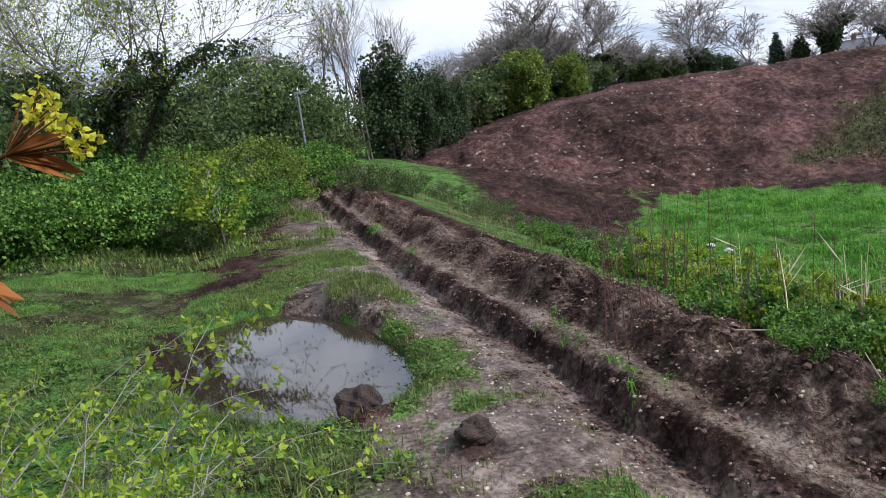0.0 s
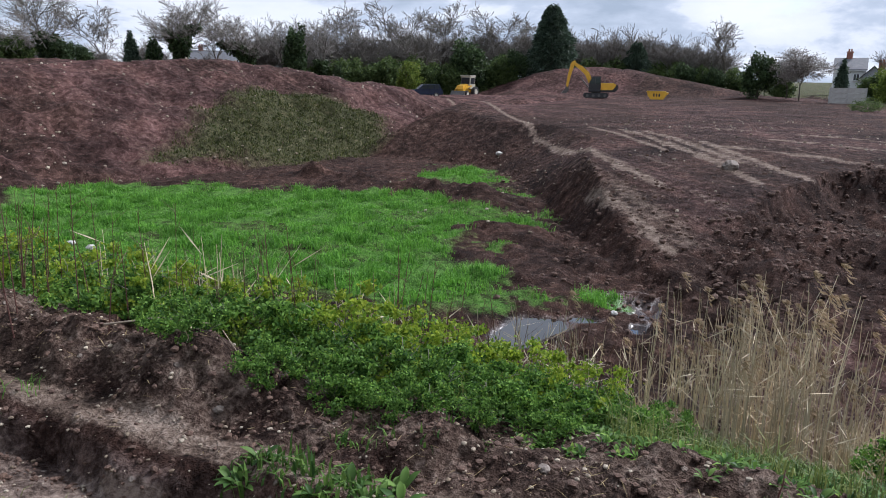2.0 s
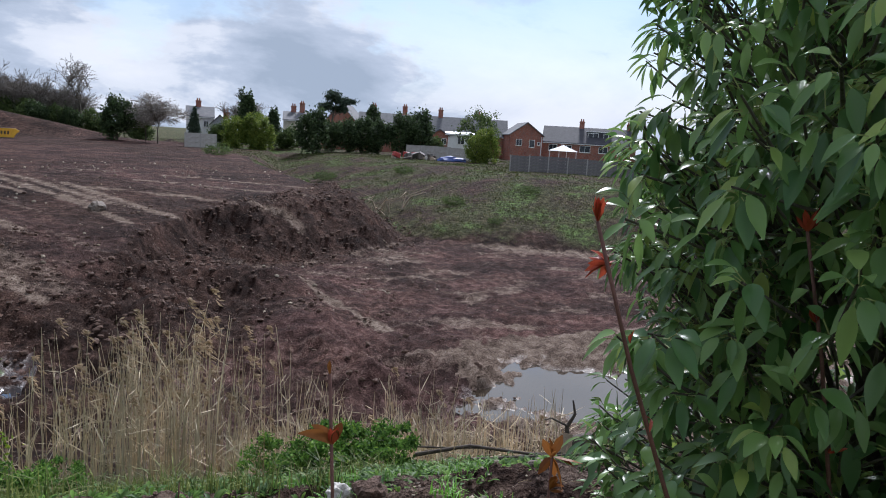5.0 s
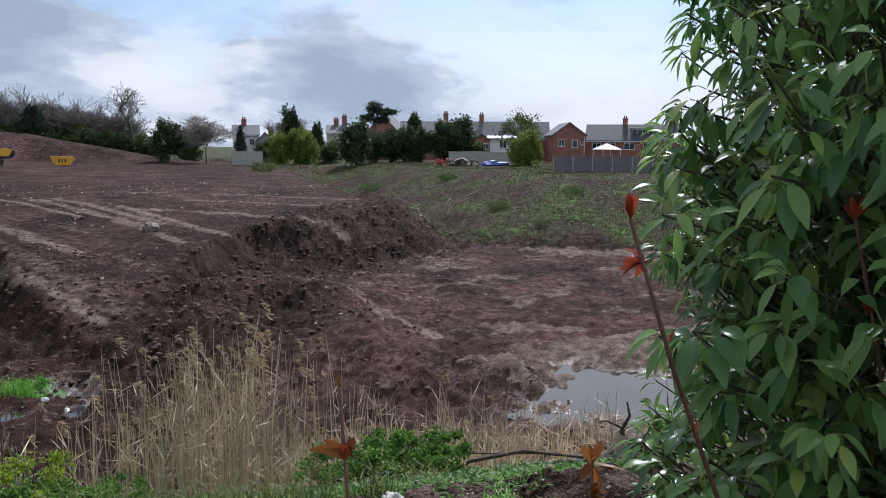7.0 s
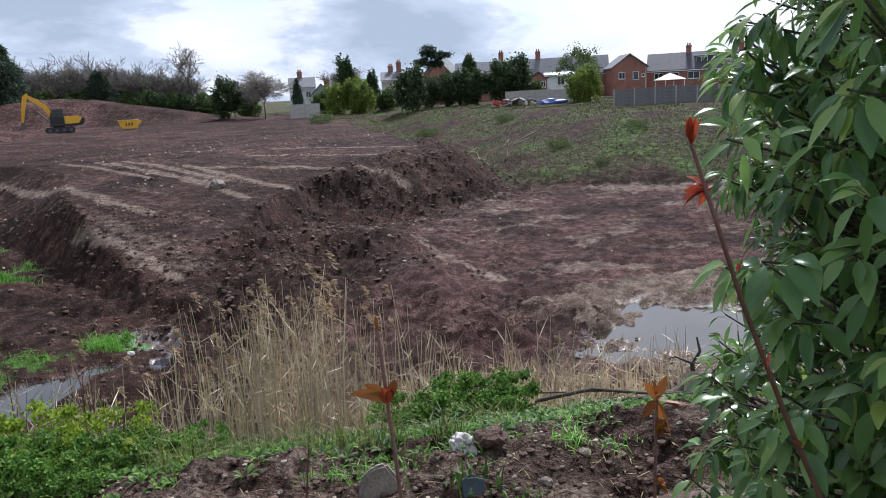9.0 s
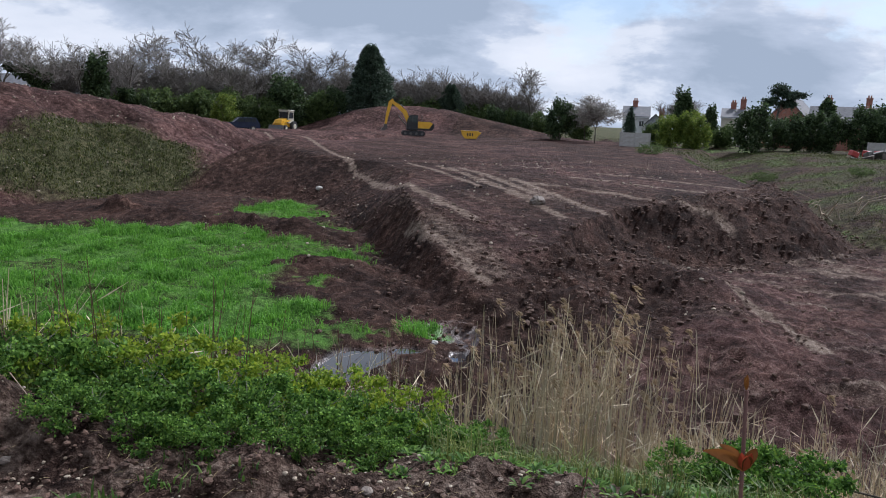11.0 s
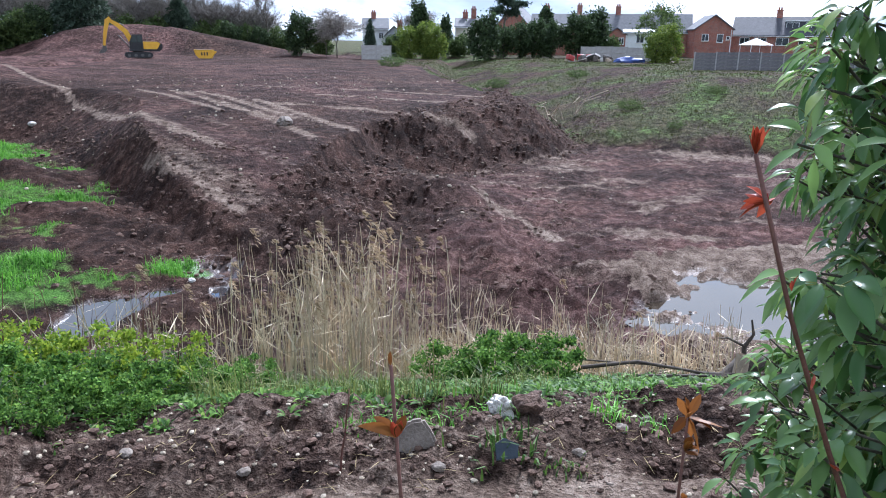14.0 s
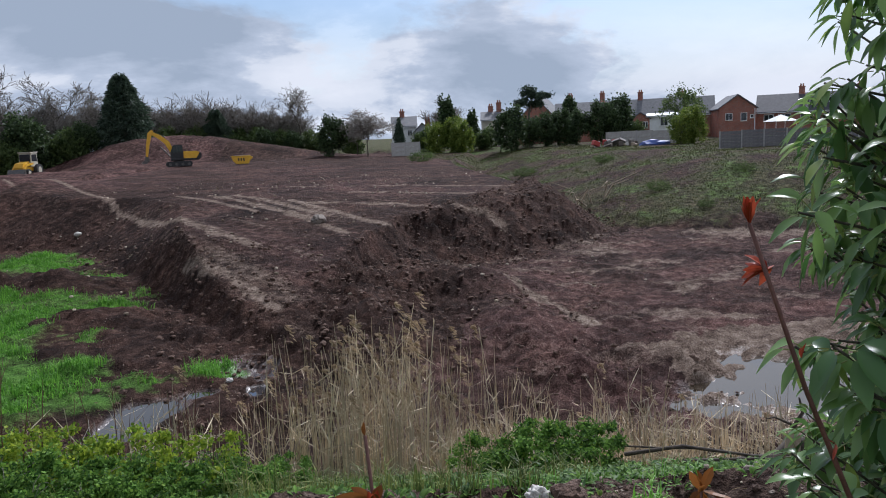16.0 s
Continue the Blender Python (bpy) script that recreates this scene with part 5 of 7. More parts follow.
house("distant pale house behind the trees", -43.6, 160, 0.5, 12, 8, 4.6, 6.8, RENDER_CREAM, SLATE, chimneys=[(-3, 4, 1.0)])
house("distant grey house at the end of the path", -72.6, 110, 0.2, 6, 8, 3.2, 5.4, RENDER_GREY, SLATE)

# garden shed walls, gazebo and fences
CONCRETE = plain("weathered_concrete", (0.26, 0.25, 0.24), (0.40, 0.39, 0.37), 3, 0.9, 0, 0.3)
OLDWOOD = plain("grey_weathered_wood", (0.10, 0.095, 0.10), (0.20, 0.19, 0.19), 4, 0.85, 0, 0.4, 0.01)
PANEL = plain("pale_panel", (0.30, 0.28, 0.26), (0.44, 0.42, 0.39), 2, 0.85, 0, 0.2)


def fence_run(ax, ay, bx, by, count, high, label, board_mat, boards=5):
    f = thing("fence", pose(ax, ay, 0), label, "fence")
    ang = math.degrees(math.atan2(by - ay, bx - ax))
    step = math.hypot(bx - ax, by - ay) / count
    post_me, board_me = None, None
    for k in range(count + 1):
        px, py = (bx - ax) * k / count, (by - ay) * k / count
        z = ground_at(ax + px, ay + py)
        if post_me is None:
            bm = boxed(0.11, 0.11, high + 0.5, pose(0, 0, (high - 0.35) / 2), 0.01)
            post_me = bpy.data.meshes.new("post")
            bm.to_mesh(post_me)
            bm.free()
            post_me.materials.append(CONCRETE)
            bh = high / boards
            bm = boxed(step - 0.08, 0.035, bh - 0.012, pose(step / 2, 0, bh / 2), 0.004)
            board_me = bpy.data.meshes.new("board")
            bm.to_mesh(board_me)
            bm.free()
            board_me.materials.append(board_mat)
        p = part("post", post_me, None, f)
        p.matrix_basis = pose(px, py, z, 0, 0, ang)
        if k < count:
            z2 = ground_at(ax + (bx - ax) * (k + 0.5) / count, ay + (by - ay) * (k + 0.5) / count)
            for b in range(boards):
                q = part("board", board_me, None, f)
                q.matrix_basis = pose(px, py, z2 + 0.02 + b * high / boards, 0, 0, ang)
    return f


fence_run(29.9, 63.2, 44.2, 55.6, 9, 1.5, "grey weathered board fence with concrete posts", OLDWOOD)
fence_run(30.0, 97.0, 39.0, 92.5, 5, 1.7, "pale garden fence panels behind the rubbish heap", PANEL, 2)
fence_run(1.2, 104, 5.2, 104, 2, 1.9, "low pale timber fence below the white house", PANEL, 3)

# ---- machines on the site ----
YELLOW = plain("machine_yellow", (0.58, 0.30, 0.012), (0.74, 0.41, 0.02), 1.5, 0.45, 0, 0.05)
BLACK = plain("black_rubber", (0.012, 0.012, 0.013), (0.03, 0.03, 0.03), 6, 0.7, 0, 0.2)
STEEL = plain("worn_steel", (0.07, 0.065, 0.06), (0.16, 0.15, 0.14), 5, 0.5, 0.7, 0.2)
CABGLASS = plain("dark_glass", (0.012, 0.016, 0.02), (0.03, 0.036, 0.042), 2, 0.08, 0, 0)
BLUEPAINT = plain("dark_blue_paint", (0.012, 0.018, 0.04), (0.02, 0.03, 0.06), 2, 0.25, 0.3, 0)
CREAM = plain("dusty_cream_paint", (0.42, 0.38, 0.28), (0.56, 0.52, 0.42), 2, 0.5, 0, 0.05)


def beam(points, widths, thick):
    """A bent plate girder through points in x and z, with a depth at each."""
    up, lo = [], []
    for i, (x, z) in enumerate(points):
        a, b = points[max(0, i - 1)], points[min(len(points) - 1, i + 1)]
        dx, dz = b[0] - a[0], b[1] - a[1]
        L = math.hypot(dx, dz)
        nx, nz = -dz / L * widths[i] / 2, dx / L * widths[i] / 2
        up.append((x + nx, z + nz))
        lo.append((x - nx, z - nz))
    return prism(up + lo[::-1], thick)


def excavator(az, dist, turn):
    x, y = polar(az, dist)
    e = thing("excavator", pose(x, y, ground_at(x, y) + 0.02, 0, 0, -az + turn), "yellow tracked excavator with raised bent boom", "excavator")
    for s in (-1, 1):
        out = [(-1.7, 0.35), (-1.45, 0.05), (1.45, 0.05), (1.7, 0.35), (1.5, 0.72), (-1.5, 0.72)]
        tr = part("track", prism(out, 0.5, pose(0, s * 0.95, 0)), BLACK, e, "muddy rubber track")
        for k in range(4):
            part("roller", rod(bmesh.new(), 0.2, 0.2, 0.54, pose(-1.2 + 0.8 * k, s * 0.95 + 0.27, 0.36, 90), 10), STEEL, tr)
    part("turntable", rod(bmesh.new(), 0.7, 0.7, 0.22, pose(0, 0, 0.68), 16), STEEL, e)
    part("deck", boxed(3.6, 2.3, 0.3, pose(0.8, 0, 1.0), 0.05), BLACK, e)
    part("engine_cover", prism([(0.6, 1.1), (2.6, 1.1), (2.75, 1.3), (2.7, 1.85), (2.3, 2.05), (0.6, 2.05)], 2.25), YELLOW, e)
    part("counterweight", prism([(2.1, 0.95), (2.7, 1.0), (2.9, 1.25), (2.9, 1.75), (2.72, 1.9)], 2.3), BLACK, e)
    cab = part("cab", prism([(-1.0, 1.15), (0.55, 1.15), (0.55, 2.95), (-0.6, 2.95), (-1.0, 2.0)], 1.05, pose(0, -0.58, 0)), BLACK, e, "black cab")
    part("cab_window", prism([(-0.9, 1.95), (-0.25, 1.95), (-0.25, 2.8), (-0.55, 2.8)], 1.09, pose(0, -0.58, 0)), CABGLASS, cab)
    part("cab_window", boxed(0.6, 1.09, 0.85, pose(0.18, -0.58, 2.38)), CABGLASS, cab)
    boom = part("boom", beam([(-0.5, 1.5), (-1.3, 3.3), (-2.2, 4.1), (-3.3, 4.75)], [0.5, 0.62, 0.55, 0.36], 0.34), YELLOW, e)
    for yy, zz, xx, tilt, ln in ((0.28, 1.3, -0.9, -40, 2.0), (0.0, 4.05, -1.5, -70, 1.9)):
        part("ram", rod(bmesh.new(), 0.09, 0.07, ln, pose(xx, yy, zz, 0, tilt, 0), 8), STEEL, boom)
    arm = part("dipper_arm", beam([(-3.0, 5.0), (-3.35, 4.6), (-3.75, 3.0), (-4.0, 1.5)], [0.3, 0.55, 0.42, 0.28], 0.28), YELLOW, e)
    part("bucket", prism([(-4.2, 1.55), (-3.75, 1.5), (-3.7, 1.0), (-4.1, 0.62), (-4.7, 0.6), (-4.5, 0.95), (-4.25, 1.1)], 0.9), STEEL, arm)
    bm = bmesh.new()
    for s in (-0.5, 0.5):
        rod(bm, 0.02, 0.02, 1.0, pose(1.2, s * 2, 2.0), 6)
    box(bm, 1.4, 0.04, 0.04, pose(1.8, 1.0, 2.6))
    part("handrail", bm, STEEL, e)
    return e


excavator(-15.2, 106, 4)


def wheel(parent, x, y, r, w):
    bm = bmesh.new()
    rod(bm, r, r, w, pose(x, y + w / 2, r, 90), 20)
    t = part("wheel", bm, BLACK, parent)
    part("rim", rod(bmesh.new(), r * 0.55, r * 0.55, w + 0.04, pose(x, y + w / 2 + 0.02, r, 90), 14), CREAM, t)


def backhoe(az, dist, turn):
    x, y = polar(az, dist)
    b = thing("backhoe_loader", pose(x, y, ground_at(x, y) - 0.05, 0, 0, -az + turn), "dusty yellow wheeled loader with pale cab", "loader")
    for s in (-1, 1):
        wheel(b, 1.0, s * 0.95, 0.8, 0.45)
        wheel(b, -1.4, s * 0.85, 0.5, 0.35)
    part("chassis", boxed(3.6, 1.2, 0.6, pose(-0.3, 0, 1.0), 0.08), YELLOW, b)
    part("bonnet", prism([(-2.2, 1.2), (-0.4, 1.2), (-0.4, 2.0), (-2.0, 1.75)], 1.1), YELLOW, b)
    cab = part("cab", prism([(-0.4, 1.3), (1.3, 1.3), (1.3, 3.1), (-0.2, 3.1)], 1.6), CREAM, b, "pale cab")
    part("cab_window", prism([(-0.2, 2.0), (1.15, 2.0), (1.15, 2.9), (-0.08, 2.9)], 1.66), CABGLASS, cab)
    part("cab_window", boxed(1.75, 1.35, 0.95, pose(0.45, 0, 2.45)), CABGLASS, cab)
    part("roof", boxed(1.9, 1.75, 0.14, pose(0.5, 0, 3.17), 0.03), CREAM, cab)
    for s in (-0.75, 0.75):
        part("loader_arm", prism([(0.2, 1.58), (0.2, 1.82), (-1.6, 1.62), (-2.7, 0.7), (-2.5, 0.5), (-1.5, 1.35)], 0.12, pose(0, s, 0)), YELLOW, b)
    part("front_bucket", prism([(-2.5, 0.1), (-2.5, 0.95), (-2.7, 1.0), (-3.0, 0.35), (-3.5, 0.12), (-3.4, 0.05)], 2.3), STEEL, b)
    return b


backhoe(-25.0, 114, 62)


def car(az, dist, turn):
    x, y = polar(az, dist)
    c = thing("car", pose(x, y, ground_at(x, y) - 0.03, 0, 0, -az + turn), "dark blue four-wheel-drive car parked on the site", "car")
    part("body", prism([(-2.2, 0.42), (-2.25, 0.85), (-2.1, 1.02), (-1.0, 1.1), (2.15, 1.12), (2.25, 0.8), (2.2, 0.42)], 1.8), BLUEPAINT, c)
    top = part("cabin", prism([(-1.05, 1.08), (-0.35, 1.7), (1.75, 1.74), (2.1, 1.1)], 1.62), BLUEPAINT, c)
    for a, b in ((-0.72, 0.2), (0.3, 1.05), (1.15, 1.75)):
        part("side_window", prism([(a, 1.16), (b, 1.16), (b - 0.02, 1.62), (a + (0.38 if a < -0.5 else 0.02), 1.62)], 1.68), CABGLASS, top)
    for s in (-1, 1):
        for px in (-1.4, 1.35):
            wheel(c, px, s * 0.8, 0.36, 0.24)
    part("bumper", boxed(0.14, 1.7, 0.25, pose(-2.27, 0, 0.55), 0.04), BLACK, c)
    for s in (-0.6, 0.6):
        part("headlight", boxed(0.08, 0.36, 0.16, pose(-2.24, s, 0.84), 0.02), UPVC, c)
    return c


car(-28.2, 97, 12)
tx, ty = polar(-26.6, 133)
trailer = thing("trailer", pose(tx, ty, ground_at(tx, ty), 0, 0, 30), "small low site trailer", "trailer")
part("bed", boxed(1.6, 1.1, 0.45, pose(0, 0, 0.72), 0.03), CREAM, trailer)
part("drawbar", boxed(1.0, 0.1, 0.1, pose(-1.2, 0, 0.55)), STEEL, trailer)
for s in (-1, 1):
    wheel(trailer, 0.1, s * 0.6, 0.3, 0.18)

sx, sy = polar(-10.7, 103)
skip = thing("skip", pose(sx, sy, ground_at(sx, sy) - 0.03, 0, 0, 10) @ Matrix.Scale(0.8, 4), "yellow open steel skip on the mound's edge", "skip")
part("hull", prism([(-1.75, 1.45), (-1.5, 0.7), (-1.0, 0.15), (1.0, 0.15), (1.35, 0.75), (1.75, 1.1), (1.75, 1.25), (1.5, 1.3), (1.3, 1.45)], 1.7), YELLOW, skip)
part("rim", boxed(3.1, 1.8, 0.1, pose(-0.22, 0, 1.45), 0.02), YELLOW, skip)
for k in range(3):
    part("mark", boxed(0.22, 0.02, 0.5, pose(-0.55 + k * 0.42, -0.862, 0.85)), BLACK, skip, "faded dark lettering bar")
part("spoil_load", boxed(2.6, 1.5, 0.1, pose(-0.2, 0, 1.47), 0.04), STEEL, skip)

# lamp post by the hedge
px, py = polar(-84.1, 31)
lamp = thing("lamp_post", pose(px, py, ground_at(px, py), 0, -2.5, 0), "slim pale grey street lamp post", "lamp post")
part("pole", rod(bmesh.new(), 0.07, 0.045, 4.1, pose(0, 0, -0.2), 10), LEAD, lamp)
part("lantern", prism([(-0.1, 3.82), (0.45, 3.89), (0.45, 3.96), (-0.1, 3.92)], 0.16, pose(0, 0, 0, 0, 0, 90)), LEAD, lamp)

# ---- close by: the evergreen at the edge of the view ----
def join(pieces):
    """Several (corners, quads) lists as one."""
    vs, qs, at = [], [], 0
    for v, q in pieces:
        vs.append(np.asarray(v))
        qs.append(np.asarray(q) + at)
        at += len(v)
    return np.concatenate(vs), np.concatenate(qs)


def evergreen(cx, cy):
    g = np.random.default_rng(301)
    zb = ground_at(cx, cy)
    t = thing("photinia_tree", pose(cx, cy, zb), "glossy broad-leaved evergreen tree with drooping leaves", "tree")
    segs = [(0, 0, -0.3, 0.02, 0.03, 1.0, 0.05, 0.042), (0.02, 0.03, 1.0, -0.03, 0.05, 2.2, 0.042, 0.028), (-0.03, 0.05, 2.2, 0.05, 0.1, 3.3, 0.028, 0.01)]
    stalks, lp, ld, ln, lw = [], [], [], [], []
    for k in range(3300):
        d = unit(g, 1)[0]
        rad = 0.30 + 0.70 * g.random() ** 0.6
        rad *= 0.86 + 0.3 * v_noise(np.array([d[0] * 3.1 + 5]), np.array([d[2] * 3.7 + d[1] * 2]), 4)[0]
        tip = np.array([d[0] * 0.95, d[1] * 0.95, d[2] * 1.65]) * rad + np.array([0, 0, 1.62])
        if tip[2] < 0.15:
            continue
        if math.degrees(math.atan2(cx + tip[0] - 0.05, cy + tip[1] - 0.05)) < np.interp(zb + tip[2], [1.0, 1.2, 1.4, 1.55, 1.7, 1.82, 2.2, 2.35, 2.5, 2.8], [31, 31.5, 33, 36, 35, 32.5, 32, 34, 34, 32]):
            continue
        root_z = max(0.35, tip[2] - 0.25 - 0.35 * g.random())
        root = np.array([0, 0.03, root_z])
        mid = root * 0.45 + tip * 0.55 + np.array([0, 0, 0.06]) + g.normal(size=3) * 0.03
        if k % 14 == 0:
            segs += [(*root, *mid, 0.011, 0.007), (*mid, *tip, 0.007, 0.003)]
        else:
            near = tip * 0.72 + root * 0.28 + g.normal(size=3) * 0.04
            segs.append((*near, *tip, 0.004, 0.0025))
        out = (tip - root) / np.linalg.norm(tip - root)
        n = g.integers(6, 11)
        for j in range(n):
            a = unit(g, 1)[0]
            dirn = out * 0.4 + a * 0.9 + np.array([0, 0, -0.75])
            dirn /= np.linalg.norm(dirn)
            start = tip + a * 0.012 - out * 0.05 * g.random()
            stem = start + (dirn + np.array([0, 0, 0.55])) * 0.022
            stalks.append((*start, *stem, 0.0014, 0.0012))
            lp.append(stem)
            ld.append(dirn)
            ln.append(a * 0.5 + out * 0.9 + np.array([0, 0, 0.4]))
            lw.append(0.040 + 0.034 * g.random())
    part("trunk", raw_mesh("trunk", *tubes(segs, 6), smooth=True), BARK, t)
    lw = np.array(lw)
    leaves = part("foliage", raw_mesh("foliage", *leaf_quads(lp, ld, ln, lw, lw * (0.38 + 0.16 * g.random(len(lw))), 0.36, 5), smooth=True), LAUREL, t)
    tagged(leaves, "glossy drooping green leaves", kind="stuff")
    tagged(part("stalk_spray", raw_mesh("stalk_spray", *tubes(stalks, 3)), STALK, t, "pale green leaf stalks"), kind="stuff")
    return t


STALK = plain("pale_stalk", (0.16, 0.20, 0.05), (0.28, 0.30, 0.09), 20, 0.5, 0, 0)
REDSTEM = plain("red_brown_stem", (0.075, 0.028, 0.022), (0.15, 0.06, 0.045), 25, 0.6, 0, 0.2, 0.002)
REDLEAF = leafy("red_young_leaf", (0.20, 0.022, 0.012), (0.46, 0.085, 0.045), 0.4, 0.3)
evergreen(1.80, 1.40)


def burst(g, at, up, n, length, width, spread, droop=0.0):
    d = np.asarray(up, float) + unit(g, n) * spread + np.array([0, 0, -droop])
    return leaf_quads(np.tile(at, (n, 1)), d, unit(g, n), length * (0.6 + 0.6 * g.random(n)), width, 0.25, 3)


def stem_shoot(label, base, tip, r, mat, tip_burst, side, seed, name="young_shoot"):
    """A single woody shoot with a burst of young leaves at its head and along it."""
    g = np.random.default_rng(seed)
    base, tip = np.array(base, float), np.array(tip, float)
    s = thing(name, pose(*base), label, "shoot")
    pts = [base + (tip - base) * k / 7 + (g.normal(size=3) * 0.006 if 0 < k < 7 else 0) for k in range(8)]
    part("stem", raw_mesh("stem", *pipe([q - base for q in pts], [r, r * 0.45], 8), smooth=True), REDSTEM, s)
    n, length, width, spread, droop = tip_burst
    part("leaf_tuft", raw_mesh("leaf_tuft", *burst(g, tip - base, (0, 0, 1), n, length, width, spread, droop)), mat, s)
    for f, n2, ln2 in side:
        q = base + (tip - base) * f - base
        out = unit(g, 1)[0] * 0.8 + np.array([0, 0, 0.6])
        part("side_tuft", raw_mesh("side_tuft", *burst(g, q, out, n2, ln2, ln2 * 0.3, 0.5)), mat, s)
    return s


stem_shoot("tall red-brown shoot with crimson young leaves", (1.34, 1.0, ground_at(1.34, 1.0)), (0.655, 1.07, 2.03), 0.0075, REDLEAF, (7, 0.06, 0.013, 0.35, 0.0), [(0.96, 9, 0.05), (0.88, 3, 0.035), (0.8, 2, 0.03), (0.7, 2, 0.03), (0.56, 3, 0.045), (0.42, 3, 0.04)], 5)
stem_shoot("red-brown shoot with crimson young leaves among the evergreen", (1.5, 0.95, ground_at(1.5, 0.95)), (1.12, 1.08, 2.02), 0.007, REDLEAF, (8, 0.06, 0.014, 0.5, 0.0), [(0.9, 5, 0.05), (0.75, 3, 0.04), (0.6, 3, 0.04)], 8)
stem_shoot("slim sapling with a curled copper leaf bud", (0.118, 0.50, ground_at(0.118, 0.5)), (0.105, 0.53, 1.975), 0.0027, BUDLEAF, (2, 0.012, 0.004, 0.2, 0.0), [], 12)
bud = np.array([0.108, 0.525, 1.925])
bg = np.random.default_rng(44)
curled = thing("leaf_bud", pose(*bud), "opening copper-brown leaf bud on the sapling", "bud")
bl = leaf_quads(np.zeros((4, 3)), [(-1.0, -0.1, 1.0), (-0.75, 0.2, 1.3), (0.35, 0.1, 1.5), (0.15, -0.3, 1.6)], [(0.2, -1, 0.3)] * 4, [0.036, 0.030, 0.026, 0.020], [0.008, 0.007, 0.0075, 0.006], 0.4, 6)
part("foliage", raw_mesh("foliage", *bl, smooth=True), BUDLEAF, curled)
part("bud_scale", raw_mesh("scales", *leaf_quads(np.zeros((3, 3)), [(-0.2, -0.1, 1), (0.25, 0, 1), (0, -0.3, 1)], [(0, -1, 0.2)] * 3, 0.014, 0.006, 0.1, 3)), REDLEAF, curled, "red bud scales")
stem_shoot("low sapling with drooping copper leaves", (0.56, 0.92, ground_at(0.56, 0.92)), (0.52, 0.92, 1.70), 0.0045, BUDLEAF, (9, 0.045, 0.014, 0.8, 0.5), [(0.96, 5, 0.042), (0.9, 4, 0.038)], 17)
stem_shoot("thin dark stick standing in the spoil", (-0.02, 3.2, ground_at(-0.02, 3.2)), (0.03, 3.2, ground_at(0, 3.2) + 0.45), 0.006, HEDGE, (2, 0.02, 0.008, 0.5, 0.0), [], 19, "twig")


# maple flowers hanging into view, and the thorn twigs below
def maple_flower():
    g = np.random.default_rng(71)
    c = np.array([-0.865, 0.012, 2.205])
    f = thing("maple_flower", pose(*c), "yellow-green maple flower cluster with orange bracts", "flower")
    segs, pl_, pd = [], [], []
    for k in range(26):
        d = np.array([-0.1, 0.8, 0.45]) + unit(g, 1)[0] * 0.55
        tip = d / np.linalg.norm(d) * (0.05 + 0.03 * g.random())
        segs.append((0, 0, 0, *tip, 0.0011, 0.0008))
        for _ in range(7):
            pl_.append(tip + g.normal(size=3) * 0.003)
            pd.append(unit(g, 1)[0])
    segs.append((-0.05, -0.22, -0.05, 0, 0, 0, 0.004, 0.002))
    part("stalk_cluster", raw_mesh("stalks", *tubes(segs, 4)), BUDLEAF, f, "orange flower stalks")
    n = len(pl_)
    tagged(part("petal_cluster", raw_mesh("petals", *leaf_quads(pl_, pd, unit(g, n), 0.009, 0.007)), FLOWER, f, "yellow petals"), kind="stuff")
    b = burst(g, np.zeros(3), (-0.1, 0.75, 0.1), 6, 0.062, 0.016, 0.35, 0.1)
    part("bract_spray", raw_mesh("bracts", *b, smooth=True), BUDLEAF, f, "orange-brown bracts")
    low = burst(g, np.array([-0.02, -0.06, -0.11]), (-0.1, 0.6, -0.2), 4, 0.055, 0.015, 0.3, 0.2)
    part("bract_spray", raw_mesh("bracts", *low, smooth=True), BUDLEAF, f)
    return f


FLOWER = leafy("yellow_flower", (0.42, 0.40, 0.02), (0.66, 0.62, 0.05), 0.5, 0.4)
maple_flower()


def thorn(x, y, seed, n, reach, label):
    g = np.random.default_rng(seed)
    zb = ground_at(x, y)
    t = thing("hawthorn_bush", pose(x, y, zb), label, "bush")
    segs, lp = [], []
    for k in range(n):
        d = np.array([g.normal() * 0.5, g.normal() * 0.6 + 0.15, 0.75 + 0.5 * g.random()])
        p = np.array([g.normal() * 0.1, g.normal() * 0.1, -0.05])
        for j in range(9):
            d = d / np.linalg.norm(d) + g.normal(size=3) * 0.16 + np.array([0, 0, -0.035 * j])
            q = p + d / np.linalg.norm(d) * reach / 9
            segs.append((*p, *q, 0.006 * (1 - j / 11), 0.006 * (1 - (j + 1) / 11)))
            if j > 1:
                for s in range(3):
                    e = q + (unit(g, 1)[0] + d * 0.5) * 0.09 * g.random()
                    segs.append((*q, *e, 0.0018, 0.001))
                    for _ in range(4):
                        lp.append(e + g.normal(size=3) * 0.012)
            p = q
    tagged(part("branch_spray", raw_mesh("branches", *tubes(segs, 4)), TWIG, t), kind="stuff")
    lp = np.array(lp)
    m = len(lp)
    tagged(part("foliage", raw_mesh("foliage", *leaf_quads(lp, unit(g, m) + np.array([0, 0, 0.3]), unit(g, m), 0.030 + 0.018 * g.random(m), 0.024)), YELLOWLEAF, t, "tiny fresh yellow-green leaves"), kind="stuff")
    return t


thorn(-2.75, -0.5, 81, 26, 1.7, "hawthorn twigs with tiny fresh yellow-green leaves")
thorn(-2.7, -0.95, 82, 30, 1.95, "hawthorn twigs with tiny fresh yellow-green leaves")
thorn(-3.9, -1.2, 83, 22, 1.5, "thin hawthorn twigs by the puddle")

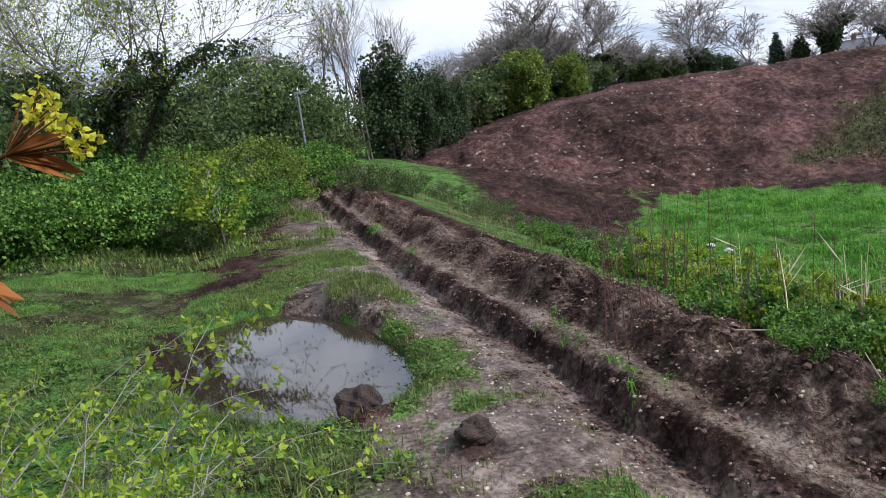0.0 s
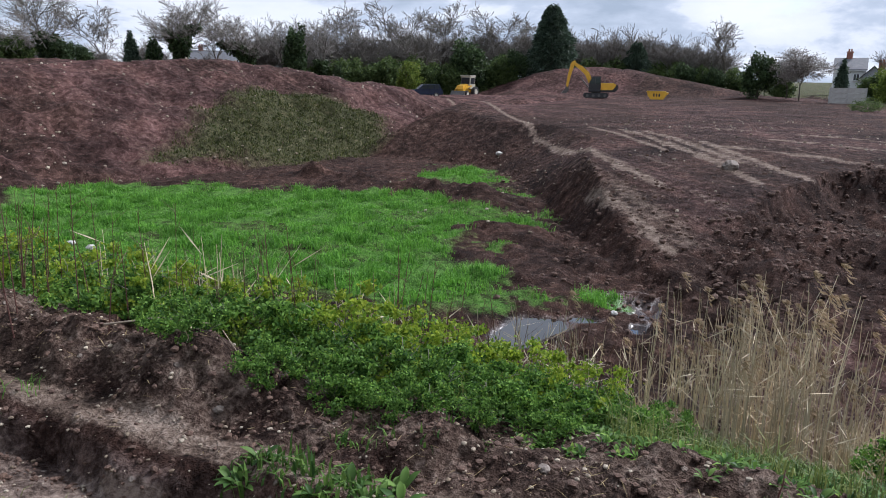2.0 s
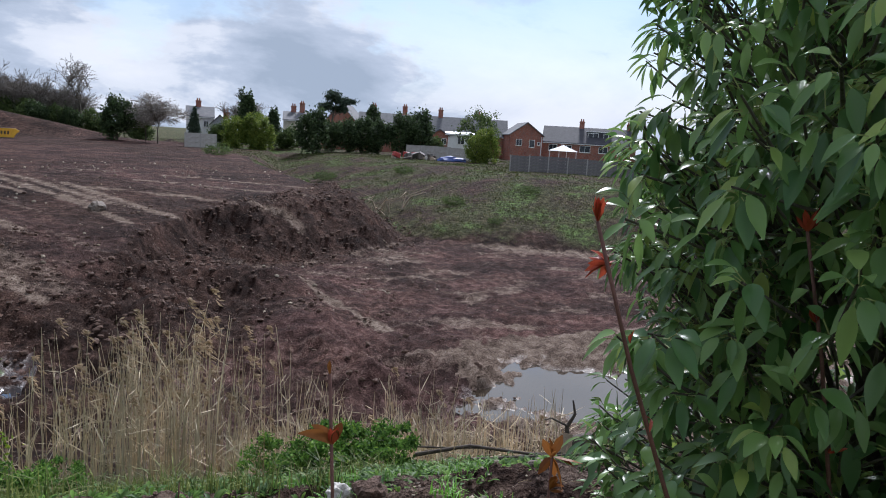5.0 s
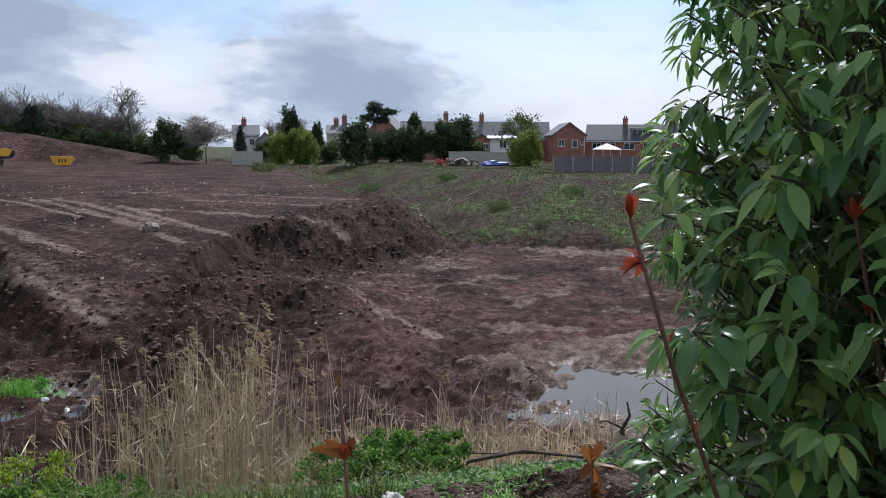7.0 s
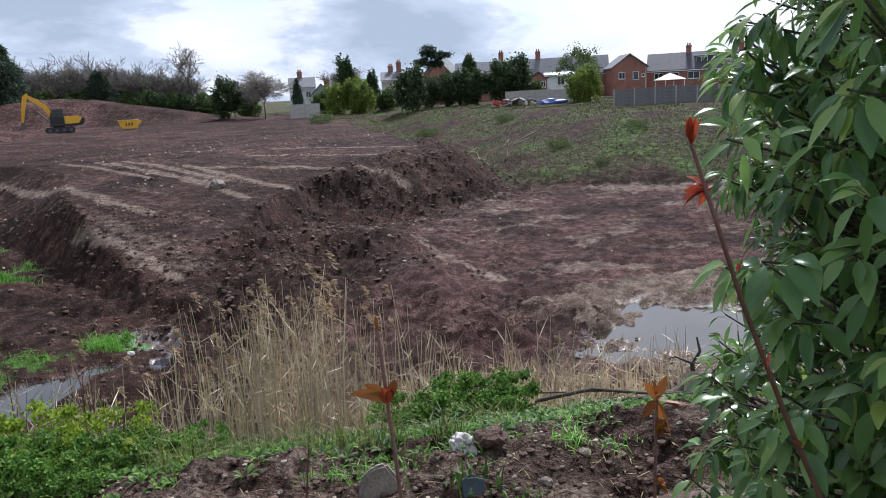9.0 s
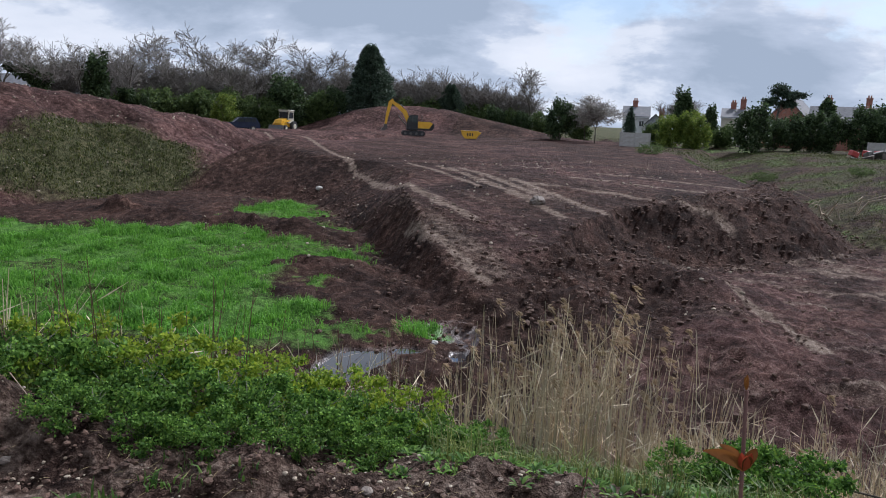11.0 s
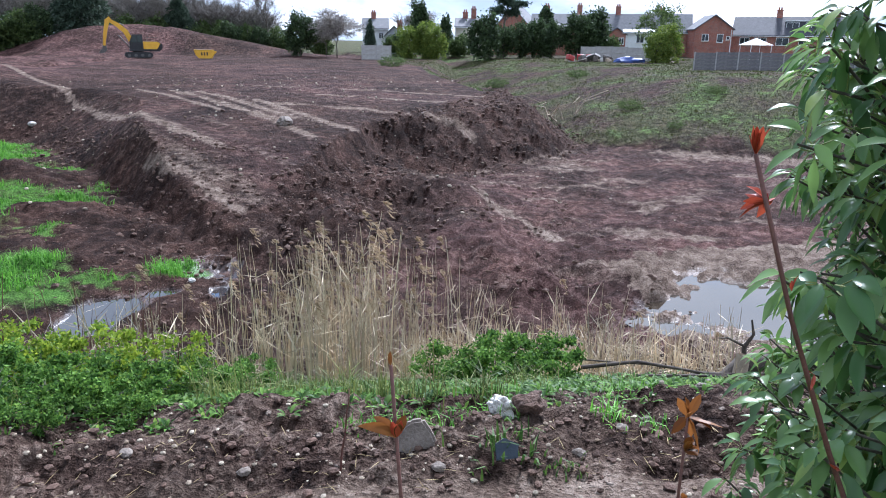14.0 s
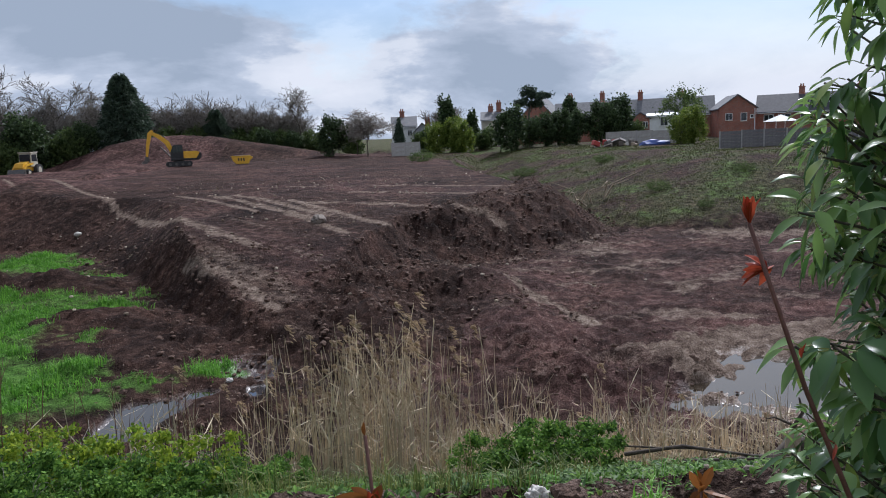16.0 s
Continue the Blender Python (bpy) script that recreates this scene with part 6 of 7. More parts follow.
# ---- reeds ----
def reed_stand(label, seed, count, where, tall, plumes):
    g = np.random.default_rng(seed)
    segs, lp, ld, pp_, pd = [], [], [], [], []
    spots = np.array([where(g) for _ in range(count)])
    feet = height(spots[:, 0], spots[:, 1])
    for (x, y), z in zip(spots, feet):
        h = tall * (0.62 + 0.5 * g.random())
        lean = g.normal(size=2) * 0.07 * h + (g.normal(size=2) * 0.3 * h if g.random() < 0.06 else 0)
        a, b, c = np.array([x, y, z - 0.05]), np.array([x + lean[0] * 0.35, y + lean[1] * 0.35, z + h * 0.55]), np.array([x + lean[0], y + lean[1], z + h])
        segs += [(*a, *b, 0.0065, 0.0055), (*b, *c, 0.0055, 0.0025)]
        for _ in range(2):
            f = 0.15 + 0.7 * g.random()
            lp.append(a + (c - a) * f)
            ld.append(np.array([g.normal() * 0.5, g.normal() * 0.5, 0.8 - 0.9 * g.random()]))
        if g.random() < plumes:
            for j in range(26):
                pp_.append(c + np.array([0.05 * g.random() + 0.09 * (j / 26) ** 2, g.normal() * 0.015, 0.10 - 0.20 * j / 26 + 0.12 * math.sin(j * 0.12)]))
                pd.append(np.array([0.7, g.normal() * 0.4, -0.5 + g.normal() * 0.3]))
    v, q = tubes(segs, 3)
    n = len(lp)
    pieces = [(v, q), leaf_quads(lp, ld, unit(g, n), 0.22 + 0.25 * g.random(n), 0.014)]
    bed = tagged(part("reed_bed", raw_mesh("reed_bed", *join(pieces)), REED), label, "reeds", kind="stuff")
    if pp_:
        m = len(pp_)
        tagged(part("plumes", raw_mesh("plumes", *leaf_quads(pp_, pd, unit(g, m), 0.075, 0.022)), PLUME, bed, "feathery tan seed heads"), kind="stuff")


PLUME = leafy("reed_plume", (0.26, 0.19, 0.12), (0.44, 0.34, 0.24), 0.8, 0.3)


def polar_spread(a0, a1, d0, d1):
    return lambda g: polar(a0 + (a1 - a0) * g.random(), d0 + (d1 - d0) * g.random())


def polar_clump(a, s, d, e):
    return lambda g: polar(a + s * g.normal(), d + e * g.normal())


reed_stand("tall dry tan reeds with feathery heads at the pit's foot", 401, 290, polar_clump(-0.5, 3.6, 9.4, 0.6), 2.1, 0.26)
reed_stand("thin dry reeds scattered along the wet bank", 402, 90, polar_spread(-20, -3, 8.6, 11.5), 1.45, 0.10)
reed_stand("low dense dry reeds on the slope", 403, 620, polar_spread(3, 31, 8.4, 10.4), 1.0, 0.03)
reed_stand("dry reeds standing beside the water", 404, 130, polar_spread(3, 22, 9.0, 10.6), 1.5, 0.05)
reed_stand("pale dry grass stems over the brambles", 405, 90, polar_spread(-52, -14, 6.2, 9.5), 0.9, 0.03)


# ---- stump, branches, stones and litter ----
DEADWOOD = plain("dead_wood", (0.035, 0.028, 0.022), (0.12, 0.095, 0.075), 12, 0.9, 0, 0.5, 0.01)
PALEWOOD = plain("barkless_wood", (0.26, 0.20, 0.14), (0.42, 0.34, 0.25), 10, 0.8, 0, 0.3, 0.005)
STONE = plain("grey_stone", (0.12, 0.095, 0.078), (0.28, 0.235, 0.195), 9, 0.9, 0, 0.5, 0.01)
PEBBLE = leafy("pale_pebble", (0.16, 0.12, 0.09), (0.46, 0.40, 0.33), 0.85, 0.0)
CLOD = plain("soil_clod", (0.045, 0.025, 0.018), (0.155, 0.093, 0.066), 7, 0.95, 0, 0.8, 0.02)
DARKCLOD = plain("dark_wet_clod", (0.016, 0.010, 0.008), (0.070, 0.042, 0.031), 9, 0.95, 0, 0.9, 0.03)
WHITE = plain("dirty_white_plaster", (0.30, 0.265, 0.23), (0.70, 0.68, 0.64), 9, 0.8, 0, 0.3, 0.01)
BLUEPLASTIC = plain("dark_blue_plastic", (0.03, 0.04, 0.06), (0.06, 0.075, 0.10), 12, 0.4, 0, 0.1)


def branch_run(pts, r0, r1, sides=7):
    n = len(pts) - 1
    return [(*pts[k], *pts[k + 1], r0 + (r1 - r0) * k / n, r0 + (r1 - r0) * (k + 1) / n) for k in range(n)]


sz = ground_at(3.72, 6.25)
stump = thing("tree_stump", pose(3.72, 6.25, sz), "uprooted dead stump with thin broken roots", "stump")
part("root_plate", raw_mesh("root_plate", *pipe([(-0.02, 0.1, -0.1), (0.12, 0.08, 0.10), (0.42, 0.1, 0.13), (0.95, 0.14, 0.02), (1.3, 0.1, -0.06)], [0.11, 0.05], 10), smooth=True), DEADWOOD, stump)
for pts, r0 in (([(0.15, 0.05, 0.1), (0.10, 0.02, 0.33), (0.17, 0.0, 0.47), (0.12, -0.02, 0.63)], 0.03), ([(0.11, 0.02, 0.34), (-0.10, 0.0, 0.45), (-0.17, 0.02, 0.43)], 0.014), ([(0.5, 0.1, 0.12), (0.72, 0.02, 0.26), (1.15, -0.05, 0.20), (1.5, -0.1, 0.28)], 0.024),
                ([(0.0, 0.05, 0.02), (-0.35, -0.02, 0.10), (-0.75, -0.05, 0.03), (-1.0, -0.05, 0.06)], 0.022), ([(0.3, 0.05, 0.12), (0.6, -0.15, 0.10), (1.0, -0.3, 0.0)], 0.026)):
    part("root", raw_mesh("root", *pipe(pts, [r0, r0 * 0.3], 7), smooth=True), DEADWOOD, stump)
part("cut_log", raw_mesh("cut_log", *tubes(branch_run([(-0.06, -0.2, -0.12), (0.02, -0.12, 0.32)], 0.075, 0.065, 10), 10), smooth=True), PALEWOOD, stump, "pale barkless log")


def fallen(label, pts, r, mat=DEADWOOD):
    x, y = pts[0][0], pts[0][1]
    z = ground_at(x, y)
    world_pts = [(px - x, py - y, ground_at(px, py) + pz - z) for px, py, pz in pts]
    b = thing("branch", pose(x, y, z), label, "branch")
    part("wood", raw_mesh("wood", *pipe(world_pts, [r, r * 0.35], 7), smooth=True), mat, b)


fallen("fallen dead branch on the bank", [(2.3, 6.6, 0.15), (2.8, 6.4, 0.2), (3.4, 6.1, 0.05), (4.0, 6.0, 0.05)], 0.022)
fallen("thin fallen branch across the bank", [(1.6, 7.0, 0.35), (2.1, 6.8, 0.3), (2.7, 6.6, 0.22), (3.2, 6.4, 0.15)], 0.014)
fallen("thin fallen branch beside the stump", [(2.6, 5.9, 0.04), (3.4, 5.8, 0.04), (4.4, 5.9, 0.03)], 0.018)
fallen("pale dead branch lying in the mud", [(-3.6, 9.3, 0.25), (-3.1, 9.6, 0.42), (-2.7, 9.9, 0.6)], 0.035, PALEWOOD)
fallen("bent pale dead stalk on the heap of spoil", [(-4.6, 3.6, 0.05), (-4.2, 3.75, 0.15), (-3.7, 3.85, 0.12), (-3.4, 3.7, 0.02)], 0.008, PALEWOOD)
fallen("bent pale dead stalk on the heap of spoil", [(-4.0, 3.9, 0.2), (-3.8, 3.7, 0.1), (-3.6, 3.45, 0.02)], 0.009, PALEWOOD)
for k in range(9):
    gb = np.random.default_rng(500 + k)
    bx, by = 13.4 + gb.normal() * 1.4, 50.5 + gb.normal() * 0.8
    fallen("bleached dead branch on the far bank", [(bx, by, 0.1), (bx + gb.normal() * 0.6, by, 0.7 + 0.5 * gb.random()), (bx + gb.normal() * 1.6, by - 0.3, 0.5 + 0.9 * gb.random())], 0.07, PALEWOOD)


def lump_mesh(name, seed, sub, rough_, squash=(1, 1, 1)):
    bm = bmesh.new()
    bmesh.ops.create_icosphere(bm, subdivisions=sub, radius=1.0)
    off = Vector((seed * 3.7, seed * 1.3, 0))
    for v in bm.verts:
        k = 1 + rough_ * noise.noise(v.co * 1.3 + off) + rough_ * 0.6 * noise.noise(v.co * 3.1 + off)
        v.co = Vector((v.co.x * squash[0], v.co.y * squash[1], v.co.z * squash[2])) * k
    return bm


def lumps(name, label, category, seed, spots, mat, sub=1, rough_=0.5, sink=0.25):
    """Many small lumps on the ground as one mesh; each spot: x, y, size."""
    protos = []
    for k in range(5):
        bm = lump_mesh("tmp", seed + k, sub, rough_, (1, 0.8, 0.62))
        protos.append((np.array([v.co[:] for v in bm.verts]), np.array([[v.index for v in f.verts] for f in bm.faces])))
        bm.free()
    g = np.random.default_rng(seed)
    spots = np.asarray(spots)
    z = height(spots[:, 0], spots[:, 1])
    vs, ts, at = [], [], 0
    for (x, y, s), zz in zip(spots, z):
        v, f = protos[g.integers(0, 5)]
        a = g.random() * math.tau
        c, sn = math.cos(a), math.sin(a)
        r = np.stack([v[:, 0] * c - v[:, 1] * sn, v[:, 0] * sn + v[:, 1] * c, v[:, 2]], 1) * s
        vs.append(r + np.array([x, y, zz + s * (0.6 - sink)]) * 1.0)
        ts.append(f + at)
        at += len(v)
    me = raw_mesh(name, np.concatenate(vs), None, np.concatenate(ts), smooth=False)
    return tagged(part(name, me, mat), label, category, kind="stuff")


def one_stone(name, label, category, x, y, s, mat, seed, squash=(1, 0.75, 0.6), rough_=0.28, rx=0.0, sub=3):
    bm = lump_mesh(name, seed, sub, rough_, squash)
    bmesh.ops.scale(bm, vec=(s, s, s), verts=bm.verts)
    ob = tagged(part(name, bm, mat), label, category)
    ob.matrix_basis = pose(x, y, ground_at(x, y) + s * squash[2] * 0.45, rx, 0, seed * 40)
    return ob


bm = prism([(-0.10, -0.12), (0.095, -0.13), (0.12, -0.03), (0.085, 0.035), (0.03, 0.10), (-0.035, 0.085), (-0.105, 0.02)], 0.06)
bmesh.ops.bevel(bm, geom=list(bm.edges), offset=0.014, segments=2, affect="EDGES")
slab = tagged(part("stone_slab", bm, STONE), "upright grey broken stone slab in the spoil", "stone")
slab.matrix_basis = pose(0.36, 3.42, ground_at(0.36, 3.42) + 0.06, -18, 4, -8)
rag = one_stone("plaster_lump", "crumpled dirty white plaster lump on the spoil", "rubble", 0.86, 3.72, 0.085, WHITE, 3, (1, 0.7, 0.75), 0.55, 20, 4)
one_stone("clod", "dark clod of earth beside the white lump", "clod", 1.02, 3.70, 0.10, CLOD, 5, (1, 0.8, 0.75), 0.4)
one_stone("clod", "dark crumbling clod of earth at the puddle's edge", "clod", -5.6, 0.85, 0.23, DARKCLOD, 41, (1, 0.8, 0.62), 0.36, 0, 4)
one_stone("clod", "dark clod of earth lying on the wet track", "clod", -4.5, 1.45, 0.13, DARKCLOD, 43, (1, 0.8, 0.75), 0.36, 0, 4)
bm = prism([(-0.06, -0.04), (0.05, -0.045), (0.07, 0.02), (0.0, 0.06), (-0.05, 0.04)], 0.012)
shard = tagged(part("plastic_shard", bm, BLUEPLASTIC), "dark blue broken plastic shard in the soil", "litter")
shard.matrix_basis = pose(0.79, 3.2, ground_at(0.79, 3.2) + 0.03, -35, 0, 12)
for k, (x, y, s) in enumerate(((-2.72, 2.28, 0.075), (-2.38, 2.3, 0.085), (-2.2, 2.34, 0.05), (-2.55, 2.36, 0.04), (1.5, 3.5, 0.055), (2.65, 4.7, 0.08), (1.2, 3.3, 0.05), (0.45, 3.15, 0.05), (-0.5, 3.35, 0.05), (-5.9, 2.62, 0.06), (-1.1, 3.5, 0.05), (1.75, 3.75, 0.05), (2.2, 4.0, 0.05), (-3.2, 3.3, 0.05))):
    one_stone("stone", "rounded pale brown stone on bare soil", "stone", x, y, s * 0.75, STONE, k + 11)
for k, (x, y, s, m_) in enumerate(((-20.4, 15.4, 0.2, WHITE), (-21.6, 15.6, 0.15, WHITE), (-18.4, 44.8, 0.25, WHITE), (-3.1, 34.2, 0.42, STONE), (-3.9, 17.3, 0.1, WHITE))):
    one_stone("rubble_block", "pale block of rubble lying on the soil", "rubble", x, y, s, m_, k + 31)

gs = np.random.default_rng(77)
peb = []
while len(peb) < 3200:
    x, y = gs.uniform(-14, 4.5), gs.uniform(2.0, 4.6)
    if gs.random() < np.interp(math.hypot(x, y), [2, 6, 15], [1, 0.7, 0.25]):
        peb.append((x, y, 0.005 + 0.016 * gs.random() ** 3))
lumps("pebbles", "pale pebbles and chips scattered over the spoil", "pebbles", 601, peb, PEBBLE, 1, 0.3, 0.3)
peb = [(gs.uniform(-12, -2), gs.uniform(0.6, 2.3), 0.008 + 0.016 * gs.random() ** 2) for _ in range(900)]
lumps("track_gravel", "small gravel pressed into the wet track", "gravel", 602, peb, PEBBLE, 1, 0.3, 0.5)
cl = [(gs.uniform(-26, 4.5), gs.normal(3.45, 0.33), 0.006 + 0.030 * gs.random() ** 4) for _ in range(7500)]
lumps("spoil_clods", "crumbled dark clods on the heaps of spoil", "clods", 603, cl, CLOD, 1, 0.5, 0.3)
cl = [(gs.uniform(-26, -1.5), gs.normal(2.52, 0.10), 0.008 + 0.025 * gs.random() ** 3) for _ in range(1800)]
lumps("trench_crumbs", "crumbled soil along the trench's lip", "clods", 604, cl, CLOD, 1, 0.5, 0.3)
cl = []
cx_, cy_ = gs.uniform(-24, 14, 40000), gs.uniform(16, 48, 40000)
ce_ = inside(cx_, cy_, RAMP)
keep_ = gs.random(40000) < np.where((ce_ > -1.8) & (ce_ < 7), np.maximum(np.interp(ce_, [-1.8, 0.6, 3], [0.10, 0.25, 0.01]), 0.55 * churned(cx_, cy_) * ramp01(-1.5, 0.5, ce_)), 0)
cl = [(x, y, 0.03 + 0.11 * gs.random() ** 4) for x, y in zip(cx_[keep_], cy_[keep_])][:4200]
lumps("ramp_clods", "large dark clods tumbled down the dirt ramp", "clods", 605, cl, CLOD, 1, 0.55, 0.35)
cl = [(gs.uniform(-7, 8), gs.uniform(12.5, 30), 0.03 + 0.09 * gs.random() ** 4) for _ in range(1500)]
lumps("mud_clods", "wet dark clods on the churned pit floor", "clods", 606, cl, CLOD, 1, 0.55, 0.4)
cl = []
while len(cl) < 900:
    x, y = gs.uniform(-56, -27), gs.uniform(13, 62)
    if line_dist(np.array([x]), np.array([y]), TOE_RED)[1][0] > 0:
        cl.append((x, y, 0.04 + 0.10 * gs.random() ** 2))
for _ in range(500):
    cl.append((gs.uniform(-20, 12), gs.uniform(22, 60), 0.03 + 0.07 * gs.random() ** 2))
lumps("flints", "pale flints strewn over the dug slopes", "stones", 607, cl, PEBBLE, 1, 0.4, 0.3)

# rubbish heap by the far gardens
RED = plain("faded_red", (0.30, 0.03, 0.025), (0.42, 0.06, 0.05), 6, 0.6)
BLUE = plain("blue_sheet", (0.03, 0.06, 0.22), (0.06, 0.10, 0.32), 5, 0.5)
gj = np.random.default_rng(91)
for k in range(22):
    az, dd = 16.2 + 3.6 * gj.random(), 90 + 3 * gj.random()
    x, y = polar(az, dd)
    w, d, h = 0.4 + 0.7 * gj.random(), 0.3 + 0.4 * gj.random(), 0.25 + 0.5 * gj.random()
    ob = tagged(part("junk", boxed(w, d, h, None, 0.04), (RED, DEADWOOD, PALEWOOD, STEEL, DEADWOOD, WHITE)[k % 6]), "discarded rubbish piled behind the gardens", "rubbish", "rubbish heap")
    ob.matrix_basis = pose(x, y, ground_at(x, y) + h * 0.35 + (0.3 if k % 3 == 0 else 0), gj.normal() * 15, gj.normal() * 15, gj.random() * 180)
for az, w in ((20.6, 1.6), (21.2, 1.1)):
    x, y = polar(az, 90)
    bm = lump_mesh("sheet", int(az), 2, 0.3, (1, 0.6, 0.35))
    bmesh.ops.scale(bm, vec=(w, w, w), verts=bm.verts)
    ob = tagged(part("tarpaulin", bm, BLUE), "crumpled blue tarpaulin on the ground", "tarpaulin")
    ob.matrix_basis = pose(x, y, ground_at(x, y) + 0.15)
gx0, gy0 = polar(29.3, 100)
gaz = thing("gazebo", pose(gx0, gy0, ground_at(gx0, gy0)), "white garden gazebo roof above the fence", "gazebo")
bm = bmesh.new()
rod(bm, 2.1, 0.05, 0.8, pose(0, 0, 2.1, 0, 0, 45), 4)
part("canopy", bm, UPVC, gaz)
for sx_, sy_ in ((-1.3, -1.3), (1.3, -1.3), (1.3, 1.3), (-1.3, 1.3)):
    part("leg", rod(bmesh.new(), 0.04, 0.04, 2.15, pose(sx_, sy_, 0), 8), UPVC, gaz)

# ---- turf and weeds ----
def blades(g, x, y, z, h, w, lean=0.45):
    """Grass blades: a bent strip of two faces each."""
    n = len(x)
    a = g.random(n) * math.tau
    out = np.stack([np.cos(a), np.sin(a), 0 * a], 1)
    side = np.stack([-np.sin(a), np.cos(a), 0 * a], 1)
    p = np.stack([x, y, z - 0.01], 1)
    k = lean * g.random(n)[:, None]
    m = p + np.array([0, 0, 1.0]) * (h * 0.6)[:, None] + out * (h[:, None] * k * 0.4)
    t = p + np.array([0, 0, 1.0]) * (h * (1 - 0.4 * k[:, 0]))[:, None] + out * (h[:, None] * k * 1.2)
    s = side * (w / 2)[:, None]
    v = np.stack([p - s, p + s, m + s * 0.8, m - s * 0.8, t + s * 0.12, t - s * 0.12], 1).reshape(-1, 3)
    b = (np.arange(n) * 6)[:, None]
    q = np.concatenate([b + np.array([0, 1, 2, 3]), b + np.array([3, 2, 4, 5])])
    return v, q


def sow(name, label, seed, tries, box_, prob, tall, wide, mat, tuft=7, spread=0.05, lean=0.45, extra=0.0):
    """Tufts of blades where prob(x, y, masks) lets them grow, as one mesh."""
    g = np.random.default_rng(seed)
    x0, x1, y0, y1 = box_
    x, y = g.uniform(x0, x1, tries), g.uniform(y0, y1, tries)
    z = height(x, y)
    keep = g.random(tries) < prob(x, y, z, masks(x, y, z))
    x, y = x[keep], y[keep]
    big = (0.5 + 0.9 * g.random(len(x)) ** 1.5) * (1 - extra + 2 * extra * ramp01(-0.12, 0.14, fbm(x, y, 0.8, 2, 99)))
    xx = np.repeat(x, tuft) + g.normal(size=len(x) * tuft) * spread
    yy = np.repeat(y, tuft) + g.normal(size=len(x) * tuft) * spread
    hh = np.repeat(big, tuft) * tall * (0.55 + 0.6 * g.random(len(xx)))
    zz = height(xx, yy)
    v, q = blades(g, xx, yy, zz, hh, np.full(len(xx), wide) * (0.7 + 0.6 * g.random(len(xx))), lean)
    return tagged(part(name, raw_mesh(name, v, q), mat), label, "grass", kind="stuff")


FRESH = leafy("fresh_grass_blade", (0.072, 0.21, 0.026), (0.19, 0.42, 0.062), 0.5, 0.4)
VERGE = leafy("verge_grass_blade", (0.066, 0.108, 0.028), (0.235, 0.270, 0.085), 0.55, 0.35)
DRYSTEM = leafy("dry_stem", (0.20, 0.15, 0.08), (0.42, 0.34, 0.20), 0.8, 0.2)
OLIVE = leafy("olive_grass_blade", (0.035, 0.050, 0.014), (0.115, 0.125, 0.042), 0.6, 0.3)
WEED = leafy("broad_weed_leaf", (0.040, 0.095, 0.020), (0.13, 0.225, 0.048), 0.55, 0.3)

sow("verge_grass", "rough green grass on the verge", 701, 46000, (-18, 8, -9, 2.3), lambda x, y, z, m: np.clip(m["grass"] * 1.3 - 0.2, 0, 1) * (z > -0.1) * ramp01(-0.16, 0.06, fbm(x, y, 1.4, 3, 17)) * np.clip(1.5 - np.hypot(x, y) / 12, 0.2, 1) * ramp01(0.5, 0.9, np.hypot(x, y)), 0.085, 0.009, VERGE, 11, 0.07, 1.1)
sow("track_tufts", "short tufts of grass in the middle of the track", 714, 9000, (-16, -1.2, -0.2, 2.3), lambda x, y, z, m: np.clip(m["grass"] * 1.4 - 0.4, 0, 1) * (z > -0.1), 0.065, 0.008, VERGE, 11, 0.06, 1.1)
sow("far_verge_grass", "rough grass along the track", 702, 15000, (-45, -14, -5, 7.5), lambda x, y, z, m: np.clip(m["grass"] * 1.3 - 0.15, 0, 1) * (y < bank_edge(x)), 0.16, 0.024, VERGE, 8, 0.14, 1.1)
sow("near_grass", "long fresh grass and weeds round the standing place", 703, 7000, (-6, 2.5, -3.6, 1.8), lambda x, y, z, m: 0.7 * (np.hypot(x, y) > 0.9) * (z > -0.08) * ramp01(1.7, 0.9, y - 0.15 * x - 0.3) * ramp01(4.2, 2.5, np.hypot(x + 1.8, y + 0.8)) * ramp01(-0.2, 0.1, fbm(x, y, 0.8, 2, 7)), 0.14, 0.009, VERGE, 11, 0.06, 1.1)
sow("field_grass", "lush bright green grass of the hollow", 704, 60000, (-33, -4, 11, 42), lambda x, y, z, m: np.clip(m["grass"] * 1.5 - 0.55, 0, 1) * (y - bank_edge(x) > 6) * ramp01(-0.2, 0.04, fbm(x, y, 1.1, 2, 720)), 0.17, 0.030, FRESH, 9, 0.14, 1.0, 0.6)
sow("bank_grass", "green grass and weeds on the bank of the pit", 705, 13000, (-14, 6, 3.7, 9.5), lambda x, y, z, m: np.where(x < 0.5, 0.4, 0.12) * ramp01(-0.2, 0.15, fbm(x, y, 0.9, 2, 8)) * ramp01(0.15, 0.6, y - bank_edge(x)) * ramp01(0.0, 0.5, y - 4.0), 0.13, 0.010, VERGE, 8, 0.06, 1.0)
sow("dry_bank_stems", "dry tan stems among the bank's weeds", 706, 1500, (-30, 6, 4.2, 12), lambda x, y, z, m: 0.4 * ramp01(0.2, 1.0, y - bank_edge(x)), 0.5, 0.007, DRYSTEM, 3, 0.06, 0.5)
sow("berm_tufts", "small grass tufts on the trench's berm", 707, 900, (-20, 0, 2.66, 3.05), lambda x, y, z, m: 0.5 * ramp01(0.05, 0.22, fbm(x, y, 0.9, 2, 33)), 0.12, 0.007, FRESH, 14, 0.045, 0.9)
sow("trench_end_grass", "bright weeds growing at the trench's end", 708, 60, (-2.6, -1.75, 2.6, 3.0), lambda x, y, z, m: 0.8 + 0 * x, 0.11, 0.018, WEED, 7, 0.05, 0.8)
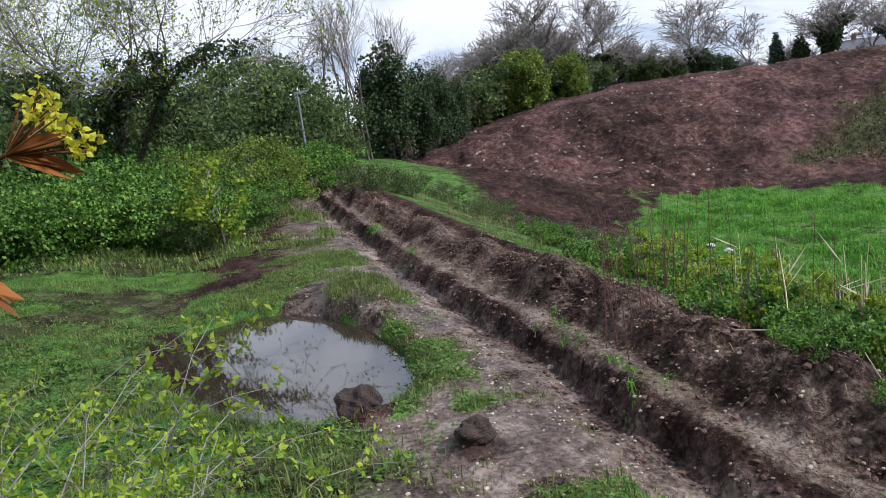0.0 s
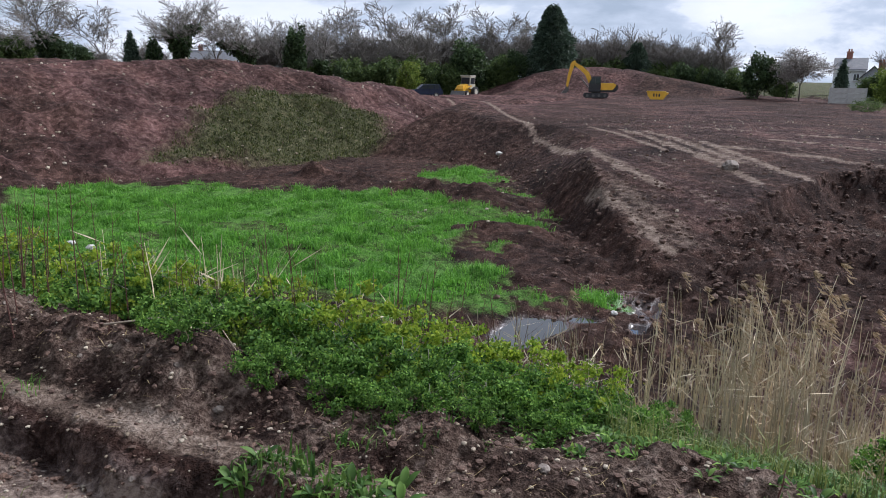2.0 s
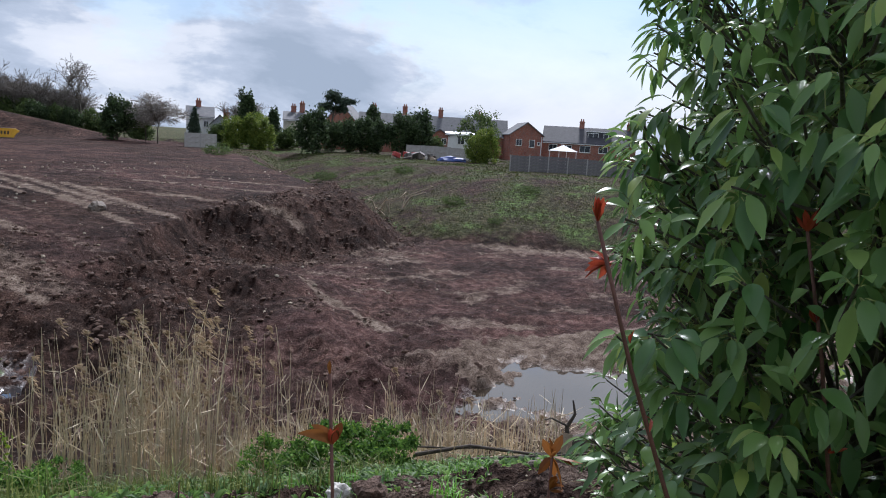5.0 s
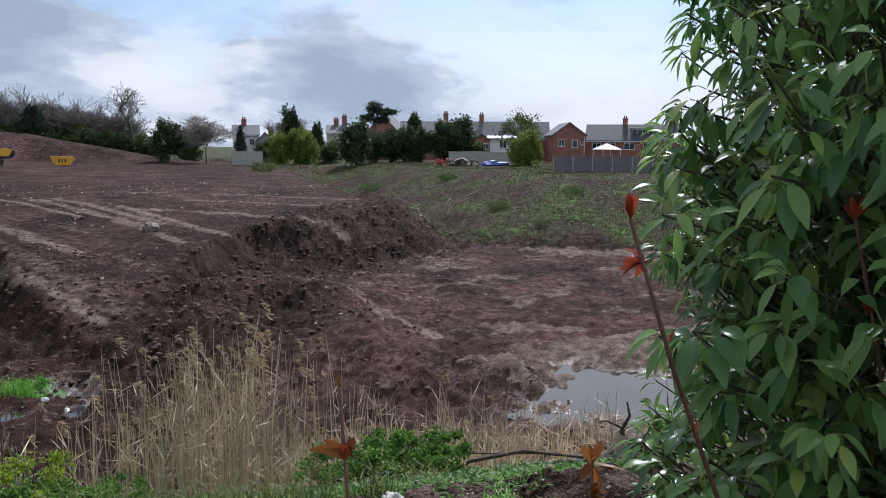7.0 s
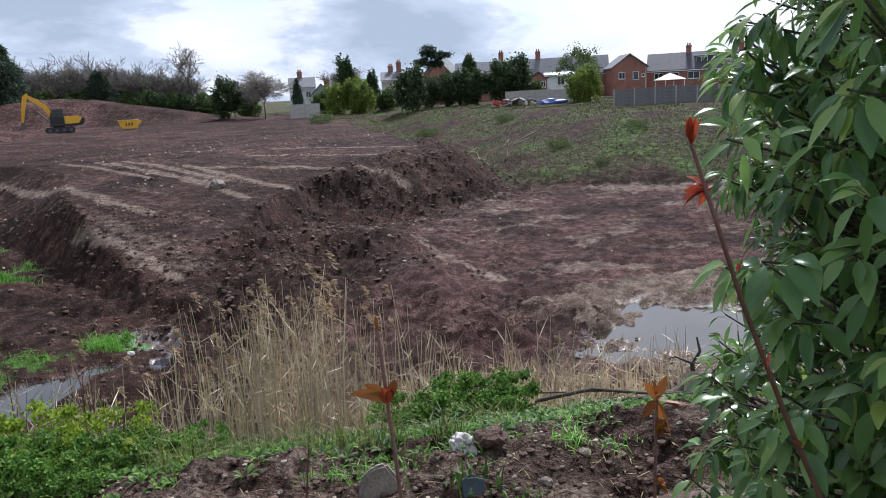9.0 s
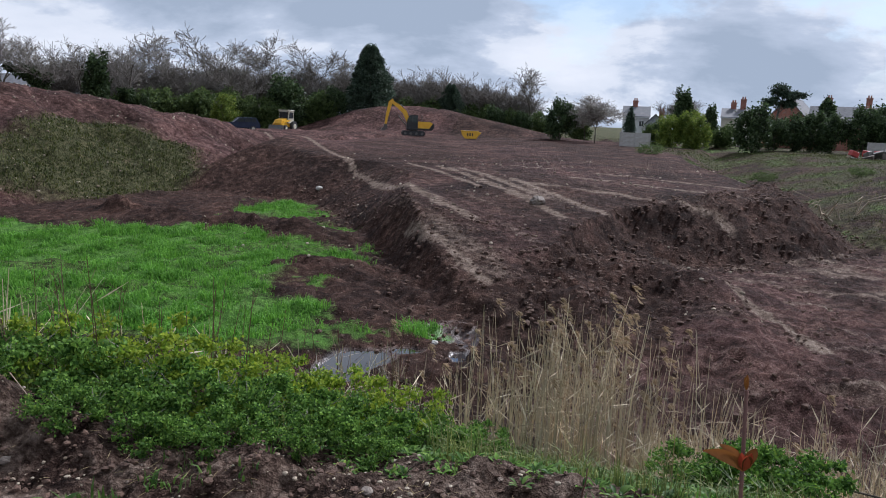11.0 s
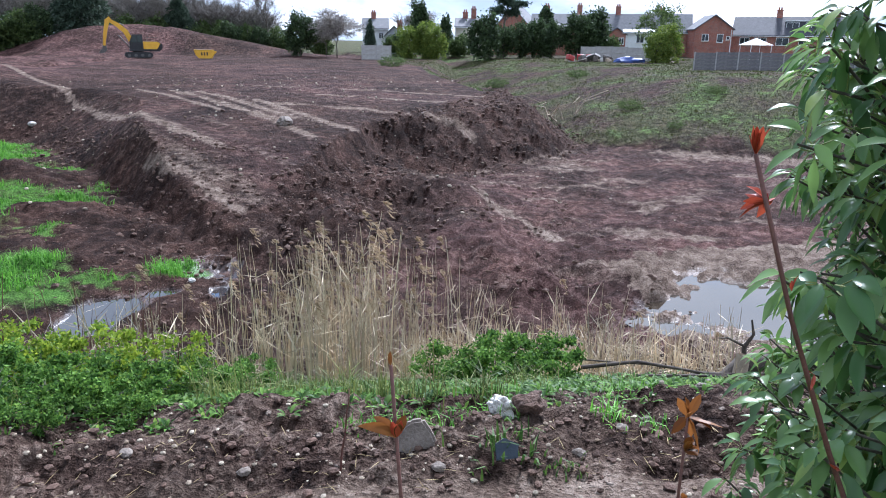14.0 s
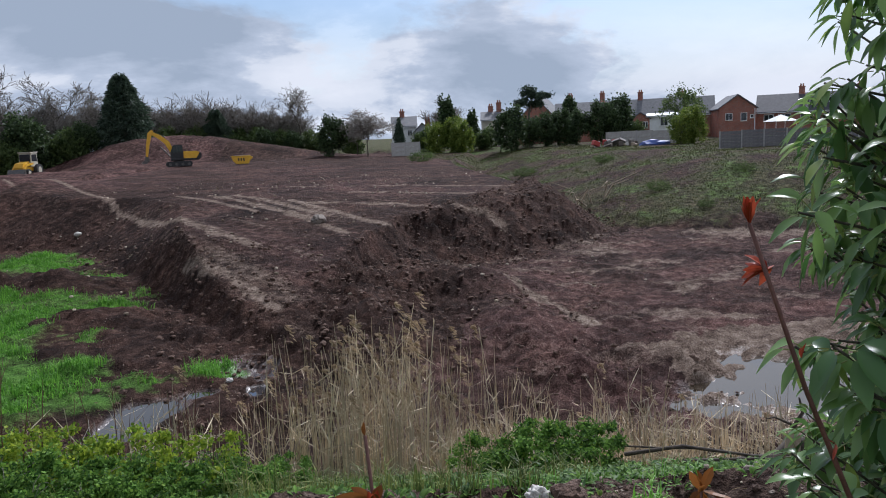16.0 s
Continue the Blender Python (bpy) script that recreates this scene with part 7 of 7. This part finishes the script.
sow("spoil_weeds", "small green weeds sprouting on the spoil", 709, 420, (-3, 3.5, 3.1, 4.3), lambda x, y, z, m: 0.5 * ramp01(0.0, 0.2, fbm(x, y, 0.7, 2, 39)), 0.10, 0.014, WEED, 9, 0.04, 0.9)
sow("lump_grass", "fresh grass round the stone slab and plaster", 710, 110, (0.0, 1.9, 3.55, 4.4), lambda x, y, z, m: 0.9 * ramp01(-0.1, 0.12, fbm(x, y, 0.5, 2, 44)), 0.10, 0.008, FRESH, 12, 0.05, 1.2)
sow("far_bank_grass", "rough olive grass on the far bank", 711, 40000, (-10, 60, 36, 104), lambda x, y, z, m: np.clip(m["dry"] * 1.1 - 0.15, 0, 1) * (line_dist(x, y, TOE_FAR)[1] < 0), 0.13, 0.05, OLIVE, 5, 0.25, 1.2)
sow("slope_grass", "dark rough grass on the dug slope", 712, 12000, (-46, -28, 30, 62), lambda x, y, z, m: np.clip(m["dry"] * 1.2 - 0.3, 0, 1), 0.24, 0.06, OLIVE, 4, 0.22, 1.0)
sow("rush_clump", "dark rushes and grass beside the puddle", 713, 700, (-10.6, -8.6, 1.2, 2.0), lambda x, y, z, m: 0.9 * np.exp(-((x + 9.6) / 0.7) ** 2), 0.10, 0.010, VERGE, 9, 0.06, 1.2)


def weeds(name, label, seed, spots, leaf, n, mat):
    g = np.random.default_rng(seed)
    p, d = [], []
    for x, y in spots:
        z = ground_at(x, y)
        for k in range(n):
            a = g.random() * math.tau
            p.append((x + 0.02 * math.cos(a), y + 0.02 * math.sin(a), z))
            d.append((math.cos(a), math.sin(a), 0.5 + 1.0 * g.random()))
    m = len(p)
    L = leaf * (0.6 + 0.7 * g.random(m))
    return tagged(part(name, raw_mesh(name, *leaf_quads(p, d, np.tile((0, 0, 1.0), (m, 1)), L, L * 0.28, 0.35, 4), smooth=True), mat), label, "weeds", kind="stuff")


gw = np.random.default_rng(801)
weeds("dock_weeds", "broad-leaved docks along the bank's edge", 802, [(gw.uniform(-7, 3), gw.normal(4.3, 0.2)) for _ in range(60)], 0.10, 7, WEED)
weeds("ground_cover", "low leafy weeds covering the bank", 805, [(gw.uniform(-1.5, 3.4), gw.uniform(3.9, 6.9)) for _ in range(900)], 0.065, 9, BRAMBLE)
weeds("slope_cover", "low leafy weeds at the foot of the brambles", 806, [(gw.uniform(-9, 0), gw.uniform(4.1, 5.2)) for _ in range(260)], 0.085, 9, BRAMBLE)
weeds("verge_docks", "broad-leaved weeds in the verge", 803, [(gw.uniform(-9, -1.5), gw.uniform(-3.5, 0.9)) for _ in range(330)], 0.10, 9, WEED)
weeds("shadow_docks", "broad-leaved weeds at the trench's end", 804, [(gw.uniform(-2.6, -1.5), gw.uniform(2.6, 3.15)) for _ in range(14)], 0.13, 10, WEED)


def strewn(name, label, seed, spots, length, width, mat):
    """Dead bits of stalk lying about on the soil, as one mesh."""
    g = np.random.default_rng(seed)
    xy = np.asarray(spots)
    n = len(xy)
    p = np.column_stack([xy, height(xy[:, 0], xy[:, 1]) + 0.012])
    a = g.random(n) * math.tau
    d = np.column_stack([np.cos(a), np.sin(a), g.normal(size=n) * 0.22])
    return tagged(part(name, raw_mesh(name, *leaf_quads(p, d, np.tile((0, 0, 1.0), (n, 1)), length * (0.4 + g.random(n)), width, 0.05, 2)), mat), label, "straw", kind="stuff")


strewn("straw_bits", "bits of dry stalk scattered over the spoil", 821, [(gw.uniform(-9, 3.4), gw.normal(3.5, 0.28)) for _ in range(700)], 0.09, 0.005, DRYSTEM)
strewn("track_straw", "dead stalks trodden into the track", 822, [(gw.uniform(-9, -2), gw.uniform(0.4, 2.3)) for _ in range(260)], 0.08, 0.005, DRYSTEM)


def dead_stalks(name, label, seed, spots, tall):
    """Thin dark stalks standing up out of the brambles, with short side twigs."""
    g = np.random.default_rng(seed)
    xy = np.asarray(spots)
    segs = []
    for (x, y), z in zip(xy, height(xy[:, 0], xy[:, 1])):
        h = tall * (0.6 + 0.7 * g.random())
        lean = g.normal(size=2) * 0.10 * h
        a, b, c = np.array([x, y, z - 0.05]), np.array([x + lean[0] * 0.4, y + lean[1] * 0.4, z + h * 0.55]), np.array([x + lean[0], y + lean[1], z + h])
        segs += [(*a, *b, 0.006, 0.0045), (*b, *c, 0.0045, 0.002)]
        for _ in range(3):
            f = 0.45 + 0.5 * g.random()
            q = a + (c - a) * f
            segs.append((*q, *(q + np.array([g.normal() * 0.09, g.normal() * 0.09, 0.10 + 0.08 * g.random()])), 0.002, 0.001))
    return tagged(part(name, raw_mesh(name, *tubes(segs, 4)), REDSTEM), label, "stalks", kind="stuff")


dead_stalks("dead_stalks", "thin dark dead stalks standing among the brambles", 831, [polar(gw.uniform(-62, -14), gw.uniform(5.6, 8.2)) for _ in range(95)], 0.95)


def leaf_cover(name, label, seed, tries, box_, prob, leaf, n, mat):
    """A low carpet of small leafy weeds where prob lets them grow, as one mesh."""
    g = np.random.default_rng(seed)
    x, y = g.uniform(box_[0], box_[1], tries), g.uniform(box_[2], box_[3], tries)
    z = height(x, y)
    keep = g.random(tries) < prob(x, y, z, masks(x, y, z))
    x, y, z = np.repeat(x[keep], n), np.repeat(y[keep], n), np.repeat(z[keep], n)
    m = len(x)
    a = g.random(m) * math.tau
    p = np.column_stack([x + 0.05 * g.normal(size=m), y + 0.05 * g.normal(size=m), z + leaf * g.random(m)])
    d = np.column_stack([np.cos(a), np.sin(a), 0.1 + 0.7 * g.random(m)])
    size = leaf * (0.5 + 0.8 * g.random(m))
    return tagged(part(name, raw_mesh(name, *leaf_quads(p, d, np.column_stack([0.4 * g.normal(size=(m, 2)), np.ones(m)]), size, size * 0.45, 0.3, 2), smooth=True), mat), label, "weeds", kind="stuff")


leaf_cover("verge_cover", "low leafy weeds covering the rough verge", 841, 9000, (-12, -1.2, -4.5, 1.9), lambda x, y, z, m: 0.75 * (z > -0.1) * np.clip(m["grass"] * 1.4 - 0.3, 0, 1) * ramp01(-0.15, 0.1, fbm(x, y, 0.9, 3, 47)), 0.055, 8, WEED)
leaf_cover("bank_cover", "low leafy weeds on the brow of the bank", 842, 5000, (-9, 3.5, 3.7, 5.6), lambda x, y, z, m: 0.4 * ramp01(-0.10, 0.15, fbm(x, y, 0.8, 3, 48)) * ramp01(3.8, 4.2, y), 0.05, 8, WEED)
sow("track_middle_tufts", "small green tufts growing along the trodden track", 851, 5200, (-16, -2.6, 0.4, 2.25), lambda x, y, z, m: 0.55 * (z > -0.1) * ramp01(0.03, 0.2, fbm(x, y, 0.8, 3, 53)), 0.05, 0.007, VERGE, 13, 0.05, 1.2)
leaf_cover("track_cover", "small leafy weeds creeping over the track", 852, 4200, (-12, -2.4, 0.4, 2.25), lambda x, y, z, m: 0.5 * (z > -0.1) * ramp01(0.05, 0.22, fbm(x, y, 0.9, 3, 54)), 0.035, 7, WEED)
sow("bank_tall_grass", "taller grass tufts at the foot of the brambles", 853, 700, (-6.5, 1.4, 4.1, 5.2), lambda x, y, z, m: 0.55 * ramp01(0.02, 0.18, fbm(x, y, 0.7, 2, 56)), 0.24, 0.008, VERGE, 14, 0.05, 0.9)
